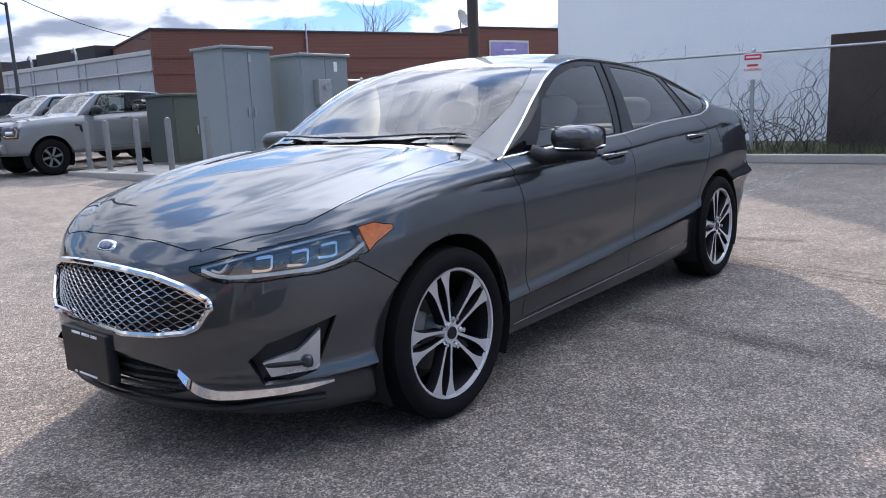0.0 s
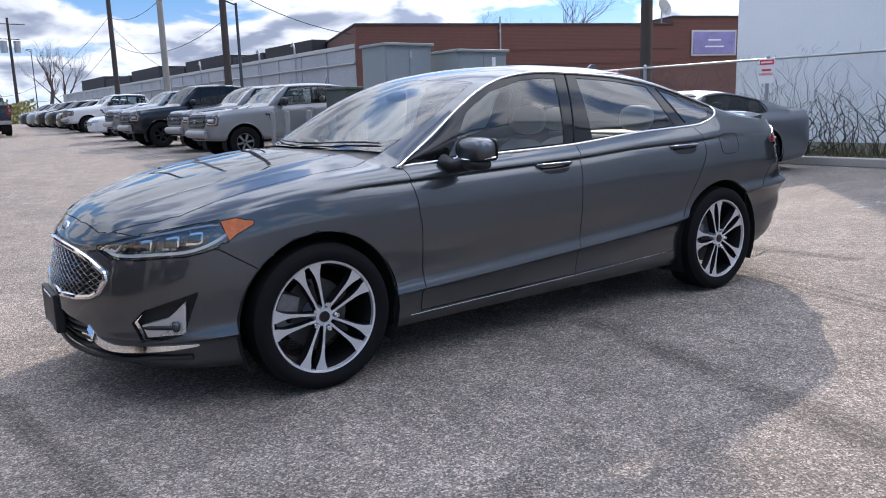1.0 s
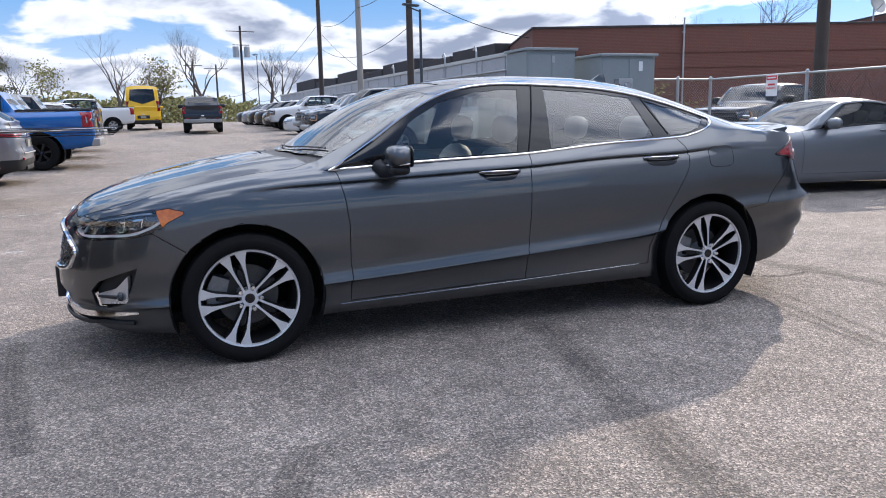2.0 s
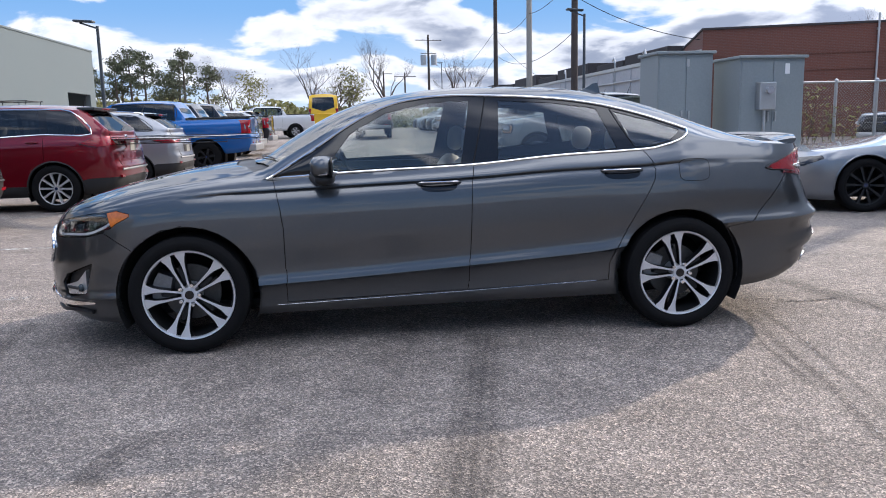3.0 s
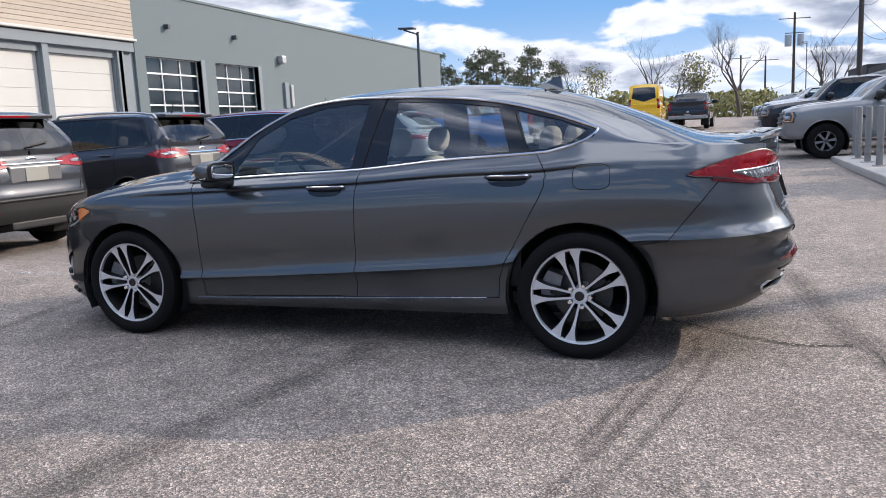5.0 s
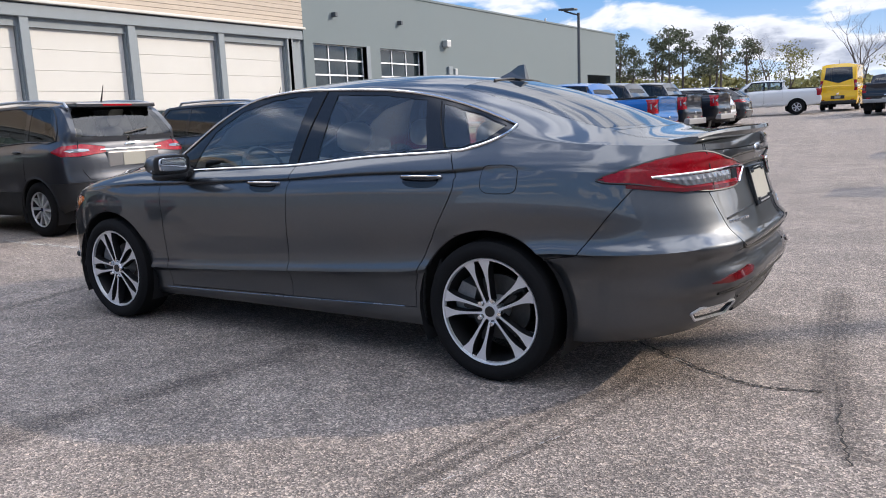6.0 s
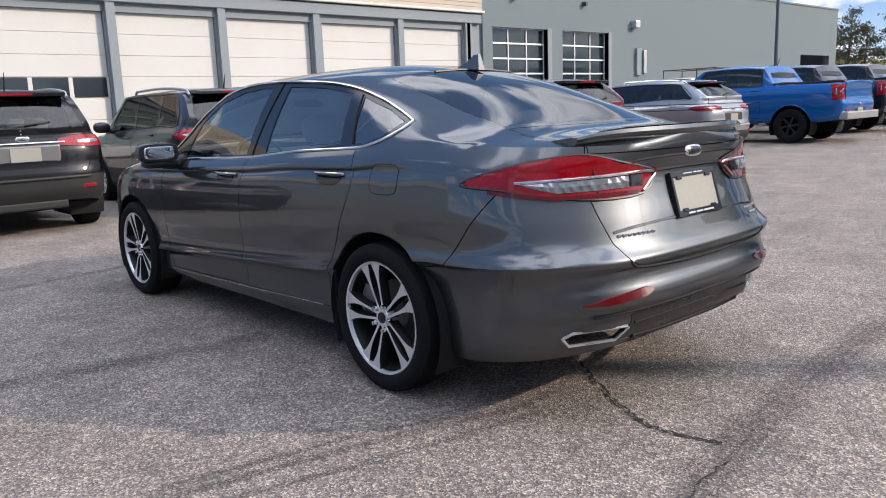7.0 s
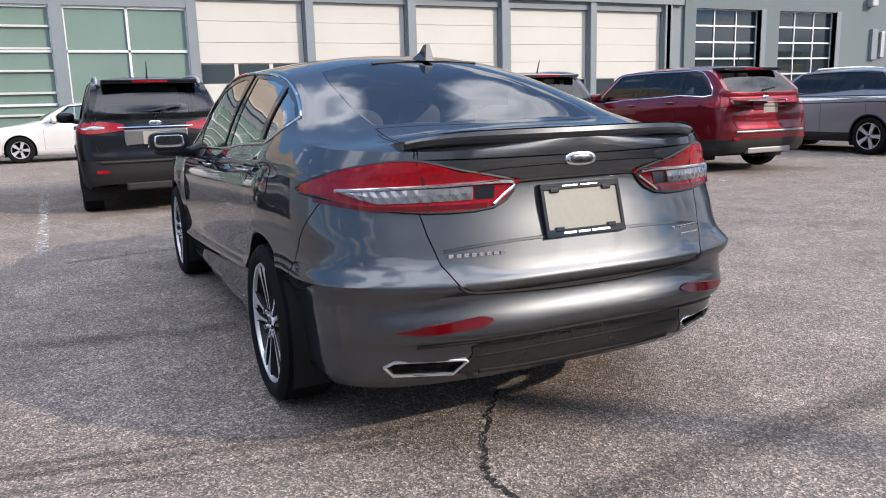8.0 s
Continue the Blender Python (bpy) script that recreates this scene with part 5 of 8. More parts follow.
def wheel_well(x, z, r, y0=0.90, y1=0.52):
    """A dark half drum above a wheel with its back wall, for the left side."""
    bm = bmesh.new()
    n = 20
    a = [bm.verts.new((x + r * math.cos(t), -y0, z + r * math.sin(t))) for t in (math.pi * 1.15 - math.pi * 1.3 * k / n for k in range(n + 1))]
    b = [bm.verts.new((v.co.x, -y1, v.co.z)) for v in a]
    for k in range(n):
        bm.faces.new((a[k], a[k + 1], b[k + 1], b[k]))
    bm.faces.new(b)
    return bm


def on_side(skin, pts, lift, n=6):
    """Points a little proud of the left side, smoothly through (x, z)."""
    out = []
    for p in smooth_line([(x, 0, z) for x, z in pts], n):
        q, nn = skin.side(p.x, p.z)
        out.append(q + nn * lift)
    return out


def both(name, bm, material, left, right=None, label="", smooth=True):
    """A part on the left and its mirror image on the right."""
    other = mirrored(bm, False)
    return part(name, bm, material, left, label, smooth), part(name, other, material, right or left, label, smooth)


def blob(size, m=None, n=2, square=0.75):
    """A rounded block: a sphere drawn towards a box."""
    bm = bmesh.new()
    bmesh.ops.create_uvsphere(bm, u_segments=16, v_segments=10, radius=1.0)
    for v in bm.verts:
        c = Vector([math.copysign(abs(k) ** square, k) for k in v.co])
        v.co = Vector((c.x * size[0] / 2, c.y * size[1] / 2, c.z * size[2] / 2))
    if m is not None:
        bmesh.ops.transform(bm, matrix=m, verts=bm.verts)
    return bm


def seat(car, x, y, z=0.32, back=0.62, bench=None):
    w = bench or 0.5
    part("seat", blob((0.5, w, 0.2), pose(x, y, z + 0.1)), M_SEAT, car, smooth=True)
    part("seat_back", blob((0.2, w, back), pose(x + 0.27, y, z + 0.1 + back / 2, 0, 14, 0)), M_SEAT, car, smooth=True)
    for dy in ((0,) if not bench else (-0.38, 0.38)):
        part("headrest", blob((0.11, 0.27, 0.17), pose(x + 0.37, y + dy, z + back + 0.20, 0, 8, 0)), M_SEAT, car, smooth=True)


M_PAINT = paint("dark_grey_metallic_paint", (0.079, 0.085, 0.093), metal=0.95, rough=0.40)

M_PAINT.node_tree.nodes["Principled BSDF"].inputs["Coat IOR"].default_value = 1.6
M_PAINT.node_tree.nodes["Principled BSDF"].inputs["Specular Tint"].default_value = (0.25, 0.26, 0.28, 1)


def saloon():
    car = thing("saloon_car", "dark grey metallic four-door saloon parked on the asphalt", "car")
    c = saloon_curves()
    P = M_PAINT
    low_side = lambda p: p.y < -0.45 and p.z < 1.45 and -1.95 < p.x < 2.0
    nose = lambda p: p.x < -1.6 and p.z < 0.9
    tail = lambda p: p.x > 1.85 and p.z < 1.12
    anyw = lambda p: True
    up = lambda p: p.z > 0.74
    cabin = lambda p: p.z > 0.94 and p.y < -0.55 and -1.1 < p.x < 1.7
    dlo = [(-0.975, 0.958), (-0.747, 1.09), (-0.494, 1.253), (-0.247, 1.362), (0.026, 1.404), (0.327, 1.402), (0.692, 1.381), (0.969, 1.343), (1.208, 1.285), (1.394, 1.224),
           (1.508, 1.182), (1.426, 1.117), (1.32, 1.087), (1.193, 1.069), (0.689, 1.047), (0.186, 1.006), (-0.299, 0.992), (-0.641, 0.979)]
    head = [(-1.788, 0.700), (-1.622, 0.655), (-1.325, 0.664), (-1.21, 0.668), (-1.105, 0.683), (-0.998, 0.708), (-0.907, 0.746), (-0.866, 0.780), (-0.913, 0.807), (-1.095, 0.801),
            (-1.407, 0.766), (-1.617, 0.732)]
    grille = [(-0.3, 0.693), (0.0, 0.692), (0.16, 0.688), (0.327, 0.672), (0.44, 0.642), (0.528, 0.598), (0.535, 0.575), (0.50, 0.515), (0.46, 0.495), (0.358, 0.481), (0.2, 0.474), (-0.3, 0.471)]
    lamp = [(1.075, 0.944), (1.285, 0.999), (1.55, 1.036), (1.735, 1.042), (1.91, 1.012), (2.06, 0.984), (2.128, 0.957), (2.05, 0.886), (1.787, 0.878), (1.50, 0.90), (1.284, 0.925)]
    lamp, head = round_off(lamp), round_off(head)
    # the amber corner: what lies outside a slanting line across the lamp
    over = lambda p: (p[0] + 1.005) - 0.60 * (0.80 - p[1])
    amber = []
    for a, b in zip(head, head[1:] + head[:1]):
        if over(a) > 0:
            amber.append(a)
        if over(a) * over(b) < 0:
            t = over(a) / (over(a) - over(b))
            amber.append((a[0] + (b[0] - a[0]) * t, a[1] + (b[1] - a[1]) * t))
    regions = [
        {"name": "front_glass", "proj": "side", "poly": [(-0.66, 0.994), (-0.50, 1.205), (-0.30, 1.312), (-0.10, 1.358), (0.05, 1.374), (0.20, 1.376), (0.129, 1.020)], "where": cabin,
         "mat": M_GLASS, "mode": "pair", "parent": "front_door", "part": "window", "clear": True, "gap": 0.0, "fold": 0.0, "push": -0.006},
        {"name": "rear_glass", "proj": "side", "poly": [(0.378, 1.376), (0.69, 1.357), (0.968, 1.32), (1.054, 1.084), (0.69, 1.055), (0.343, 1.034)], "where": cabin,
         "mat": M_GLASS, "mode": "pair", "parent": "rear_door", "part": "window", "clear": True, "gap": 0.0, "fold": 0.0, "push": -0.006},
        {"name": "quarter_glass", "proj": "side", "poly": [(1.075, 1.298), (1.268, 1.247), (1.46, 1.184), (1.38, 1.124), (1.271, 1.096), (1.158, 1.088)], "where": cabin,
         "mat": M_GLASS, "mode": "pair", "part": "quarter_window", "clear": True, "gap": 0.0, "fold": 0.0, "push": -0.006},
        {"name": "pillar_trim", "proj": "side", "poly": dlo, "where": cabin, "mat": M_GLOSSBLACK, "mode": "pair", "gap": 0.0, "fold": 0.0, "push": -0.003},
        {"name": "windscreen", "proj": "top", "poly": [(-1.125, -0.3), (-1.125, 0.0), (-1.08, 0.4), (-0.97, 0.67), (-0.68, 0.668), (-0.5, 0.635), (-0.335, 0.575), (-0.40, 0.35), (-0.445, 0.0), (-0.445, -0.3)], "where": up,
         "mat": M_SCREEN, "mode": "mid", "clear": True, "gap": 0.0, "fold": 0.0},
        {"name": "rear_window", "proj": "top", "poly": [(1.13, -0.3), (1.13, 0.0), (1.115, 0.3), (1.085, 0.49), (1.3, 0.525), (1.6, 0.545), (1.86, 0.54), (1.92, 0.3), (1.94, 0.0), (1.94, -0.3)], "where": up,
         "mat": M_GLASSDARK, "mode": "mid", "clear": True, "gap": 0.0, "fold": 0.0},
        {"name": "cowl", "proj": "top", "poly": [(-1.235, -0.3), (-1.235, 0.0), (-1.19, 0.4), (-1.06, 0.68), (-0.97, 0.67), (-1.08, 0.4), (-1.125, 0.0), (-1.125, -0.3)], "where": up,
         "mat": M_BLACK, "mode": "mid", "push": -0.01},
        {"name": "amber_lens", "proj": "nose", "poly": amber, "where": nose, "mat": M_AMBER,
         "mode": "pair", "gap": 0.001, "fold": 0.02, "push": 0.001},
        {"name": "headlight", "proj": "nose", "poly": head, "where": nose, "mat": M_LENS, "mode": "pair", "clear": True, "gap": 0.002, "fold": 0.0},
        {"name": "grille_hole", "proj": "end", "poly": grille, "where": nose, "mode": "hole"},
        {"name": "intake_hole", "proj": "end", "poly": [(-0.3, 0.405), (0.0, 0.402), (0.173, 0.395), (0.43, 0.352), (0.452, 0.295), (0.344, 0.262), (0.0, 0.243), (-0.3, 0.243)], "where": nose, "mode": "hole"},
        {"name": "fog_hole", "proj": "nose", "poly": [(-1.547, 0.392), (-1.462, 0.444), (-1.135, 0.522), (-1.243, 0.340), (-1.481, 0.308)], "where": nose, "mode": "hole"},
        {"name": "tail_lamp", "proj": "tail", "poly": lamp, "where": tail, "mat": M_RED, "mode": "pair", "gap": 0.002, "push": 0.008, "label": "red tail lamp with a clear insert"},
        {"name": "exhaust_hole", "proj": "end", "poly": [(0.700, 0.372), (0.676, 0.391), (0.465, 0.391), (0.495, 0.340), (0.672, 0.342)], "where": tail, "mode": "hole"},
        {"name": "front_door", "proj": "side", "poly": [(-0.94, 0.96), (-0.925, 0.90), (-0.905, 0.80), (-0.889, 0.644), (-0.884, 0.388), (-0.892, 0.262), (0.148, 0.286), (0.165, 0.55), (0.172, 0.721), (0.178, 0.88), (0.198, 1.012),
                                                         (-0.299, 0.998), (-0.641, 0.985)], "where": low_side, "mat": P, "mode": "pair", "label": "closed dark grey front door"},
        {"name": "rear_door", "proj": "side", "poly": [(0.148, 0.286), (0.165, 0.55), (0.172, 0.721), (0.178, 0.88), (0.198, 1.012), (0.689, 1.05), (1.199, 1.075), (1.235, 1.02), (1.262, 0.961), (1.25, 0.895), (1.22, 0.83),
                                                        (1.16, 0.73), (1.09, 0.60), (1.03, 0.50), (1.0, 0.42), (0.99, 0.308)], "where": low_side, "mat": P, "mode": "pair", "label": "closed dark grey rear door"},
        {"name": "bonnet", "proj": "top", "poly": [(-2.252, -0.3), (-2.252, 0.0), (-2.249, 0.1), (-2.238, 0.3), (-2.228, 0.40), (-2.214, 0.46), (-2.160, 0.545), (-2.062, 0.655), (-1.975, 0.722), (-1.88, 0.748), (-1.7, 0.755), (-1.5, 0.752), (-1.15, 0.735), (-1.06, 0.68), (-1.19, 0.4), (-1.235, 0.0), (-1.235, -0.3)],
         "where": lambda p: p.z > 0.69, "mat": P, "mode": "mid", "label": "sculpted dark grey bonnet"},
        {"name": "boot_lid_top", "proj": "top", "poly": [(1.975, -0.3), (1.975, 0.0), (1.955, 0.3), (1.9, 0.55), (2.3, 0.565), (2.42, 0.58), (2.6, 0.55), (2.6, -0.3)], "where": lambda p: p.x > 1.8 and p.z > 1.045,
         "mat": P, "mode": "mid", "part": "boot_lid"},
        {"name": "boot_lid", "proj": "end", "poly": [(-0.3, 1.2), (0.572, 1.2), (0.572, 1.08), (0.585, 1.0), (0.575, 0.85), (0.54, 0.72), (0.50, 0.655), (0.44, 0.626), (0.0, 0.608), (-0.3, 0.608)], "where": tail,
         "mat": P, "mode": "mid", "part": "boot_panel"},
        {"name": "front_bumper", "proj": "side", "poly": [(-2.6, 0.0), (-2.6, 0.79), (-2.3, 0.79), (-1.86, 0.69), (-1.70, 0.585), (-1.70, 0.0)], "where": nose, "mat": P, "mode": "mid"},
        # body-coloured valance with its shade put in as near-black
        {"name": "lower_valance", "proj": "end", "poly": [(-0.3, 0.452), (0.3, 0.450), (0.41, 0.446), (0.44, 0.43), (0.452, 0.39), (0.47, 0.335), (-0.3, 0.325)], "where": tail, "mat": M_VALANCESHADE, "mode": "mid"},
        {"name": "rear_bumper", "proj": "side", "poly": [(1.70, 0.0), (1.70, 0.598), (1.86, 0.625), (2.10, 0.92), (2.6, 0.92), (2.6, 0.0)], "where": lambda p: p.x > 1.66 and p.z < 1.12, "mat": P, "mode": "mid"},
    ]
    detail = {"cols": (18, 60, 20), "rows_f": [0.0, 0.035, 0.07, 0.105, 0.13, 0.145, 0.16, 0.175, 0.21, 0.245, 0.28, 0.305, 0.322, 0.338, 0.35, 0.362, 0.378, 0.394, 0.412, 0.432] + [0.35 + 0.5 * k / 10 for k in range(2, 9)] + [0.775, 0.80, 0.815, 0.828, 0.842, 0.85, 0.858, 0.866, 0.875, 0.883, 0.90, 0.92, 0.96, 1.0], "rows_g": 7, "rows_r": 14}
    skin, made, halves = build_body(car, c, regions, detail, P, ((-1.425, 0.333, 0.385), (1.425, 0.333, 0.385)))
    for glass, door in (("front_glass", "front_door"), ("rear_glass", "rear_door")):
        for g, d in zip(made[glass], made[door]):
            g.parent = d
    fd, rd = made["front_door"], made["rear_door"]
    # fuel flap: a rounded square with a dark shut line round it
    flap = bmesh.new()
    rim_ = []
    rings = []
    for s_ in (0.0, 0.4, 0.75, 1.0):
        ring = []
        for j in range(32):
            t = 2 * math.pi * j / 32
            q, nn = skin.side(1.494 + 0.092 * s_ * math.copysign(abs(math.cos(t)) ** 0.5, math.cos(t)), 0.948 + 0.063 * s_ * math.copysign(abs(math.sin(t)) ** 0.5, math.sin(t)))
            ring.append(flap.verts.new(q + nn * 0.0012))
            if s_ == 1.0:
                rim_.append(q + nn * 0.0002)
        rings.append(ring)
    for r1_, r2_ in zip(rings[1:], rings[2:]):
        for j in range(32):
            flap.faces.new((r1_[j], r1_[(j + 1) % 32], r2_[(j + 1) % 32], r2_[j]))
    flap.faces.new(rings[1])
    bmesh.ops.delete(flap, geom=rings[0], context="VERTS")
    bmesh.ops.recalc_face_normals(flap, faces=flap.faces)
    fl = part("fuel_flap", flap, P, car, smooth=True)
    part("flap_gap", tube(rim_ + rim_[:1], 0.0022, 5), M_DEEP, fl, smooth=True)
    # chrome round the side windows and along the sill
    for pts, r in ((dlo[:11], 0.0066), ([dlo[10], (1.49, 1.15), (1.426, 1.117), (1.32, 1.087), (1.193, 1.069), (0.689, 1.047), (0.186, 1.006), (-0.299, 0.992), (-0.641, 0.979), (-0.97, 0.960)], 0.0066)):
        both("window_chrome", tube(on_side(skin, pts, 0.002), r, 6), M_CHROME, car)
    both("sill_chrome", tube(on_side(skin, [(-0.95, 0.247), (0.0, 0.274), (0.92, 0.306)], -0.001), 0.0022, 5), M_SATIN, car)
    # pillar joint between the doors
    both("pillar_gap", tube(on_side(skin, [(0.198, 1.015), (0.235, 1.15), (0.30, 1.395)], -0.001, 8), 0.004, 5), M_DEEP, car)
    both("pillar_gap", tube(on_side(skin, [(1.054, 1.31), (1.10, 1.2), (1.16, 1.09)], -0.002, 6), 0.004, 5), M_DEEP, car)
    # handles
    for door, x0, x1, z in ((fd, -0.135, 0.112, 0.913), (rd, 0.94, 1.182, 0.953)):
        cupm = bmesh.new()
        xm, zm = (x0 + x1) / 2, z - 0.016
        rings = []
        for k in range(6):
            s_ = k / 5
            ring = []
            for j in range(24):
                t = 2 * math.pi * j / 24
                q, nn = skin.side(xm + 0.105 * s_ * math.copysign(abs(math.cos(t)) ** 0.7, math.cos(t)), zm + 0.033 * s_ * math.sin(t))
                ring.append(cupm.verts.new(q + nn * 0.0015))
            rings.append(ring)
        for r1_, r2_ in zip(rings[1:], rings[2:]):
            for j in range(24):
                cupm.faces.new((r1_[j], r1_[(j + 1) % 24], r2_[(j + 1) % 24], r2_[j]))
        cupm.faces.new(rings[1])
        bmesh.ops.delete(cupm, geom=rings[0], context="VERTS")
        bmesh.ops.recalc_face_normals(cupm, faces=cupm.faces)
        both("handle_cup", cupm, M_GLOSSBLACK, door[0], door[1])
        pts = [skin.side(x0, z)[0] + Vector((0, 0.004, 0)), skin.side(x0 + 0.03, z)[0] + Vector((0, -0.022, 0.002)), skin.side((x0 + x1) / 2, z)[0] + Vector((0, -0.03, 0.003)),
               skin.side(x1 - 0.03, z)[0] + Vector((0, -0.022, 0.003)), skin.side(x1, z)[0] + Vector((0, 0.004, 0.001))]
        bar = tube(smooth_line(pts, 5), 0.0088, 8)
        hs = both("door_handle", bar, P, door[0], door[1], "dark door handle with a chrome strip")
        strip_ = tube(smooth_line([p + Vector((0, -0.008, 0.0055)) for p in pts], 5), 0.0040, 6)
        both("handle_chrome", strip_, M_CHROME, hs[0], hs[1])
    # door mirrors
    for sgn, door in ((1, fd[0]), (-1, fd[1])):
        cap = blob((0.140, 0.248, 0.122), pose(-0.648, -1.0, 1.030, 0, 0, -6), square=0.72)
        for v in cap.verts:
            if v.co.x > -0.60:
                v.co.x = -0.60 + (v.co.x + 0.60) * 0.2
        shell = blob((0.105, 0.215, 0.062), pose(-0.645, -0.985, 0.964, 0, 0, -6), square=0.7)
        arm = tube([(-0.70, -0.80, 0.965), (-0.68, -0.87, 0.95), (-0.655, -0.95, 0.965)], [0.045, 0.034, 0.04], 10)
        bezel = blob((0.012, 0.236, 0.108), pose(-0.594, -1.0, 1.03, 0, 0, -6), square=0.45)
        glass = blob((0.006, 0.178, 0.078), pose(-0.588, -1.0, 1.03, 0, 0, -6), square=0.4)
        strip = tube(smooth_line([(-0.700, -0.92, 0.990), (-0.710, -1.01, 0.988), (-0.685, -1.09, 0.992), (-0.625, -1.122, 0.998)], 5), 0.0045, 6)
        for name, bm, mt in (("mirror_cap", cap, P), ("mirror_base", shell, M_BLACK), ("mirror_arm", arm, M_BLACK), ("mirror_bezel", bezel, M_BLACK), ("mirror_glass", glass, M_MIRROR), ("mirror_indicator", strip, M_CHROME)):
            if sgn < 0:
                b2 = mirrored(bm, False)
                bm.free()
                bm = b2
            part(name, bm, mt, door, smooth=True)
    # headlights: dark bowl, bright frame and projectors behind the lens
    for sgn in (1, -1):
        bowl = halves["headlight"].copy()
        pushed(bowl, -0.045)
        items = [("lamp_bowl", bowl, M_BOWL)]
        def inner(u, z, d):
            q, nn = skin.nose(u, z)
            return q - nn * d

        def strip(pts, wide, d):
            # a bright band that follows the lens, set back by d
            out = bmesh.new()
            line = smooth_line([(u, z, 0) for u, z in pts], 5)
            last = None
            for i, p in enumerate(line):
                k = (line[min(i + 1, len(line) - 1)] - line[max(i - 1, 0)]).normalized()
                side = Vector((-k.y, k.x, 0)) * wide / 2
                pair = [out.verts.new(inner(q.x, q.y, e)) for q, e in ((p + side, d), (p - side, d), (p - side, d + 0.012), (p + side, d + 0.012))]
                if last:
                    for j in range(4):
                        out.faces.new((last[j], last[(j + 1) % 4], pair[(j + 1) % 4], pair[j]))
                else:
                    out.faces.new(pair)
                last = pair
            out.faces.new(list(reversed(last)))
            bmesh.ops.recalc_face_normals(out, faces=out.faces)
            return out
        items.append(("light_guide", strip([(-1.745, 0.697), (-1.62, 0.673), (-1.33, 0.681), (-1.20, 0.686), (-1.10, 0.702), (-1.02, 0.728), (-0.975, 0.75)], 0.013, 0.010), M_DRL))
        items.append(("light_guide", strip([(-1.745, 0.703), (-1.6, 0.727), (-1.41, 0.756), (-1.12, 0.788), (-1.04, 0.792)], 0.007, 0.010), M_CLEAR))
        items.append(("light_guide", strip([(-1.70, 0.697), (-1.66, 0.690), (-1.64, 0.700), (-1.62, 0.716)], 0.008, 0.014), M_DRL))
        for u, z, s in ((-1.46, 0.710, 0.064), (-1.29, 0.722, 0.066), (-1.15, 0.738, 0.062)):
            q, nn = skin.nose(u, z)
            rot = nn.to_track_quat("Z", "Y").to_matrix().to_4x4()
            items.append(("projector_frame", strip([(u - s * 0.75, z - s * 0.30), (u + s * 0.55, z - s * 0.26), (u + s * 0.72, z + s * 0.18), (u + s * 0.66, z + s * 0.42), (u - s * 0.4, z + s * 0.34)], 0.010, 0.022), M_CHROME))
            items.append(("projector", blob((s * 0.95, s * 0.62, 0.03), Matrix.Translation(q - nn * 0.036) @ rot, square=0.45), M_DARKGLASS))
        lens = made["headlight"][0 if sgn > 0 else 1]
        for name, bm, mt in items:
            if sgn < 0:
                b2 = mirrored(bm, False)
                bm.free()
                bm = b2
            part(name, bm, mt, lens, smooth=True)
    # grille: chrome frame, woven bars and a dark back
    outline = [(y, z) for y, z in grille if y >= 0]
    ring = [skin.front(y, z)[0] for y, z in outline]
    ring = [Vector((p.x - 0.004, p.y, p.z)) for p in ring]
    loop = ring + [Vector((p.x, -p.y, p.z)) for p in reversed(ring[1:-1])]
    loop = [Vector(p) for p in loop] + [loop[0]]
    frame_pts = []
    for a, b in zip(loop, loop[1:]):
        frame_pts += [a.lerp(b, k / 3) for k in range(3)]
    frame_pts.append(loop[0])
    g = thing_part("grille", car, "chrome-framed front grille with woven bars")
    part("grille_frame", tube(frame_pts, 0.0125, 8), M_CHROME, g, smooth=True)
    bars = bmesh.new()
    full = [(y, z) for y, z in outline] + [(-y, z) for y, z in reversed(outline)]
    rows = 16
    for r in range(rows):
        z = 0.483 + 0.203 * r / (rows - 1)
        pts = []
        for k in range(-88, 89):
            y = k * 0.0062
            zz = z + 0.0046 * math.sin(y / 0.052 * 2 * math.pi + math.pi * (r % 2))
            if inside((y, zz), full):
                p = skin.front(y, zz)[0]
                pts.append(Vector((p.x + 0.014, y, zz)))
            else:
                if len(pts) > 2:
                    add_tube(bars, pts, 0.0029, 4)
                pts = []
        if len(pts) > 2:
            add_tube(bars, pts, 0.0029, 4)
    tagged(part("grille_weave", bars, M_SATIN, g, smooth=True), kind="stuff")
    bk = halves["grille_hole"].copy()
    pushed(bk, -0.05)
    part("grille_back", mirrored(bk, True), M_DEEP, g, smooth=True)
    # lower intake and fog lamp pockets
    bk = halves["intake_hole"].copy()
    pushed(bk, -0.05)
    it = part("intake_back", mirrored(bk, True), M_DEEP, car, smooth=True)
    for k in range(4):
        z = 0.275 + 0.033 * k
        w = 0.40
        part("intake_bar", tube([Vector((skin.front(y, z)[0].x + 0.03, y, z)) for y in (-w, -0.2, 0, 0.2, w)], 0.006, 6), M_BLACK, it, smooth=True)
    lip = [skin.front(y, 0.235)[0] for y in (0.0, 0.2, 0.4, 0.55)] + [skin.nose(u, 0.25)[0] for u in (-1.45, -1.2)]
    lip = [Vector((p.x - 0.01, p.y, p.z - 0.012)) for p in lip]
    lip = [Vector((p.x, -p.y, p.z)) for p in reversed(lip[1:])] + lip
    part("front_lip", tube(smooth_line(lip, 4), 0.011, 8), M_BLACK, car, smooth=True)
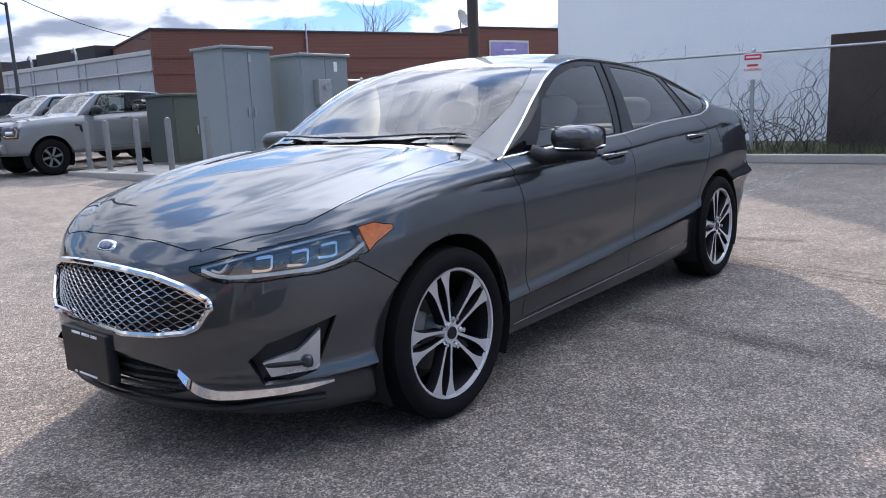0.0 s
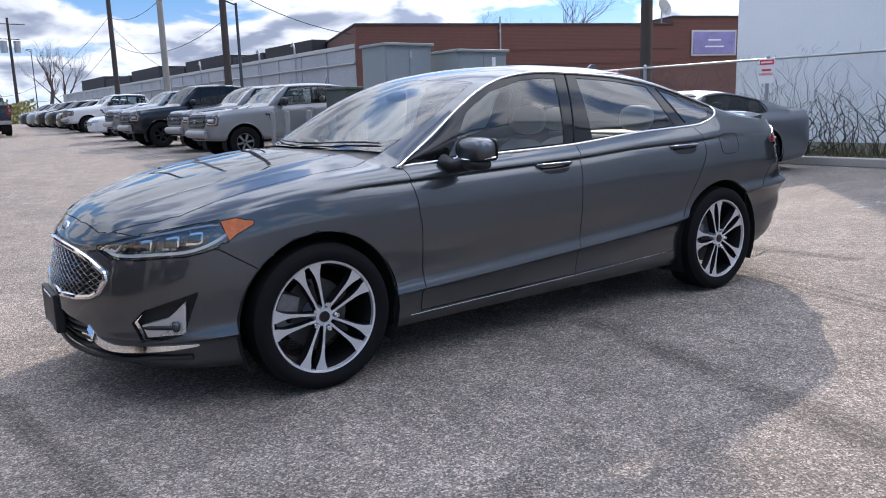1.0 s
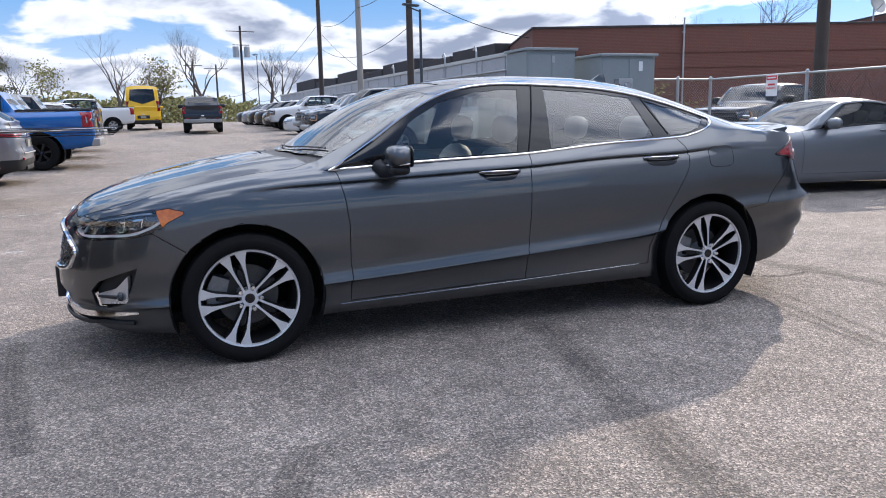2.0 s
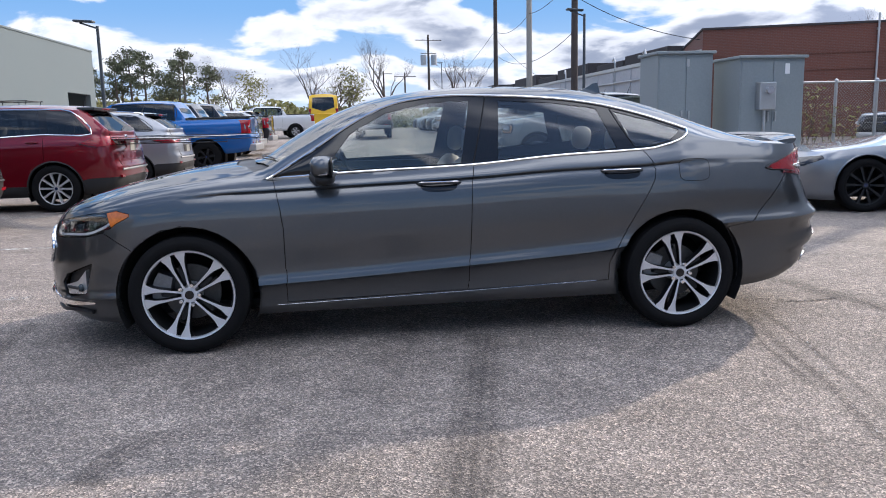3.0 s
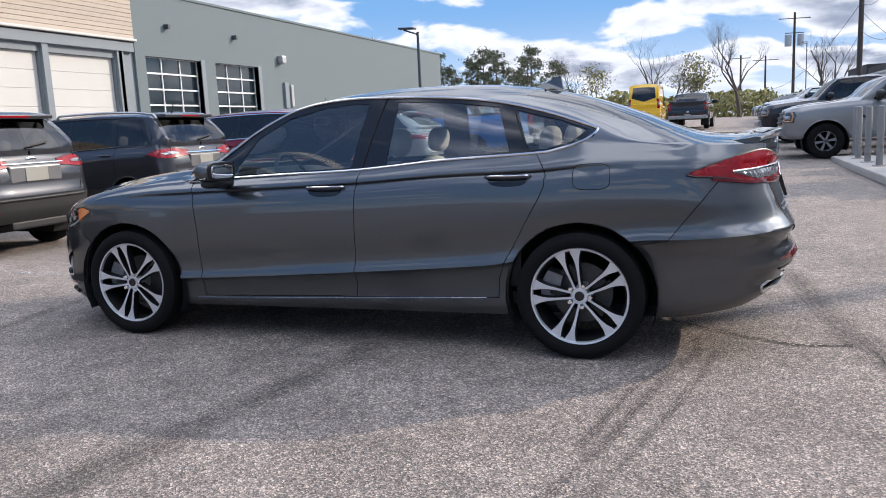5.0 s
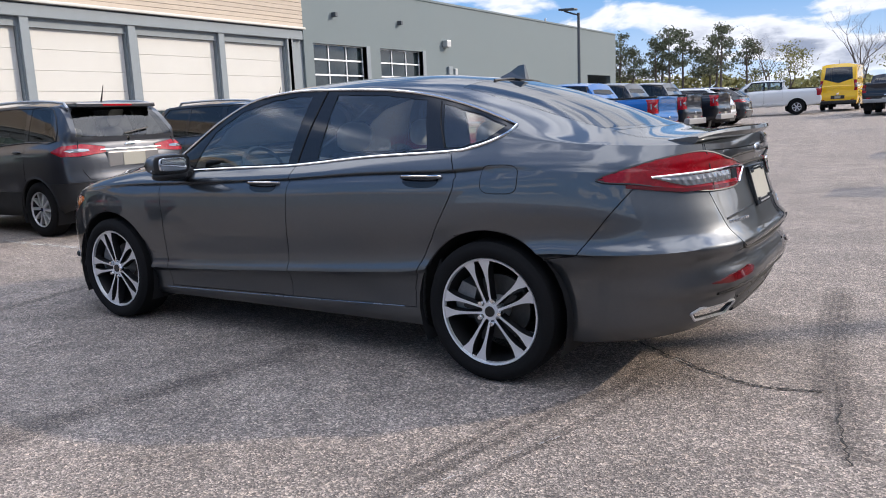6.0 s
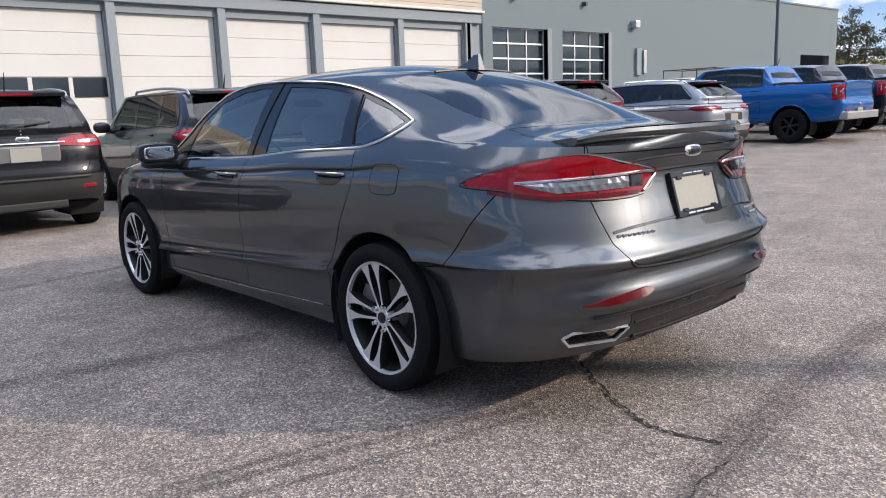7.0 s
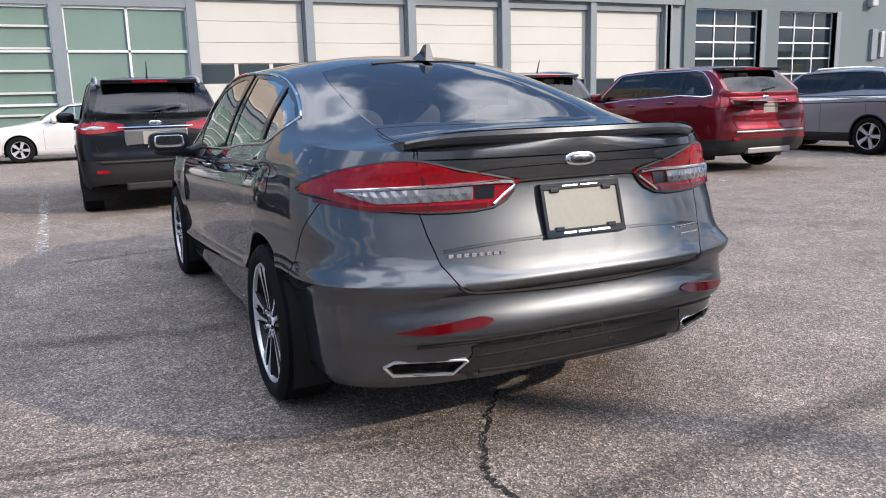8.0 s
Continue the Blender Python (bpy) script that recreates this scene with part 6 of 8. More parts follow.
    for sgn in (1, -1):
        hole = halves["fog_hole"].copy()
        pushed(hole, -0.035)
        q, nn = skin.nose(-1.33, 0.39)
        rot = nn.to_track_quat("Z", "Y").to_matrix().to_4x4()
        blade = bmesh.new()
        pl = [skin.nose(u, z) for u, z in ((-1.485, 0.384), (-1.32, 0.414), (-1.275, 0.44), (-1.21, 0.482), (-1.225, 0.345), (-1.45, 0.335))]
        outer = [blade.verts.new(p - n_ * 0.002) for p, n_ in pl]
        inner = [blade.verts.new(p - n_ * 0.03) for p, n_ in pl]
        blade.faces.new(outer)
        for k in range(len(outer)):
            j = (k + 1) % len(outer)
            blade.faces.new((outer[k], inner[k], inner[j], outer[j]))
        bmesh.ops.recalc_face_normals(blade, faces=blade.faces)
        lampb = blob((0.03, 0.05, 0.045), Matrix.Translation(skin.nose(-1.28, 0.378)[0] + Vector((-0.002, 0, 0))))
        slot = blob((0.16, 0.02, 0.018), Matrix.Translation(skin.nose(-1.37, 0.374)[0]) @ pose(0, 0, 0, 0, 0, -42))
        for name, bm, mt in (("fog_pocket", hole, M_BLACK), ("fog_blade", blade, M_SATINLIGHT), ("fog_lamp", lampb, M_DARKGLASS), ("fog_slot", slot, M_BLACK)):
            if sgn < 0:
                b2 = mirrored(bm, False)
                bm.free()
                bm = b2
            part(name, bm, mt, car, smooth=name != "fog_blade")
    # chrome blade that sweeps along under the fog lamps
    blade = bmesh.new()
    rows_ = []
    for p in smooth_line([(-1.885, 0.352, 0.020), (-1.845, 0.322, 0.026), (-1.79, 0.290, 0.030), (-1.70, 0.272, 0.026), (-1.50, 0.276, 0.022), (-1.30, 0.285, 0.017), (-1.165, 0.294, 0.006)], 6):
        q = [skin.nose(p.x, p.y + off * p.z) for off in (0.75, -0.25, -0.6)]
        rows_.append([blade.verts.new(a_ + n_ * lift_) for (a_, n_), lift_ in zip((q[0], q[0], q[1], q[2], q[2]), (-0.004, 0.003, 0.004 + 0.5 * p.z, 0.003, -0.004))])
    for r1_, r2_ in zip(rows_, rows_[1:]):
        for j in range(4):
            blade.faces.new((r1_[j], r2_[j], r2_[j + 1], r1_[j + 1]))
    bmesh.ops.recalc_face_normals(blade, faces=blade.faces)
    both("chrome_blade", blade, M_CHROME, car)
    # front plate holder, a little off the middle, with unreadable lines
    h = part("plate_holder", box((-2.394, -0.115, 0.272), (-2.35, 0.215, 0.452), 0.008), M_BLACK, car)
    for y0, y1, z0, z1 in ((-0.055, -0.015, 0.4335, 0.4425), (-0.003, 0.052, 0.4335, 0.4425), (0.066, 0.125, 0.4335, 0.4425), (-0.025, 0.105, 0.2815, 0.2885), (0.125, 0.138, 0.281, 0.289)):
        part("lettering_bar", box((-2.3965, y0, z0), (-2.394, y1, z1)), M_SIGNWHITE, h)
    # oval badges
    for name, x, y, z, sx, tilt in (("front_badge", skin.front(0.0, 0.748)[0].x, 0.0, 0.748, -1, 35), ("rear_badge", skin.rear(0.0, 1.027)[0].x, 0.0, 1.027, 1, 8)):
        b = part(name, blob((0.014, 0.125, 0.05), pose(x + sx * 0.001, y, z, 0, sx * -tilt, 0)), M_CHROME, car, smooth=True)
        part("badge_field", blob((0.018, 0.108, 0.038), pose(x + sx * 0.001, y, z, 0, sx * -tilt, 0)), M_BLUEBADGE if sx < 0 else M_BOWL, b, smooth=True)
    # tail lamps: clear insert and chrome blade
    for sgn in (1, -1):
        ins = bmesh.new()
        n = 24
        rows_ = []
        for k in range(n + 1):
            t = k / n
            u = 1.38 + 0.58 * t
            top, low_ = 0.946 + 0.009 * t, 0.946 - 0.040 * min(1, t * 3.0) ** 0.8 + 0.006 * t
            low_ = min(low_, top - 0.003)
            q = [skin.tail(u, z) for z in (top, (top + low_) / 2, low_)]
            lift_ = 0.009 + 0.002 * (k % 2)
            rows_.append([ins.verts.new(p + nn * (0.005 + (lift_ if j == 1 else 0.0075))) for j, (p, nn) in enumerate(q)] + [ins.verts.new(q[2][0]), ins.verts.new(q[0][0])])
        for r1_, r2_ in zip(rows_, rows_[1:]):
            for j in range(5):
                i = (j + 1) % 5
                ins.faces.new((r1_[j], r2_[j], r2_[i], r1_[i]))
        ins.faces.new(rows_[0])
        ins.faces.new(list(reversed(rows_[-1])))
        bmesh.ops.recalc_face_normals(ins, faces=ins.faces)
        blade = tube(smooth_line([skin.tail(u, z)[0] + skin.tail(u, z)[1] * 0.013 for u, z in ((1.36, 0.948), (1.5, 0.953), (1.65, 0.957), (1.85, 0.962), (2.05, 0.966), (2.122, 0.957), (2.085, 0.925), (2.045, 0.893))], 4), 0.0058, 6)
        smoke = bmesh.new()
        low_band = bmesh.new()
        for bm_, u0, u1, za, zb in ((smoke, 1.97, 2.045, 0.913, 0.955), (low_band, 1.22, 2.02, 0.884, 0.899)):
            grid_ = []
            for k in range(13):
                u = u0 + (u1 - u0) * k / 12
                dip = 0.026 * max(0.0, (1.55 - u) / 0.33) if bm_ is low_band else 0.0
                grid_.append([bm_.verts.new(skin.tail(u, z)[0] + skin.tail(u, z)[1] * e) for z, e in ((za + dip, 0.002), (za + dip, 0.0105), (zb + dip, 0.0105), (zb + dip, 0.002))])
            for g1, g2 in zip(grid_, grid_[1:]):
                for j in range(3):
                    bm_.faces.new((g1[j], g2[j], g2[j + 1], g1[j + 1]))
            bmesh.ops.recalc_face_normals(bm_, faces=bm_.faces)
        joint = tube([skin.tail(u, z)[0] + skin.tail(u, z)[1] * 0.008 for u, z in ((1.735, 1.04), (1.765, 0.98), (1.785, 0.93), (1.787, 0.88))], 0.003, 5)
        tl = made["tail_lamp"][0 if sgn > 0 else 1]
        rim_ = tube([skin.tail(u, z)[0] + skin.tail(u, z)[1] * 0.004 for u, z in lamp + lamp[:1]], 0.0058, 5)
        for name, bm, mt in (("clear_insert", ins, M_INSERT), ("chrome_blade", blade, M_CHROME), ("lamp_joint", joint, M_DEEP), ("lamp_seal", rim_, M_BLACK), ("smoked_cell", smoke, M_GLOSSBLACK), ("lower_lens", low_band, M_REDDEEP)):
            if sgn < 0:
                b2 = mirrored(bm, False)
                bm.free()
                bm = b2
            part(name, bm, mt, tl, smooth=name != "clear_insert")
    # boot: spoiler lip, plate recess lines as painted shade, plate with frame, lettering bars
    sp = bmesh.new()
    last = None
    for k in range(25):
        y = -0.60 + 1.2 * k / 24
        e = 1 - (abs(y) / 0.60) ** 4
        xr_ = 2.415 - 0.13 * (abs(y) / 0.6) ** 2.4
        prof = [(xr_ - 0.22, 1.098), (xr_ - 0.13, 1.112 + 0.006 * e), (xr_ - 0.03, 1.126 + 0.008 * e), (xr_, 1.126 + 0.008 * e), (xr_ + 0.004, 1.119), (xr_ - 0.006, 1.104), (xr_ - 0.03, 1.085), (xr_ - 0.22, 1.08)]
        ringv = [sp.verts.new((x, y, z - 0.02 * (abs(y) / 0.6) ** 6)) for x, z in prof]
        if last:
            for j in range(len(prof)):
                i = (j + 1) % len(prof)
                sp.faces.new((last[j], ringv[j], ringv[i], last[i]))
        else:
            sp.faces.new(ringv)
        last = ringv
    sp.faces.new(list(reversed(last)))
    bmesh.ops.recalc_face_normals(sp, faces=sp.faces)
    part("boot_spoiler", sp, P, car, smooth=True)
    slot = bmesh.new()
    last = None
    for k in range(25):
        y = -0.50 + k / 24
        xr_ = 2.415 - 0.13 * (abs(y) / 0.6) ** 2.4
        e = 1 - (abs(y) / 0.60) ** 4
        thin = 1 - (abs(y) / 0.5) ** 3
        pair = [slot.verts.new((x, y, zz + 0.003 - 0.02 * (abs(y) / 0.6) ** 6)) for x, zz in ((xr_ - 0.03 - 0.098 * thin - 0.002, 1.112 + 0.006 * e + 0.014 * (1 - thin)), (xr_ - 0.03, 1.126 + 0.008 * e))]
        if last:
            slot.faces.new((last[0], last[1], pair[1], pair[0]))
        last = pair
    bmesh.ops.recalc_face_normals(slot, faces=slot.faces)
    part("spoiler_slot", slot, M_GLOSSBLACK, car, "gloss black inset on the spoiler", smooth=True)

    def rear_line(pts, lift=0.001, n=4):
        half = [(abs(y), z) for y, z in pts]
        line = [skin.rear(y, z)[0] + Vector((lift, 0, 0)) for y, z in half]
        line = line[::-1] + [Vector((p.x, -p.y, p.z)) for p in line[1:]]
        return smooth_line(line, n)
    # near-black tubes on the skin paint the shade of the boot's grooves
    part("boot_groove_shade", tube(rear_line([(0.0, 1.017), (0.2, 1.016), (0.345, 1.010), (0.39, 1.0)], 0.0), 0.0055, 6), M_DEEP, car, smooth=True)
    part("boot_groove_shade", tube(rear_line([(0.0, 0.967), (0.2, 0.965), (0.30, 0.958)], 0.0), 0.0075, 6), M_DEEP, car, smooth=True)
    part("boot_crease", tube(rear_line([(0.0, 0.775), (0.2, 0.776), (0.4, 0.768), (0.52, 0.755)], -0.004), 0.008, 6), P, car, smooth=True)
    part("boot_gap", tube(rear_line([(0.0, 0.606), (0.2, 0.610), (0.44, 0.624), (0.50, 0.653)], 0.001), 0.007, 6), M_DEEP, car, smooth=True)
    # shade under the bumper's steps, drawn as two near-black tubes
    part("bumper_groove_shade", tube(rear_line([(0.0, 0.468), (0.25, 0.467), (0.5, 0.462), (0.62, 0.452)], 0.001), 0.008, 6), M_DEEP, car, smooth=True)
    part("bumper_groove_shade", tube(rear_line([(0.0, 0.405), (0.25, 0.404), (0.42, 0.40)], 0.0), 0.006, 6), M_DEEP, car, smooth=True)
    part("lower_lip", tube(rear_line([(0.0, 0.332), (0.2, 0.333), (0.40, 0.338)], -0.004), 0.012, 8), M_DEEP, car, smooth=True)
    # number plate: black frame lying on the slope of the boot, blank plate inside it
    pt, pb = skin.rear(0.0, 0.945)[0], skin.rear(0.0, 0.765)[0]
    lean = math.degrees(math.atan2(pt.x - pb.x, pt.z - pb.z))
    seat_m = pose((pt.x + pb.x) / 2 + 0.002, -0.003, 0.858, 0, lean, 0)
    hw, hh = 0.163, 0.092

    def lean_box(lo, hi, r=0.002):
        bm_ = box(lo, hi, r)
        bmesh.ops.transform(bm_, matrix=seat_m, verts=bm_.verts)
        return bm_
    pf = part("plate_frame", lean_box((-0.03, -hw, -hh), (0.004, hw, hh), 0.003), M_GLOSSBLACK, car)
    for lo, hi in (((0.0, -hw, hh - 0.024), (0.011, hw, hh)), ((0.0, -hw, -hh), (0.011, hw, -hh + 0.026)), ((0.0, -hw, -hh + 0.026), (0.011, -hw + 0.014, hh - 0.024)), ((0.0, hw - 0.014, -hh + 0.026), (0.011, hw, hh - 0.024))):
        part("frame_rail", lean_box(lo, hi), M_GLOSSBLACK, pf)
    part("plate", lean_box((0.003, -hw + 0.014, -hh + 0.026), (0.007, hw - 0.014, hh - 0.024), 0.001), M_PLATE, pf)
    for ya, yb in ((-0.095, -0.045), (-0.036, 0.012), (0.02, 0.095)):
        part("lettering_bar", lean_box((0.010, ya, -hh + 0.009), (0.0125, yb, -hh + 0.016), 0.0), M_SATINLIGHT, pf)
    for ya, yb in ((-0.075, -0.01), (0.0, 0.07)):
        part("lettering_bar", lean_box((0.010, ya, hh - 0.014), (0.0125, yb, hh - 0.010), 0.0), M_SATINLIGHT, pf)
    for y in (-0.108, 0.105):
        for z in (-hh + 0.026, hh - 0.026):
            part("frame_tab", lean_box((0.006, y - 0.018, z - 0.008), (0.0135, y + 0.018, z + 0.008), 0.003), M_GLOSSBLACK, pf)
    for y0, y1, z, hgt in ((-0.515, -0.315, 0.742, 0.012), (0.385, 0.545, 0.752, 0.010), (0.43, 0.53, 0.726, 0.008)):
        n = max(3, round((y1 - y0) / 0.024))
        for k in range(n):
            ya, yb = y0 + (y1 - y0) * k / n + 0.002, y0 + (y1 - y0) * (k + 1) / n - 0.005
            xs = skin.rear((ya + yb) / 2, z)[0].x
            slope = 0.02 if ya < 0 else -0.02
            part("badge_bar", box((xs - 0.003, ya, z - hgt / 2), (xs + 0.004, yb, z + hgt / 2), 0.001), M_CHROME, car)
    # slim red reflectors set into the bumper
    lens = bmesh.new()
    rows_ = []
    for k in range(15):
        t = k / 14
        y = 0.688 - 0.300 * t
        mid, half_ = 0.506 + 0.030 * t, 0.0165 * min(1.0, 0.08 + t * 3.2, 0.25 + (1 - t) * 7)
        rows_.append([lens.verts.new(skin.rear(y, zz)[0] + Vector((off, -0.3 * off, 0))) for zz, off in ((mid - half_, 0.0), (mid - half_ * 0.9, 0.006), (mid + half_ * 0.9, 0.006), (mid + half_, 0.0))])
    for r1_, r2_ in zip(rows_, rows_[1:]):
        for j in range(3):
            lens.faces.new((r1_[j], r2_[j], r2_[j + 1], r1_[j + 1]))
    bmesh.ops.recalc_face_normals(lens, faces=lens.faces)
    both("reflector", lens, M_REDDEEP, car)
    # exhaust finishers
    eo = [(0.704, 0.372), (0.678, 0.393), (0.46, 0.393), (0.452, 0.388), (0.490, 0.338), (0.674, 0.339)]
    pts = [skin.rear(y, z)[0] + Vector((0.004, 0, 0)) for y, z in eo]
    both("exhaust_trim", tube(pts + [pts[0]], 0.0062, 6), M_SATINLIGHT, car)
    eh = halves["exhaust_hole"].copy()
    pushed(eh, -0.05)
    both("exhaust_mouth", eh, M_DEEP, car)
    # arch lips and liners, floor and wheels
    for x in (-1.425, 1.425):
        ring = [skin.side(x + 0.387 * math.cos(t), 0.333 + 0.387 * math.sin(t))[0] + Vector((0, 0.005, 0)) for t in [math.pi * (-0.06 + 1.12 * k / 40) for k in range(41)]]
        both("arch_lip", tube(ring, 0.004, 6), M_BLACK, car)
        both("arch_liner", wheel_well(x, 0.333, 0.392, 0.888), M_DEEP, car)
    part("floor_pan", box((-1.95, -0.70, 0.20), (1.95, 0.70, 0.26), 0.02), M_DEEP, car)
    wm = wheel_meshes(0.335, 0.255, 0.235, "twin", M_ALLOY, M_ALLOYDARK)
    for x, t in ((-1.425, 54), (1.425, 58)):
        put_wheel(car, wm, x, -0.795, 0.335, t)
        put_wheel(car, wm, x, 0.795, 0.335, t, True)
    # antenna fin, brake lamp, wipers
    fin = bmesh.new()
    prof = [(1.03, 1.432), (1.10, 1.462), (1.15, 1.492), (1.185, 1.496), (1.20, 1.418)]
    a = [fin.verts.new((x, -0.022 if z < 1.45 else -0.008, z)) for x, z in prof]
    b = [fin.verts.new((x, 0.022 if z < 1.45 else 0.008, z)) for x, z in prof]
    fin.faces.new(a)
    fin.faces.new(list(reversed(b)))
    for k in range(5):
        j = (k + 1) % 5
        fin.faces.new((a[k], b[k], b[j], a[j]))
    bmesh.ops.recalc_face_normals(fin, faces=fin.faces)
    part("antenna_fin", fin, P, car)
    part("brake_lamp", tube([Vector((1.145, y, skin.top(1.145, y)[0].z + 0.004)) for y in (-0.27, -0.1, 0.1, 0.27)], 0.006, 6), M_BLACK, car, smooth=True)
    for y0, y1 in ((-0.62, 0.02), (0.05, 0.62)):
        ys_ = [y0 + (y1 - y0) * k / 8 for k in range(9)]
        arm = [Vector((x, y, skin.top(x, y)[0].z + 0.012)) for x, y in ((-1.075 + 0.13 * (abs(y) / 0.62) ** 2, y) for y in ys_)]
        w = part("wiper", tube(arm, 0.0042, 6), M_BLACK, car, smooth=True)
        part("wiper_blade", tube([p + Vector((0.02, 0, -0.006)) for p in arm], 0.0035, 5), M_DEEP, w, smooth=True)
    # cabin
    for y in (-0.36, 0.36):
        seat(car, -0.12, y)
    seat(car, 0.82, 0.0, 0.36, 0.56, bench=1.2)
    part("dashboard", blob((0.55, 1.36, 0.26), pose(-0.83, 0, 0.87)), M_CABIN, car, smooth=True)
    part("steering_wheel", spin([(0.0, 0.165), (-0.014, 0.18), (0.0, 0.195), (0.014, 0.18), (0.0, 0.165)], 28), M_BLACK, car, smooth=True, m=pose(-0.50, -0.36, 0.92, 0, 0, 90) @ pose(0, 0, 0, -22, 0, 0))
    part("parcel_shelf", box((1.3, -0.62, 0.98), (1.85, 0.62, 1.02), 0.02), M_CABIN, car)
    part("cabin_floor", box((-1.0, -0.74, 0.25), (1.4, 0.74, 0.32)), M_CABIN, car)
    part("rear_view_mirror", blob((0.03, 0.22, 0.06), pose(-0.46, 0, 1.30)), M_BLACK, car, smooth=True)
    both("door_card", box((-0.8, -0.78, 0.35), (1.1, -0.74, 0.98), 0.02), M_CABIN, car, smooth=False)
    return car


def thing_part(name, parent, label=""):
    ob = new(name)
    ob.parent = parent
    if label:
        tagged(ob, label)
    return ob


# near-black stands in for the shade on the lower valance
M_VALANCESHADE = mat("valance_shade_black", (0.018, 0.018, 0.019), 0.3, vary=0.1)
M_GLOSSBLACK = mat("gloss_black_trim", (0.008, 0.008, 0.009), 0.08, vary=0.05, spec=0.6)
M_LENS = glass_material("lamp_cover", (0.95, 0.95, 0.95))
M_MIRROR = mat("mirror_glass", (0.85, 0.86, 0.88), 0.02, metal=1.0, vary=0.01, rough_vary=0.01)
M_BOWL = mat("smoked_lamp_bowl", (0.11, 0.11, 0.115), 0.22, metal=0.9, vary=0.6, scale=14)
M_DRL = mat("light_guide_white", (0.8, 0.82, 0.84), 0.25, vary=0.03, coat=1.0)
M_SATIN = mat("satin_chrome_bars", (0.33, 0.34, 0.36), 0.25, metal=1.0, vary=0.05)
M_SATINLIGHT = mat("satin_silver_plastic", (0.60, 0.61, 0.63), 0.28, metal=0.8, vary=0.04)
HERO = saloon()


# ---- the other vehicles ----
def plain_curves(p):
    """Curves for body_shell from a few sizes, nose at -x, centred along x."""
    xf, xr, W, H = -p["L"] / 2, p["L"] / 2, p["W"], p["H"]
    h0, h1, b1, dk = p["hood0"], p["hood1"], p["belt1"], p["deck"]
    xc, r0, r1, xd = p["cowl"], p["roof0"], p["roof1"], p["deck_x"]
    bow = p.get("bow", 0.12)
    gh = p.get("tumble", 0.24)
    edge = curve((xf + 0.05, h0), (xf + 0.35, h0 + 0.35 * (h1 - h0)), (xc, h1), ((xc + r1) / 2, (h1 + b1) / 2), (r1, b1), (max(xd, r1 + 0.02), min(b1, dk)), (xr + 0.01, dk - 0.02))

    def inset(f, x):
        return curve((0, 0.09), (0.10, 0.03), (0.30, 0.022), (0.36, 0.012), (0.6, 0.0), (0.84, 0.008), (0.90, 0.03), (1.0, 0.085))(f)
    return {
        "x_front": xf + 0.62, "x_rear": xr - p.get("round", 0.42), "n_front": p.get("n_front", 2.8), "n_rear": p.get("n_rear", 4.0),
        "front": curve((0, xf + 0.10), (0.12, xf + 0.02), (0.45, xf), (0.8, xf + 0.03), (1.0, xf + 0.03 + bow)),
        "rear": curve((0, xr - 0.08), (0.15, xr - 0.015), (0.42, xr), (0.5, xr - 0.03), (0.75, xr - 0.05), (1.0, xr - p.get("hatch", 0.08))),
        "width": curve((xf + 0.62, W - 0.005), (0, W - 0.015), (xr - 0.42, W - 0.01)), "inset": inset,
        "low": curve((xf, p["low"]), (xf + 0.8, p["low"] - 0.02), (xr - 0.7, p["low"]), (xr, p["low"] + p.get("tail_low", 0.08))),
        "edge": edge,
        "rail_z": curve((xc, h1), (xc + (r0 - xc) * 0.5, h1 + (H * 0.955 - h1) * 0.60), (r0, H * 0.95), ((r0 + r1) / 2, H * 0.962), (r1, H * 0.935), (xd, max(edge(xd), dk))),
        "rail_y": curve((xc, W - 0.10), (r0, W - gh), (r1, W - gh), (xd, W - 0.14)),
        "cabin": (xc, xd),
        "crown": curve((xf + 0.05, h0), (xf + 0.25, h0 + 0.06), (xc - 0.12, h1 + 0.07), (xc + (r0 - xc) * 0.45, h1 + (H - h1) * 0.66), (r0 + 0.1, H * 0.985), ((r0 + r1) / 2, H), (r1, H * 0.975),
                       (xd, dk + 0.03), (max(xd + 0.02, xr), dk + 0.01)),
        "arch": lambda x: 2.6,
    }


def spans_to_windows(c, spans, drop=0.045, lift=0.025):
    out = []
    for a, b, lean0, lean1 in spans:
        n = 4
        top = [(a + lean0 + (b + lean1 - a - lean0) * k / n) for k in range(n + 1)]
        pts = [(x, max(c["rail_z"](x) - drop, c["edge"](x) + lift + 0.02)) for x in top]
        bot = [(b + (a - b) * k / n, c["edge"](b + (a - b) * k / n) + lift) for k in range(n + 1)]
        out.append(pts + bot)
    return out


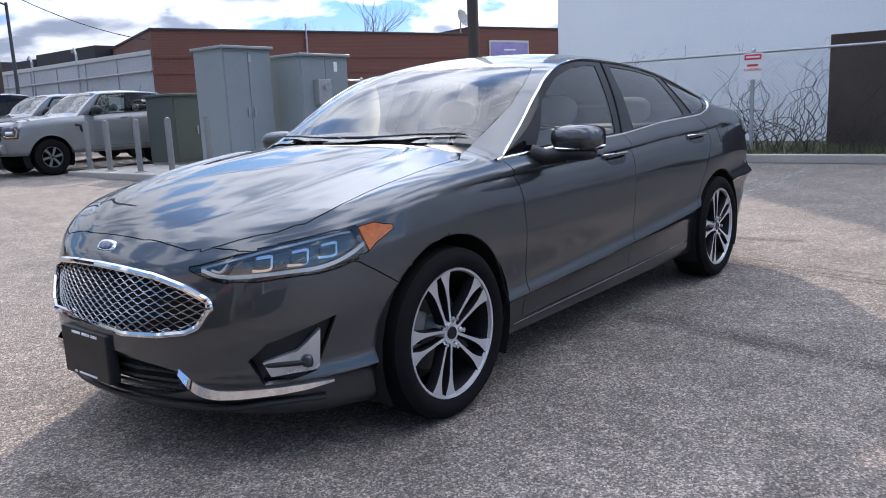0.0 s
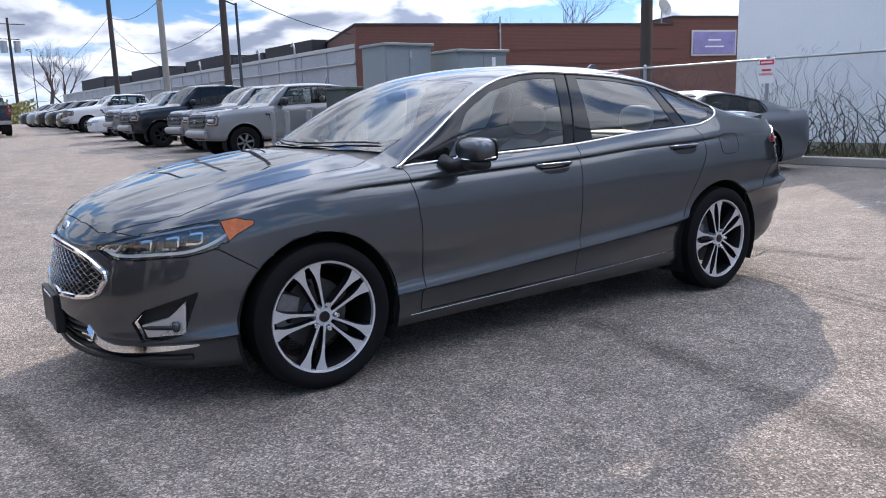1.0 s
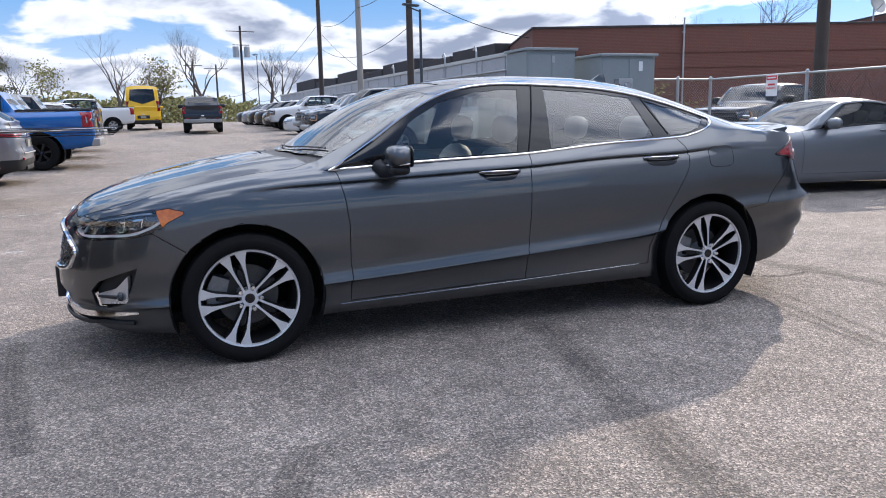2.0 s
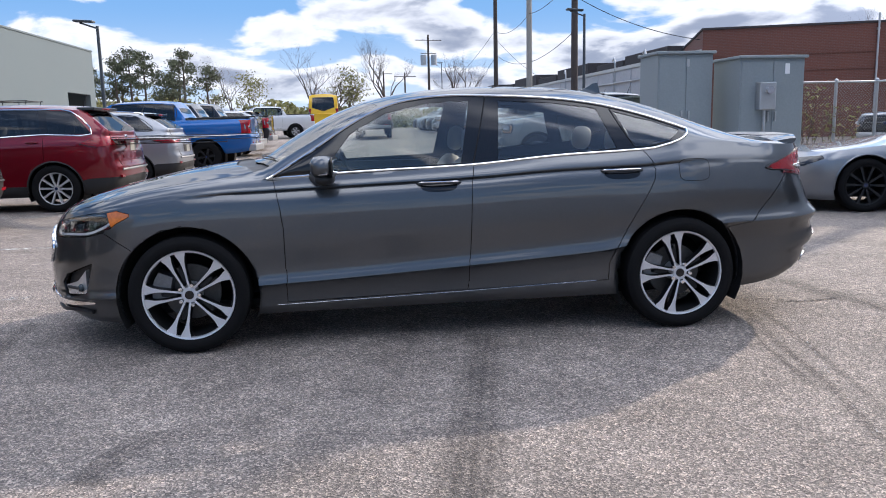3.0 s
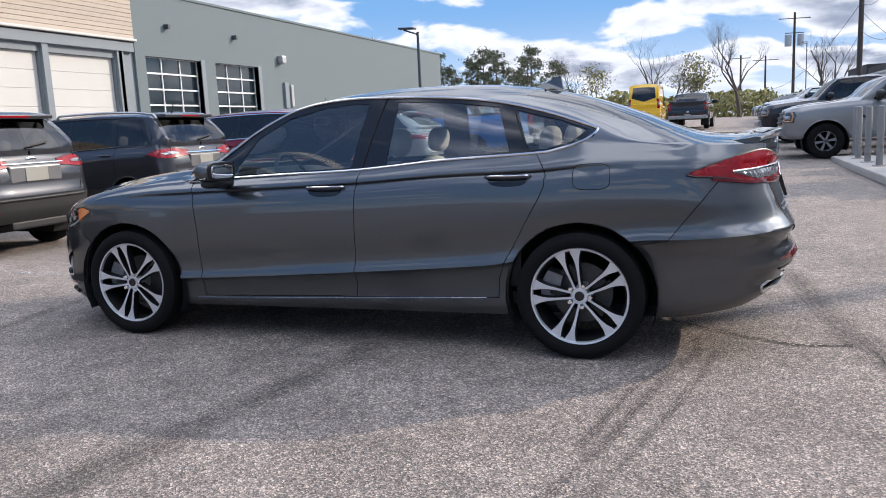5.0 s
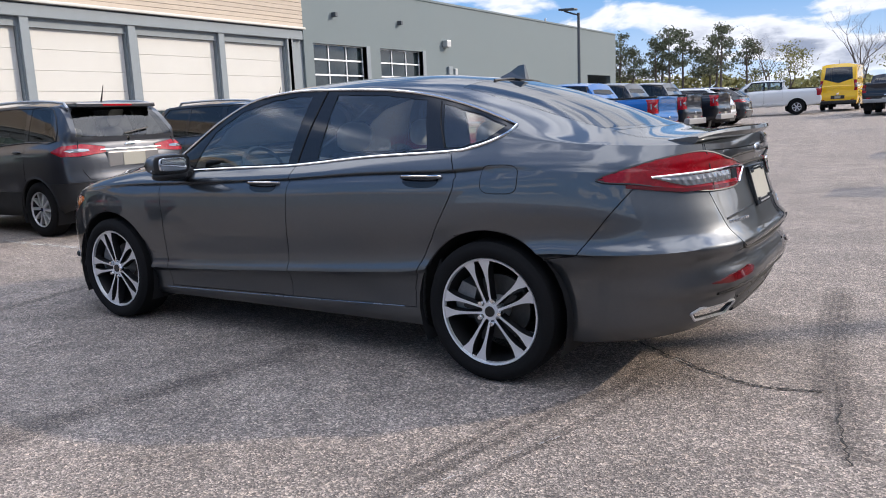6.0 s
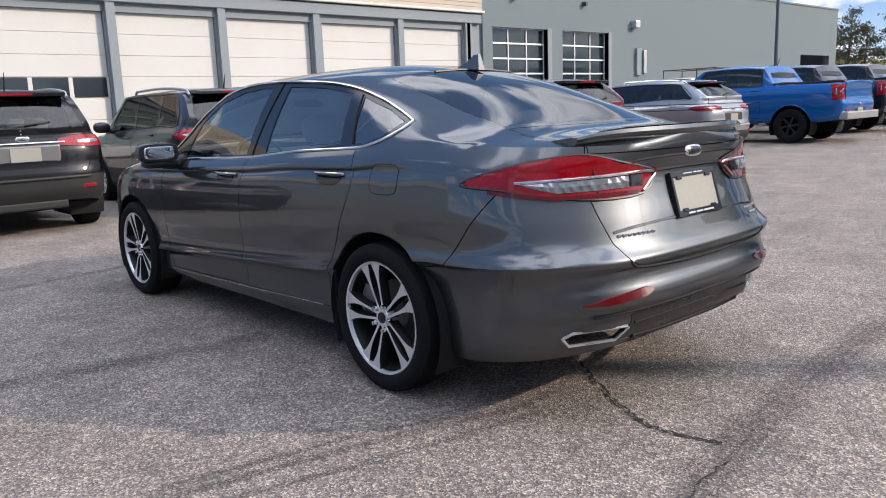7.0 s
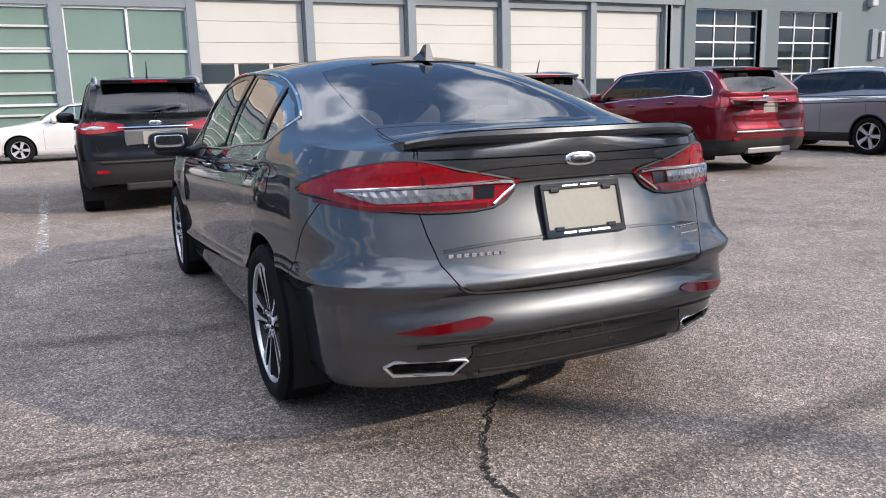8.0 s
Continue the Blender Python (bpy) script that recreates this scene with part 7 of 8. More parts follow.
def vehicle(p, name, label, category, color, m, group="", lamps="rear", glass=None, cladding=None, wheel_face=None):
    car = thing(name, label, category, m, group)
    c = plain_curves(p)
    xf, xr, W, H = -p["L"] / 2, p["L"] / 2, p["W"], p["H"]
    P = color
    glass = glass or M_GLASSFAR
    cab = lambda q: q.z > p["hood1"] and q.y < -0.4 and p["cowl"] < q.x < p["deck_x"]
    regs = []
    for k, poly in enumerate(spans_to_windows(c, p["windows"])):
        regs.append({"name": "side_window%d" % k, "part": "side_window", "proj": "side", "poly": poly, "where": cab, "mat": glass, "mode": "pair", "clear": True, "gap": 0.0, "fold": 0.0, "push": -0.004})
    a, b = p["windows"][0], p["windows"][-1]
    trim = spans_to_windows(c, [(a[0] - 0.05, b[1] + 0.05, a[2], b[3])], 0.03, 0.012)[0]
    regs.append({"name": "window_trim", "proj": "side", "poly": trim, "where": cab, "mat": M_GLOSSBLACK, "mode": "pair", "gap": 0.0, "fold": 0.0, "push": -0.002})
    xc, r0 = p["cowl"], p["roof0"]
    wy = W - 0.20
    regs.append({"name": "windscreen", "proj": "top", "poly": [(xc - 0.1, -0.2), (xc - 0.1, 0.3), (xc + 0.04, wy), (xc + (r0 - xc) * 0.5, wy - 0.04), (r0 - 0.03, W - p.get("tumble", 0.24) - 0.09), (r0 - 0.08, -0.2)],
                 "where": lambda q: q.z > p["hood1"] - 0.05 and q.x < r0 + 0.1, "mat": glass, "mode": "mid", "clear": True, "gap": 0.0, "fold": 0.0})
    bw = p["belt1"]
    if p.get("backlight") == "hatch":
        z1 = H * 0.92
        regs.append({"name": "rear_window", "proj": "end", "poly": [(-0.2, bw + 0.03), (W - 0.22, bw + 0.05), (W - 0.31, z1 - 0.05), (W - 0.36, z1), (-0.2, z1 + 0.015)], "where": lambda q: q.x > p["roof1"] + 0.05,
                     "mat": glass, "mode": "mid", "clear": True, "gap": 0.0, "fold": 0.0})
    else:
        r1, xd = p["roof1"], p["deck_x"]
        regs.append({"name": "rear_window", "proj": "top", "poly": [(r1 + 0.05, -0.2), (r1 + 0.05, W - 0.36), (xd - 0.06, W - 0.30), (xd - 0.02, -0.2)], "where": lambda q: q.z > p["deck"] + 0.01, "mat": glass, "mode": "mid", "clear": True,
                     "gap": 0.0, "fold": 0.0})
    tail = lambda q: q.x > xr - 0.7
    nose = lambda q: q.x < xf + 1.0 and q.z < p["hood1"] + 0.05
    if "tail_poly" in p:
        regs.append({"name": "tail_lamp", "proj": "tail", "poly": p["tail_poly"], "where": tail, "mat": p.get("tail_mat", M_RED), "mode": "pair", "gap": 0.001, "push": 0.006})
    if "head_poly" in p:
        regs.append({"name": "headlight", "proj": "nose", "poly": p["head_poly"], "where": nose, "mat": M_GLOSSBLACK if p.get("dark_lamps") else M_BOWL if p.get("amber_c") else M_CLEAR, "mode": "pair", "gap": 0.002, "push": 0.004})
    if "grille" in p:
        gy, z0, z1 = p["grille"]
        regs.append({"name": "grille_panel", "proj": "end", "poly": [(-0.2, z0), (gy * 0.9, z0), (gy, z0 + 0.04), (gy, z1 - 0.05), (gy * 0.92, z1), (-0.2, z1)], "where": nose, "mat": M_BLACK, "mode": "mid", "gap": 0.0, "push": -0.012})
    if "lower_grille" in p:
        gy, z0, z1 = p["lower_grille"]
        regs.append({"name": "lower_intake", "proj": "end", "poly": [(-0.2, z0), (gy, z0), (gy * 0.95, z1), (-0.2, z1)], "where": nose, "mat": M_DEEP, "mode": "mid", "gap": 0.0, "push": -0.01})
    if p.get("bed"):
        b0, b1 = p["bed"]
        regs.append({"name": "bed_hole", "proj": "top", "poly": [(b0, -0.2), (b0, W - 0.15), (b1, W - 0.15), (b1, -0.2)], "where": lambda q: q.z > p["deck"] - 0.12 and q.x > b0 - 0.05, "mode": "hole"})
    if cladding:
        z = p["low"] + cladding
        regs.append({"name": "lower_cladding", "proj": "side", "poly": [(xf - 0.2, 0), (xr + 0.2, 0), (xr + 0.2, z + 0.12), (xr - 0.5, z + 0.10), (xr - 0.85, z), (xf + 0.9, z), (xf + 0.5, z + 0.05), (xf - 0.2, z + 0.05)],
                     "where": lambda q: True, "mat": M_CLADDING, "mode": "mid", "gap": 0.0})
    for k, (x0, x1) in enumerate(p.get("doors", ())):
        z0 = p["low"] + 0.12
        regs.append({"name": "door%d" % k, "part": "door", "proj": "side", "poly": [(x0, z0), (x1, z0), (x1, c["edge"](x1) + 0.01), ((x0 + x1) / 2, c["edge"]((x0 + x1) / 2) + 0.01), (x0, c["edge"](x0) + 0.01)],
                     "where": lambda q: q.y < -W + 0.3 and q.z < bw + 0.1, "mat": P, "mode": "pair", "gap": 0.003})
    R = p["R"]
    arches = tuple((x, R, R + p.get("arch_gap", 0.05)) for x in p["axles"])
    skin, made, halves = build_body(car, c, regs, {"cols": (10, 34, 12), "rows_f": [k / 15 for k in range(16)], "rows_g": 5, "rows_r": 9}, P, arches)
    for x in p["axles"]:
        both("arch_liner", wheel_well(x, R, R + p.get("arch_gap", 0.05) + 0.006, W - 0.02, W - 0.4), M_DEEP, car)
    part("floor_pan", box((xf + 0.35, -W + 0.24, p["low"] + 0.01), (xr - 0.35, W - 0.24, p["low"] + 0.08)), M_DEEP, car)
    wm = wheel_meshes(R, p["r"], p.get("tyre", 0.235), p.get("style", "five"), wheel_face or M_ALLOY, M_ALLOYDARK)
    for x in p["axles"]:
        put_wheel(car, wm, x, -W + p.get("tyre", 0.235) / 2 + 0.015, R, 20, False, False)
        put_wheel(car, wm, x, W - p.get("tyre", 0.235) / 2 - 0.015, R, 20, True, False)
    # cabin
    sz = p["low"] + 0.22
    for y in (-0.38, 0.38):
        seat(car, (p["windows"][0][0] + p["windows"][0][1]) / 2 + 0.05, y, sz, p["hood1"] - sz - 0.02)
    if len(p["windows"]) > 1:
        seat(car, (p["windows"][1][0] + p["windows"][1][1]) / 2 + 0.1, 0, sz, p["hood1"] - sz - 0.02, bench=1.3)
    part("dashboard", blob((0.5, 2 * W - 0.5, 0.25), pose(xc + 0.22, 0, p["hood1"] - 0.09)), M_CABIN, car, smooth=True)
    # bright or black frame round the side windows
    ring = on_side(skin, trim + trim[:1], 0.002, 3)
    both("window_frame", tube(ring, 0.012 if p.get("chrome") else 0.008, 5), p.get("chrome") or M_BLACK, car)
    for x in p["axles"]:
        lip = [q for q in (skin.side(x + arches[0][2] * math.cos(t), R + arches[0][2] * math.sin(t))[0] for t in [math.pi * (-0.04 + 1.08 * k / 24) for k in range(25)]) if q.y > -2]
        both("arch_lip", tube(lip, p.get("arch_trim", 0.014), 5), M_CLADDING if cladding else P, car)
    # mirrors and handles
    mx = p["windows"][0][0] + 0.05
    mz = p["hood1"] + 0.06
    k = p.get("mirror", 1.0)
    both("door_mirror", blob((0.14 * k, 0.24 * k, 0.16 * k), pose(mx, -W - 0.08 * k, mz + 0.04 * k)), p.get("mirror_mat", P), car)
    both("mirror_arm", tube([(mx, -W + 0.12, mz - 0.03), (mx, -W - 0.04, mz)], 0.035, 8), M_BLACK, car)
    for x0, x1 in p.get("doors", ()):
        q, nn = skin.side(x1 - 0.16, c["edge"](x1 - 0.16) - 0.10)
        both("door_handle", blob((0.2, 0.04, 0.03), Matrix.Translation(q + nn * 0.015)), p.get("handle", P), car)
    if p.get("rails"):
        n = 8
        pts = [Vector((x, -c["rail_y"](x) + 0.06, c["rail_z"](x) + 0.055)) for x in [p["roof0"] + 0.25 + (p["roof1"] - p["roof0"] - 0.2) * k / n for k in range(n + 1)]]
        pts = [pts[0] - Vector((0.06, 0, 0.05))] + pts + [pts[-1] + Vector((0.06, 0, -0.06))]
        both("roof_rail", tube(pts, 0.018, 6), p["rails"], car)
    part("antenna", tube([(p["roof1"] - 0.1, 0, H * 0.975), (p["roof1"] - 0.02, 0, H + 0.16)], [0.012, 0.004], 5), M_BLACK, car)
    if "tail_poly" in p and lamps == "rear":
        tp = p["tail_poly"]
        cu, cz = sum(q[0] for q in tp) / len(tp), sum(q[1] for q in tp) / len(tp)
        seal = tube([skin.tail(u, z)[0] + skin.tail(u, z)[1] * 0.003 for u, z in tp + tp[:1]], 0.007, 5)
        both("lamp_seal", seal, M_BLACK, made["tail_lamp"][0], made["tail_lamp"][1])
        k0, k1 = p.get("clear", (0.55, 0.42))
        ins = bmesh.new()
        small = [(cu + (u - cu) * k0, cz + (z - cz) * k1) for u, z in tp]
        vv = [ins.verts.new(skin.tail(u, z)[0] + skin.tail(u, z)[1] * 0.012) for u, z in small]
        mid_ = ins.verts.new(skin.tail(cu, cz)[0] + skin.tail(cu, cz)[1] * 0.018)
        for i in range(len(vv)):
            ins.faces.new((vv[i], vv[(i + 1) % len(vv)], mid_))
        bmesh.ops.recalc_face_normals(ins, faces=ins.faces)
        both("clear_insert", ins, p.get("insert_mat", M_INSERT), made["tail_lamp"][0], made["tail_lamp"][1], "", False)
    if lamps == "rear" and p.get("backlight") == "hatch":
        # tailgate seam, bumper ledge and lower panel
        zl = p["low"] + 0.42
        seam = [(W - 0.24, bw), (W - 0.20, bw - 0.12), (W - 0.22, zl + 0.12), (W - 0.27, zl + 0.03), (W - 0.5, zl), (0.0, zl - 0.01)]
        both("hatch_seam", tube([q for q in (skin.rear(y, z)[0] for y, z in seam) if q.x < 4.5], 0.005, 5), M_DEEP, car)
        ledge = [skin.rear(y, zl - 0.03)[0] + Vector((0.004, 0, 0)) for y in (0.0, 0.3, 0.55, W - 0.25)]
        ledge = [Vector((q.x, abs(q.y), q.z)) for q in reversed(ledge[1:])] + [Vector((q.x, -abs(q.y), q.z)) for q in ledge]
        part("bumper_ledge", tube(smooth_line(ledge, 3), 0.018, 8), p.get("ledge", M_CLADDING), car, smooth=True)
        xs = skin.rear(0.0, p["low"] + 0.14)[0].x
        part("skid_panel", box((xs - 0.08, -W + 0.50, p["low"] + 0.05), (xs + 0.006, W - 0.50, p["low"] + 0.14), 0.02), p.get("skid", M_SILVERBUMP), car)
        strip_ = [skin.rear(y, p.get("plate_z", 0.85) + 0.125)[0] + Vector((0.006, 0, 0)) for y in (0.0, 0.2, 0.42)]
        strip_ = [Vector((q.x, abs(q.y), q.z)) for q in reversed(strip_[1:])] + [Vector((q.x, -abs(q.y), q.z)) for q in strip_]
        part("tailgate_strip", tube(strip_, 0.012, 6), M_CHROME, car, smooth=True)
    if lamps == "rear":
        zp = p.get("plate_z", 0.85)
        x0 = skin.rear(0.0, zp)[0].x
        rec = part("plate_recess", box((x0 - 0.03, -0.36, zp - 0.10), (x0 + 0.006, 0.36, zp + 0.10), 0.02), p.get("recess", M_BLACK), car)
        part("plate", box((x0 + 0.004, -0.155, zp - 0.075), (x0 + 0.014, 0.155, zp + 0.075), 0.004), M_PLATE, rec)
        if p.get("backlight") == "hatch":
            xs = skin.rear(0.0, H * 0.945)[0].x
            sp = part("roof_spoiler", box((p["roof1"] + 0.0, -W + 0.34, H * 0.93), (xs + 0.14, W - 0.34, H * 0.96), 0.012), p.get("spoiler", P), car)
            part("brake_lamp", box((xs + 0.138, -0.2, H * 0.938), (xs + 0.143, 0.2, H * 0.951)), M_RED, sp)
            za = bw + 0.07
            wp = skin.rear(0.0, za)[0]
            part("rear_wiper", tube([wp + Vector((0.02, -0.05, 0)), Vector((skin.rear(0.3, za + 0.05)[0].x + 0.02, 0.32, za + 0.06))], 0.009, 5), M_BLACK, car)
        zb = zp + 0.17
        xb = skin.rear(0.0, zb)[0].x
        part("badge", blob((0.02, 0.15, 0.06), pose(xb + 0.004, 0, zb)), M_CHROME, car, smooth=True)
        zc = p["low"] + 0.16
        for y in (-W + 0.28, W - 0.28):
            xq = skin.rear(abs(y), zc + 0.12)[0].x
            part("reflector", box((xq - 0.02, y - 0.09, zc + 0.10), (xq + 0.008, y + 0.09, zc + 0.14), 0.004), M_RED, car)
        if p.get("bumper_bar"):
            xb = xr + 0.02
            bb = part("rear_bumper", box((xr - 0.12, -W + 0.06, p["low"] + 0.06), (xb + 0.06, W - 0.06, p["low"] + 0.24), 0.03), p["bumper_bar"], car)
    if p.get("amber_c") and lamps == "front":
        hp = p["head_poly"]
        cu, cz = sum(q[0] for q in hp) / len(hp), sum(q[1] for q in hp) / len(hp)
        small = [(cu + (u - cu) * 0.72, cz + (z - cz) * 0.72) for u, z in hp]
        line = small[1:] + small[:1]
        both("light_guide", tube([skin.nose(u, z)[0] + skin.nose(u, z)[1] * 0.008 for u, z in line[:5]], 0.020, 6), M_AMBERPALE, made["headlight"][0], made["headlight"][1])
        both("lamp_chamber", tube([skin.nose(cu - 0.12, cz)[0], skin.nose(cu + 0.12, cz)[0]], 0.05, 8), M_CLEAR, made["headlight"][0], made["headlight"][1])
        xv = p["axles"][0] + p["R"] + 0.28
        vent = [skin.side(x, z)[0] + Vector((0, 0.004, 0)) for x, z in ((xv - 0.10, 1.12), (xv + 0.02, 1.10), (xv + 0.04, 0.98), (xv + 0.12, 0.94))]
        both("fender_vent", tube(vent, 0.035, 6), M_BLACK, car)
    if "grille" in p and lamps == "front":
        gy, z0, z1 = p["grille"]
        n = p.get("bars", 3)
        for k in range(n):
            z = z0 + (z1 - z0) * (k + 0.5) / n
            ys = [-gy * 0.93 + 2 * gy * 0.93 * j / 6 for j in range(7)]
            part("grille_bar", tube([Vector((skin.front(y, z)[0].x - 0.004, y, z)) for y in ys], 0.022 if n < 5 else 0.010, 6), p.get("bar_mat", M_SATIN), car, smooth=True)
        xg = skin.front(0.0, (z0 + z1) / 2)[0].x
        if not p.get("dark_lamps"):
            part("badge", blob((0.03, 0.22, 0.09), pose(xg - 0.02, 0, (z0 + z1) / 2)), M_BLUEBADGE, car, smooth=True)
        if p.get("bumper_bar"):
            zb = p["low"] + 0.17
            pts = [skin.front(y, zb)[0] for y in (0.0, 0.3, 0.55, 0.75)]
            pts = [Vector((q.x - 0.03, -q.y, zb)) for q in reversed(pts[1:])] + [Vector((q.x - 0.03, q.y, zb)) for q in pts]
            part("front_bumper", tube(smooth_line(pts, 3), 0.10, 10), p["bumper_bar"], car, smooth=True)
    if p.get("bed"):
        b0, b1 = p["bed"]
        zf, zt = p["low"] + 0.35, p["deck"]
        part("bed_floor", box((b0, -W + 0.15, zf), (b1, W - 0.15, zf + 0.03)), M_BLACK, car)
        both("bed_side", box((b0, -W + 0.15, zf), (b1, -W + 0.17, zt - 0.03)), M_BLACK, car, smooth=False)
        part("bed_front", box((b0, -W + 0.15, zf), (b0 + 0.03, W - 0.15, zt - 0.01)), M_BLACK, car)
        part("tailgate", box((b1, -W + 0.16, zf), (b1 + 0.05, W - 0.16, zt + 0.015), 0.01), P, car)
        both("bed_rail", box((b0, -W + 0.08, zt - 0.02), (b1 + 0.05, -W + 0.17, zt + 0.02), 0.008), M_BLACK, car, smooth=False)
    for name_, lo, hi, mt in p.get("extras", ()):
        part(name_, box(lo, hi, 0.01), mt, car)
    return car


M_CLADDING = mat("grey_cladding_plastic", (0.014, 0.014, 0.015), 0.6, vary=0.12)
M_RECESS = mat("dull_silver_recess", (0.15, 0.15, 0.155), 0.4, metal=0.5, vary=0.1)
M_AMBERPALE = mat("pale_amber_guide", (0.42, 0.24, 0.13), 0.25, coat=0.5)
M_ALLOYGREY = mat("grey_alloy", (0.22, 0.22, 0.23), 0.4, metal=0.7)
M_SILVERBUMP = mat("silver_bumper_plastic", (0.28, 0.28, 0.28), 0.45, metal=0.3)
PB_BLACK = paint("black_car_paint", (0.003, 0.003, 0.0035), 0.0, 0.3)
PB_BLACK.node_tree.nodes["Principled BSDF"].inputs["Coat Weight"].default_value = 0.6
PB_BLACK.node_tree.nodes["Principled BSDF"].inputs["Specular IOR Level"].default_value = 0.15
PB_GREY = paint("smoke_grey_paint", (0.035, 0.037, 0.043), 0.5, 0.34)
PB_SILVERGREY = paint("silver_grey_paint", (0.20, 0.20, 0.20), 0.6, 0.34)
PB_RED = paint("ruby_red_paint", (0.155, 0.005, 0.013), 0.45, 0.30)
PB_SILVER = paint("silver_paint", (0.27, 0.28, 0.30), 0.6, 0.34)
PB_COUPE = paint("grey_silver_paint", (0.19, 0.20, 0.215), 0.6, 0.34)
PB_BLUE = paint("velocity_blue_paint", (0.008, 0.095, 0.32), 0.4, 0.32)
PB_WHITE = paint("white_paint", (0.62, 0.62, 0.62), 0.1, 0.35)
PB_WARMWHITE = paint("pearl_white_paint", (0.22, 0.225, 0.23), 0.3, 0.35)
PB_NAVY = paint("dark_navy_paint", (0.012, 0.015, 0.022), 0.4, 0.32)
PB_YELLOW = paint("yellow_van_paint", (0.70, 0.42, 0.01), 0.0, 0.4)
PB_STRIPE = paint("blue_stripe_paint", (0.02, 0.05, 0.2), 0.1, 0.3)


def small_suv():
    return {"L": 4.10, "W": 0.885, "H": 1.65, "low": 0.24, "hood0": 0.90, "hood1": 1.04, "belt1": 1.14, "deck": 1.10, "cowl": -1.02, "roof0": -0.38, "roof1": 1.55, "deck_x": 2.0,
            "windows": [(-0.72, 0.12, 0.42, 0.03), (0.20, 0.98, 0.0, -0.04), (1.06, 1.62, -0.02, -0.18)], "doors": ((-0.88, 0.16), (0.17, 1.05)), "axles": (-1.25, 1.28), "R": 0.335, "r": 0.215,
            "backlight": "hatch", "tail_poly": [(0.78, 1.02), (0.98, 1.08), (1.30, 1.10), (1.60, 1.06), (1.62, 0.99), (1.3, 0.96), (1.0, 0.96)], "rails": M_GALV, "plate_z": 0.90, "hatch": 0.12, "style": "ten", "recess": M_RECESS, "clear": (0.42, 0.3), "skid": M_CLADDING, "tail_low": 0.15}


def large_suv():
    return {"L": 4.78, "W": 0.955, "H": 1.69, "low": 0.25, "hood0": 0.92, "hood1": 1.10, "belt1": 1.20, "deck": 1.15, "cowl": -1.12, "roof0": -0.32, "roof1": 1.70, "deck_x": 2.32,
            "windows": [(-0.80, 0.22, 0.50, 0.03), (0.30, 1.22, 0.0, -0.06), (1.30, 1.92, -0.02, -0.32)], "doors": ((-0.95, 0.26), (0.27, 1.25)), "axles": (-1.47, 1.38), "R": 0.37, "r": 0.255,
            "backlight": "hatch", "tail_poly": [(0.86, 1.05), (1.05, 1.13), (1.5, 1.14), (2.35, 1.13), (2.35, 1.05), (1.6, 1.03), (1.1, 1.0)], "plate_z": 0.98, "hatch": 0.16, "style": "ten", "recess": PB_RED, "chrome": M_CHROME, "ledge": M_SILVERBUMP, "clear": (0.9, 0.6), "spoiler": M_GLOSSBLACK}


def mid_suv():
    p = large_suv()
    p.update(L=4.6, W=0.94, H=1.66, tail_poly=[(0.80, 1.02), (1.0, 1.09), (1.4, 1.09), (1.78, 1.05), (1.76, 0.98), (1.4, 0.96), (1.0, 0.97)], axles=(-1.4, 1.33), R=0.355, r=0.25, deck_x=2.24, roof1=1.42, hatch=0.22, belt1=1.23,
             plate_z=0.82, rails=M_CHROME, style="five")
    p["windows"] = [(-0.80, 0.18, 0.50, 0.03), (0.26, 1.12, 0.0, -0.06), (1.20, 1.70, -0.02, -0.34)]
    p["recess"] = M_CLADDING
    p["skid"] = M_CLADDING
    p["chrome"] = None
    p["clear"] = (0.5, 0.3)
    return p


def pickup(scale=1.0):
    return {"L": 5.88, "W": 1.01, "H": 1.93 * scale, "low": 0.48, "hood0": 1.16, "hood1": 1.32, "belt1": 1.38, "deck": 1.42, "cowl": -1.28, "roof0": -0.62, "roof1": 0.98, "deck_x": 1.16,
            "windows": [(-0.95, -0.02, 0.38, 0.02), (0.06, 0.90, 0.0, 0.0)], "doors": ((-1.12, 0.02), (0.03, 0.95)), "axles": (-1.98, 1.70), "R": 0.41, "r": 0.235, "tyre": 0.27, "arch_gap": 0.09,
            "tail_poly": [(1.66, 1.36), (2.08, 1.36), (2.08, 1.0), (1.66, 1.0)], "head_poly": [(-2.25, 1.10), (-1.72, 1.12), (-1.64, 1.05), (-1.70, 0.86), (-2.05, 0.86), (-2.2, 0.90)],
            "grille": (0.66, 0.80, 1.14), "lower_grille": (0.5, 0.50, 0.62), "bars": 3, "amber_c": True, "bar_mat": M_BLACK, "bed": (1.22, 2.84), "bumper_bar": M_SILVERBUMP, "bow": 0.08, "n_front": 4.0, "n_rear": 6.0, "round": 0.22, "mirror": 1.35, "tumble": 0.2,
            "mirror_mat": M_BLACK, "plate_z": 0.72, "style": "six", "hatch": 0.03}


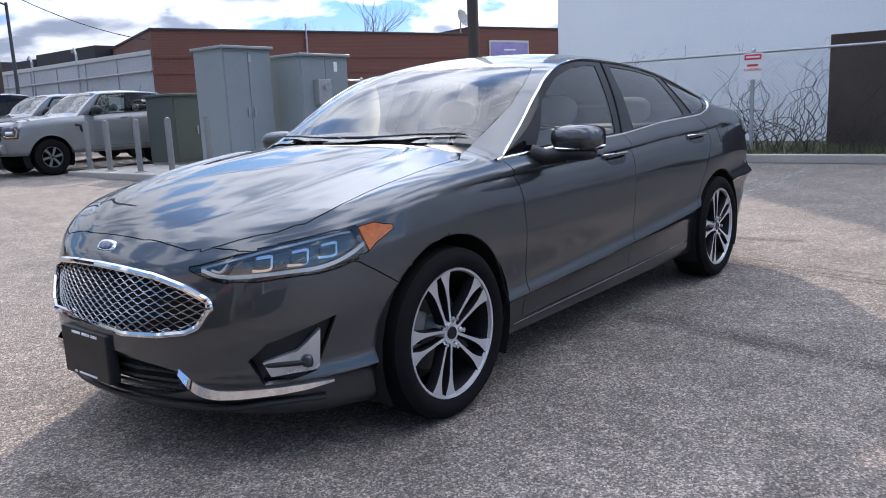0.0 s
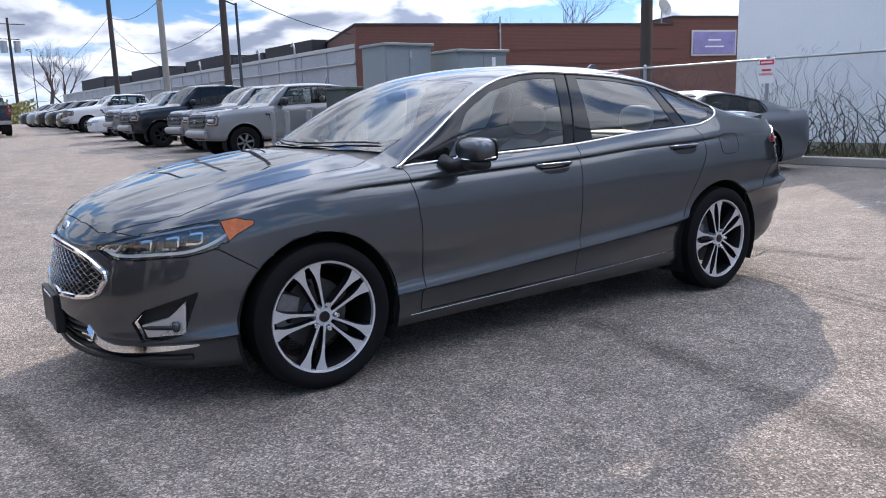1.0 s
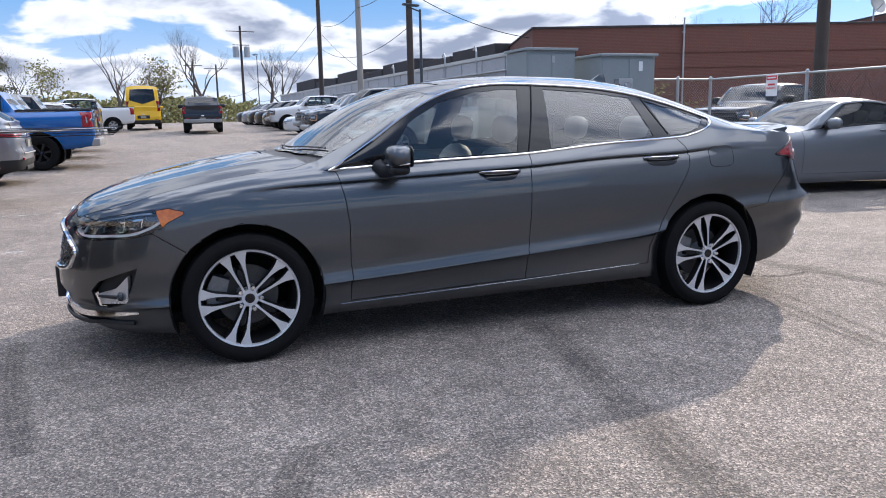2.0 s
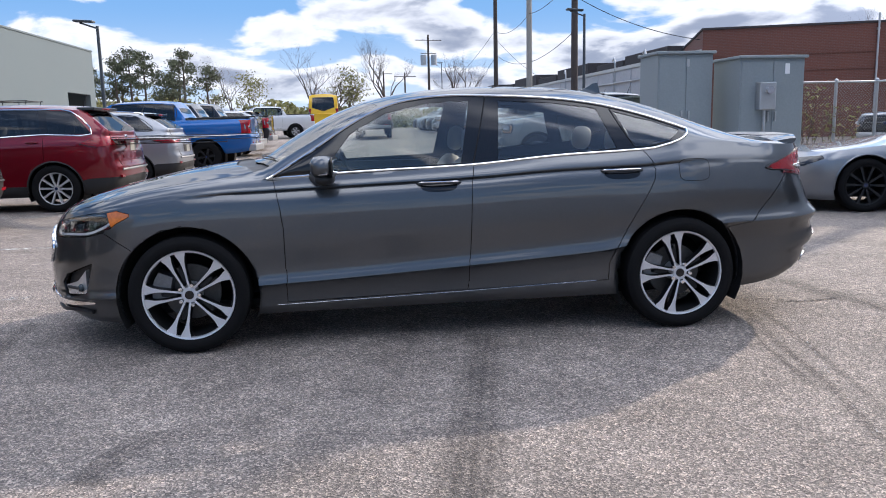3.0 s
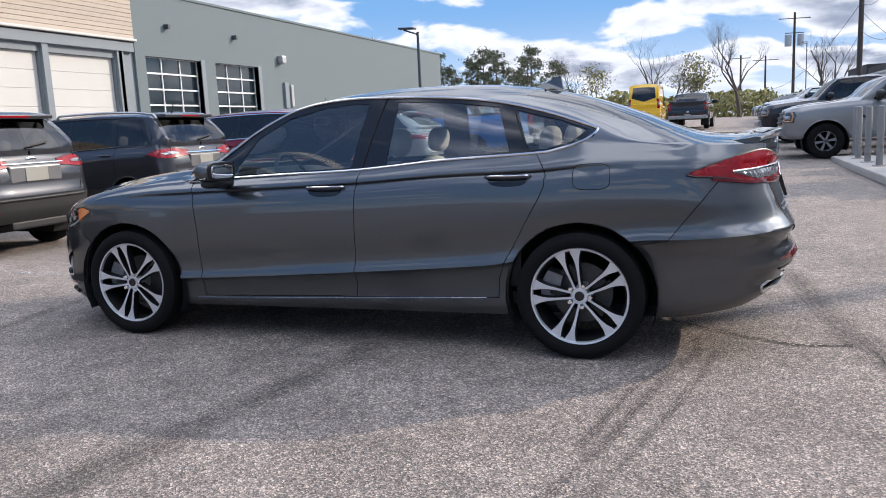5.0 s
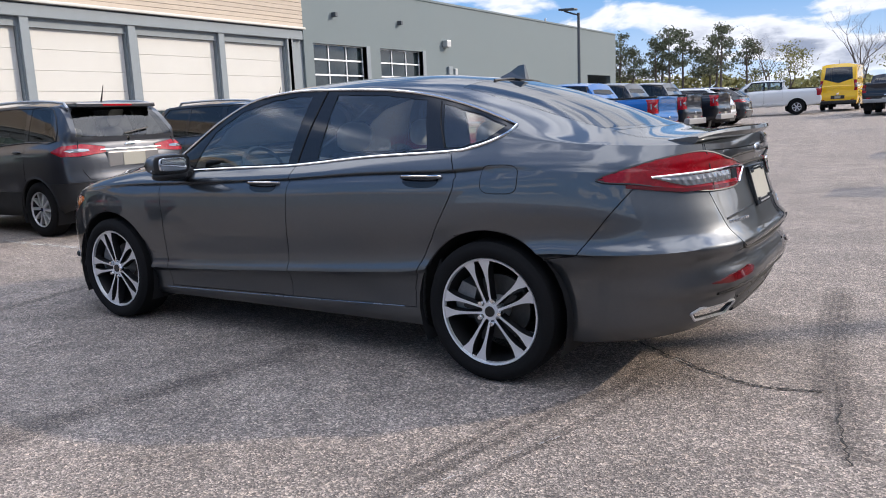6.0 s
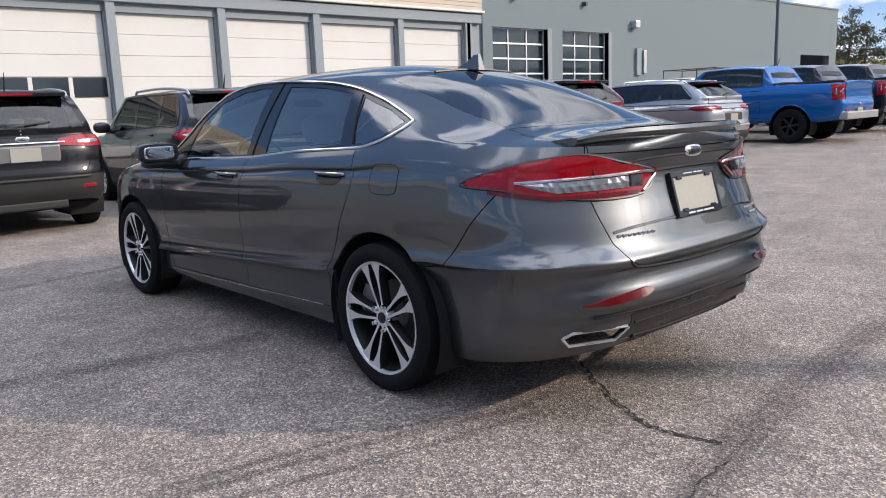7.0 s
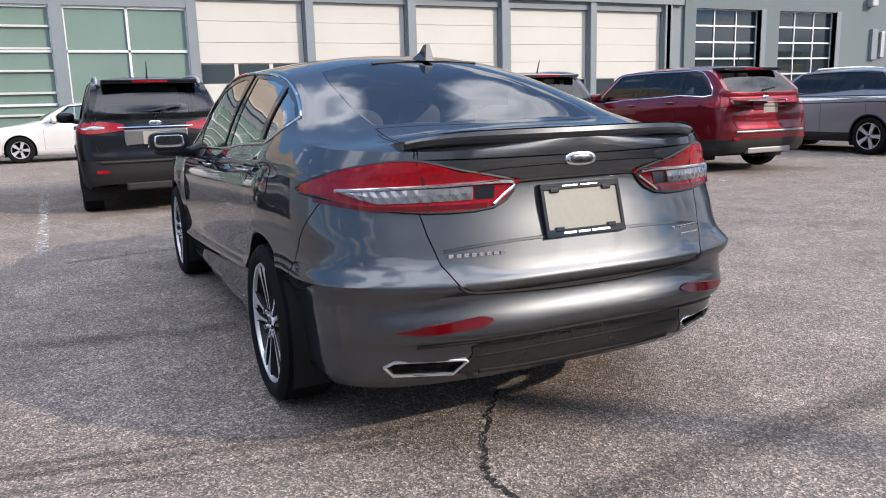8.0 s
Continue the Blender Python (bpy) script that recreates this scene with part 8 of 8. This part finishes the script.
def coupe():
    return {"L": 4.79, "W": 0.955, "H": 1.37, "low": 0.17, "hood0": 0.69, "hood1": 0.90, "belt1": 0.98, "deck": 1.04, "cowl": -0.55, "roof0": 0.15, "roof1": 0.78, "deck_x": 1.85,
            "windows": [(-0.28, 0.80, 0.42, 0.02), (0.88, 1.25, 0.0, -0.08)], "doors": ((-0.62, 0.84),), "axles": (-1.49, 1.23), "R": 0.345, "r": 0.255, "tyre": 0.29,
            "tail_poly": [(1.55, 0.92), (1.9, 0.92), (1.9, 0.78), (1.55, 0.78)], "head_poly": [(-1.92, 0.66), (-1.62, 0.70), (-1.18, 0.725), (-1.12, 0.69), (-1.45, 0.60), (-1.86, 0.58)],
            "grille": (0.60, 0.42, 0.62), "lower_grille": (0.76, 0.21, 0.35), "bars": 1, "bar_mat": M_BLACK, "dark_lamps": True, "bow": 0.24, "n_front": 2.5, "style": "ten",
            "extras": [("front_splitter", (-2.43, -0.72, 0.165), (-2.20, 0.72, 0.19), M_SILVERBUMP), ("splitter_lip", (-2.46, -0.74, 0.13), (-2.18, 0.74, 0.155), M_BLACK)]}


def van():
    return {"L": 5.95, "W": 1.03, "H": 2.70, "low": 0.32, "hood0": 1.05, "hood1": 1.30, "belt1": 1.38, "deck": 1.36, "cowl": -2.25, "roof0": -1.45, "roof1": 2.72, "deck_x": 2.93,
            "windows": [(-1.95, -1.05, 0.50, 0.02)], "axles": (-1.95, 1.75), "R": 0.35, "r": 0.2, "doors": ((-2.1, -1.0),), "tail_poly": [(1.90, 1.7), (2.1, 1.7), (2.1, 1.1), (1.90, 1.1)], "plate_z": 0.75,
            "n_rear": 8.0, "round": 0.2, "hatch": 0.03, "tumble": 0.14, "recess": M_BLACK, "bumper_bar": M_BLACK}


def sedan():
    return {"L": 4.75, "W": 0.90, "H": 1.46, "low": 0.2, "hood0": 0.78, "hood1": 0.94, "belt1": 1.02, "deck": 1.06, "cowl": -0.95, "roof0": -0.2, "roof1": 0.85, "deck_x": 1.72,
            "windows": [(-0.65, 0.12, 0.45, 0.03), (0.2, 1.12, 0.0, -0.1)], "doors": ((-0.85, 0.16), (0.17, 1.1)), "axles": (-1.4, 1.38), "R": 0.325, "r": 0.21,
            "tail_poly": [(1.3, 0.95), (1.8, 0.95), (1.8, 0.82), (1.3, 0.82)], "head_poly": [(-1.85, 0.72), (-1.25, 0.76), (-1.3, 0.64), (-1.8, 0.62)], "grille": (0.5, 0.5, 0.66), "bars": 3}


ROW = "parked cars facing the service building"
vehicle(small_suv(), "compact_suv", "black compact suv parked tail out, silver roof rails", "car", PB_BLACK, pose(-7.25, -0.63, 0), ROW, cladding=0.30)
vehicle(small_suv(), "compact_suv", "dark smoke grey compact suv parked tail out", "car", PB_GREY, pose(-7.3, 2.05, 0), ROW, cladding=0.30)
vehicle({**small_suv(), "skid": M_SILVERBUMP}, "compact_suv", "dark blue-grey compact suv with dull silver rear bumper", "car", PB_GREY, pose(-7.15, 5.0, 0), ROW, cladding=0.30)
vehicle(small_suv(), "compact_suv", "silver-grey compact suv parked at the row's end", "car", PB_SILVERGREY, pose(-7.3, -3.6, 0), ROW, cladding=0.30)
vehicle(large_suv(), "large_suv", "ruby red suv with chrome window trim, tail out", "car", PB_RED, pose(-6.5, 8.3, 0), ROW, cladding=0.16)
vehicle(mid_suv(), "mid_suv", "silver suv with dark lower cladding, tail out", "car", PB_SILVER, pose(-6.5, 12.95, 0), ROW, cladding=0.16)
vehicle(pickup(), "pickup_truck", "bright blue crew cab pickup with open bed", "pickup", PB_BLUE, pose(-6.1, 16.95, gz(16.95)), ROW, wheel_face=M_ALLOYDARK)
vehicle(pickup(), "pickup_truck", "black pickup beside the bright blue one", "pickup", PB_NAVY, pose(-6.4, 20.6, gz(20.6)), ROW, wheel_face=M_ALLOYDARK)
vehicle(pickup(), "pickup_truck", "dark pickup parked tail out in the row", "pickup", PB_NAVY, pose(-6.4, 24.4, gz(24.4)), ROW)
vehicle(mid_suv(), "mid_suv", "white suv parked farther along the row", "car", PB_WHITE, pose(-6.4, 28.4, gz(28.4)), ROW, cladding=0.16)
vehicle(mid_suv(), "mid_suv", "dark suv parked farther along the row", "car", PB_NAVY, pose(-6.5, 32.0, gz(32.0)), ROW)
vehicle(sedan(), "saloon_car", "old white saloon by the showroom glass", "car", PB_WHITE, pose(-17.9, -1.3, 0, 0, 0, 90), lamps="front", glass=M_GLASS)
ROW2 = "parked trucks along the warehouse"
vehicle(pickup(), "pickup_truck", "pearl white crew cab pickup, nose out", "pickup", PB_WARMWHITE, pose(6.45, 16.4, 0.07), ROW2, "front", M_SCREEN, wheel_face=M_ALLOYGREY)
vehicle(pickup(), "pickup_truck", "second pearl white crew cab pickup, nose out", "pickup", PB_WARMWHITE, pose(6.85, 19.75, gz(19.75)), ROW2, "front", M_SCREEN, wheel_face=M_ALLOYGREY)
vehicle(pickup(1.06), "pickup_truck", "black heavy-duty pickup, nose out", "pickup", PB_NAVY, pose(6.3, 23.5, gz(23.5)), ROW2, "front", wheel_face=M_ALLOYDARK)
vehicle(pickup(), "pickup_truck", "silver pickup in the far truck row", "pickup", PB_SILVER, pose(6.9, 28.6, gz(28.6)), ROW2, "front", M_SCREEN, wheel_face=M_ALLOYGREY)
vehicle(sedan(), "saloon_car", "white saloon in the far row", "car", PB_WHITE, pose(6.6, 34.0, gz(34)), ROW2, "front", M_SCREEN, wheel_face=M_ALLOYGREY)
vehicle(pickup(), "pickup_truck", "white work pickup in the far row", "pickup", PB_WHITE, pose(7.2, 40.0, gz(40)), ROW2, "front", M_SCREEN, wheel_face=M_ALLOYGREY)
for k, (pt, y) in enumerate(((PB_NAVY, 44.0), (PB_GREY, 48.0), (PB_NAVY, 52.0), (PB_SILVER, 56.0), (PB_GREY, 60.0))):
    vehicle(mid_suv(), "mid_suv", "suv in the far end of the truck row", "car", pt, pose(6.8, y, gz(y)), ROW2, "front")
cp = vehicle(coupe(), "sports_coupe", "silver sports coupe with dark stripes and black wheels", "car", PB_COUPE, pose(7.62, 4.52, 0, 0, 0, -11), "", "front", wheel_face=M_ALLOYDARK)
vehicle(van(), "delivery_van", "yellow high-roofed delivery van seen from behind", "van", PB_YELLOW, pose(-2.35, 48.9, gz(48.9), 0, 0, -90), "", "rear")
vehicle(pickup(), "pickup_truck", "black pickup driving lane, tail towards the lot", "pickup", PB_NAVY, pose(0.75, 40.2, gz(40.2), 0, 0, -93), "", "rear")
vehicle(pickup(), "pickup_truck", "white pickup parked across the far lane", "pickup", PB_WHITE, pose(-5.8, 43.0, gz(43.0), 0, 0, 12), "", "front", M_SCREEN)
vehicle(pickup(), "pickup_truck", "dark pickup behind the wire fence", "pickup", PB_NAVY, pose(15.5, 13.8, 0.03, 0, 0, 20), "", "front")
rk = vehicle(pickup(), "pickup_truck", "white work pickup with a black ladder rack by the building", "pickup", PB_WHITE, pose(-17.0, 32.0, gz(32.0)), "", "rear")
for y in (-0.85, 0.85):
    part("rack_rail", tube([(-0.6, y, 2.28), (2.3, y, 2.28)], 0.025, 6), M_BLACK, rk)
    for x in (-0.55, 1.25, 2.2):
        part("rack_post", tube([(x, y, 1.4 if x > 1.1 else 1.9), (x, y, 2.28)], 0.022, 6), M_BLACK, rk)
for x in (-0.5, 1.0, 2.2):
    part("rack_bar", tube([(x, -0.85, 2.28), (x, 0.85, 2.28)], 0.022, 6), M_BLACK, rk)
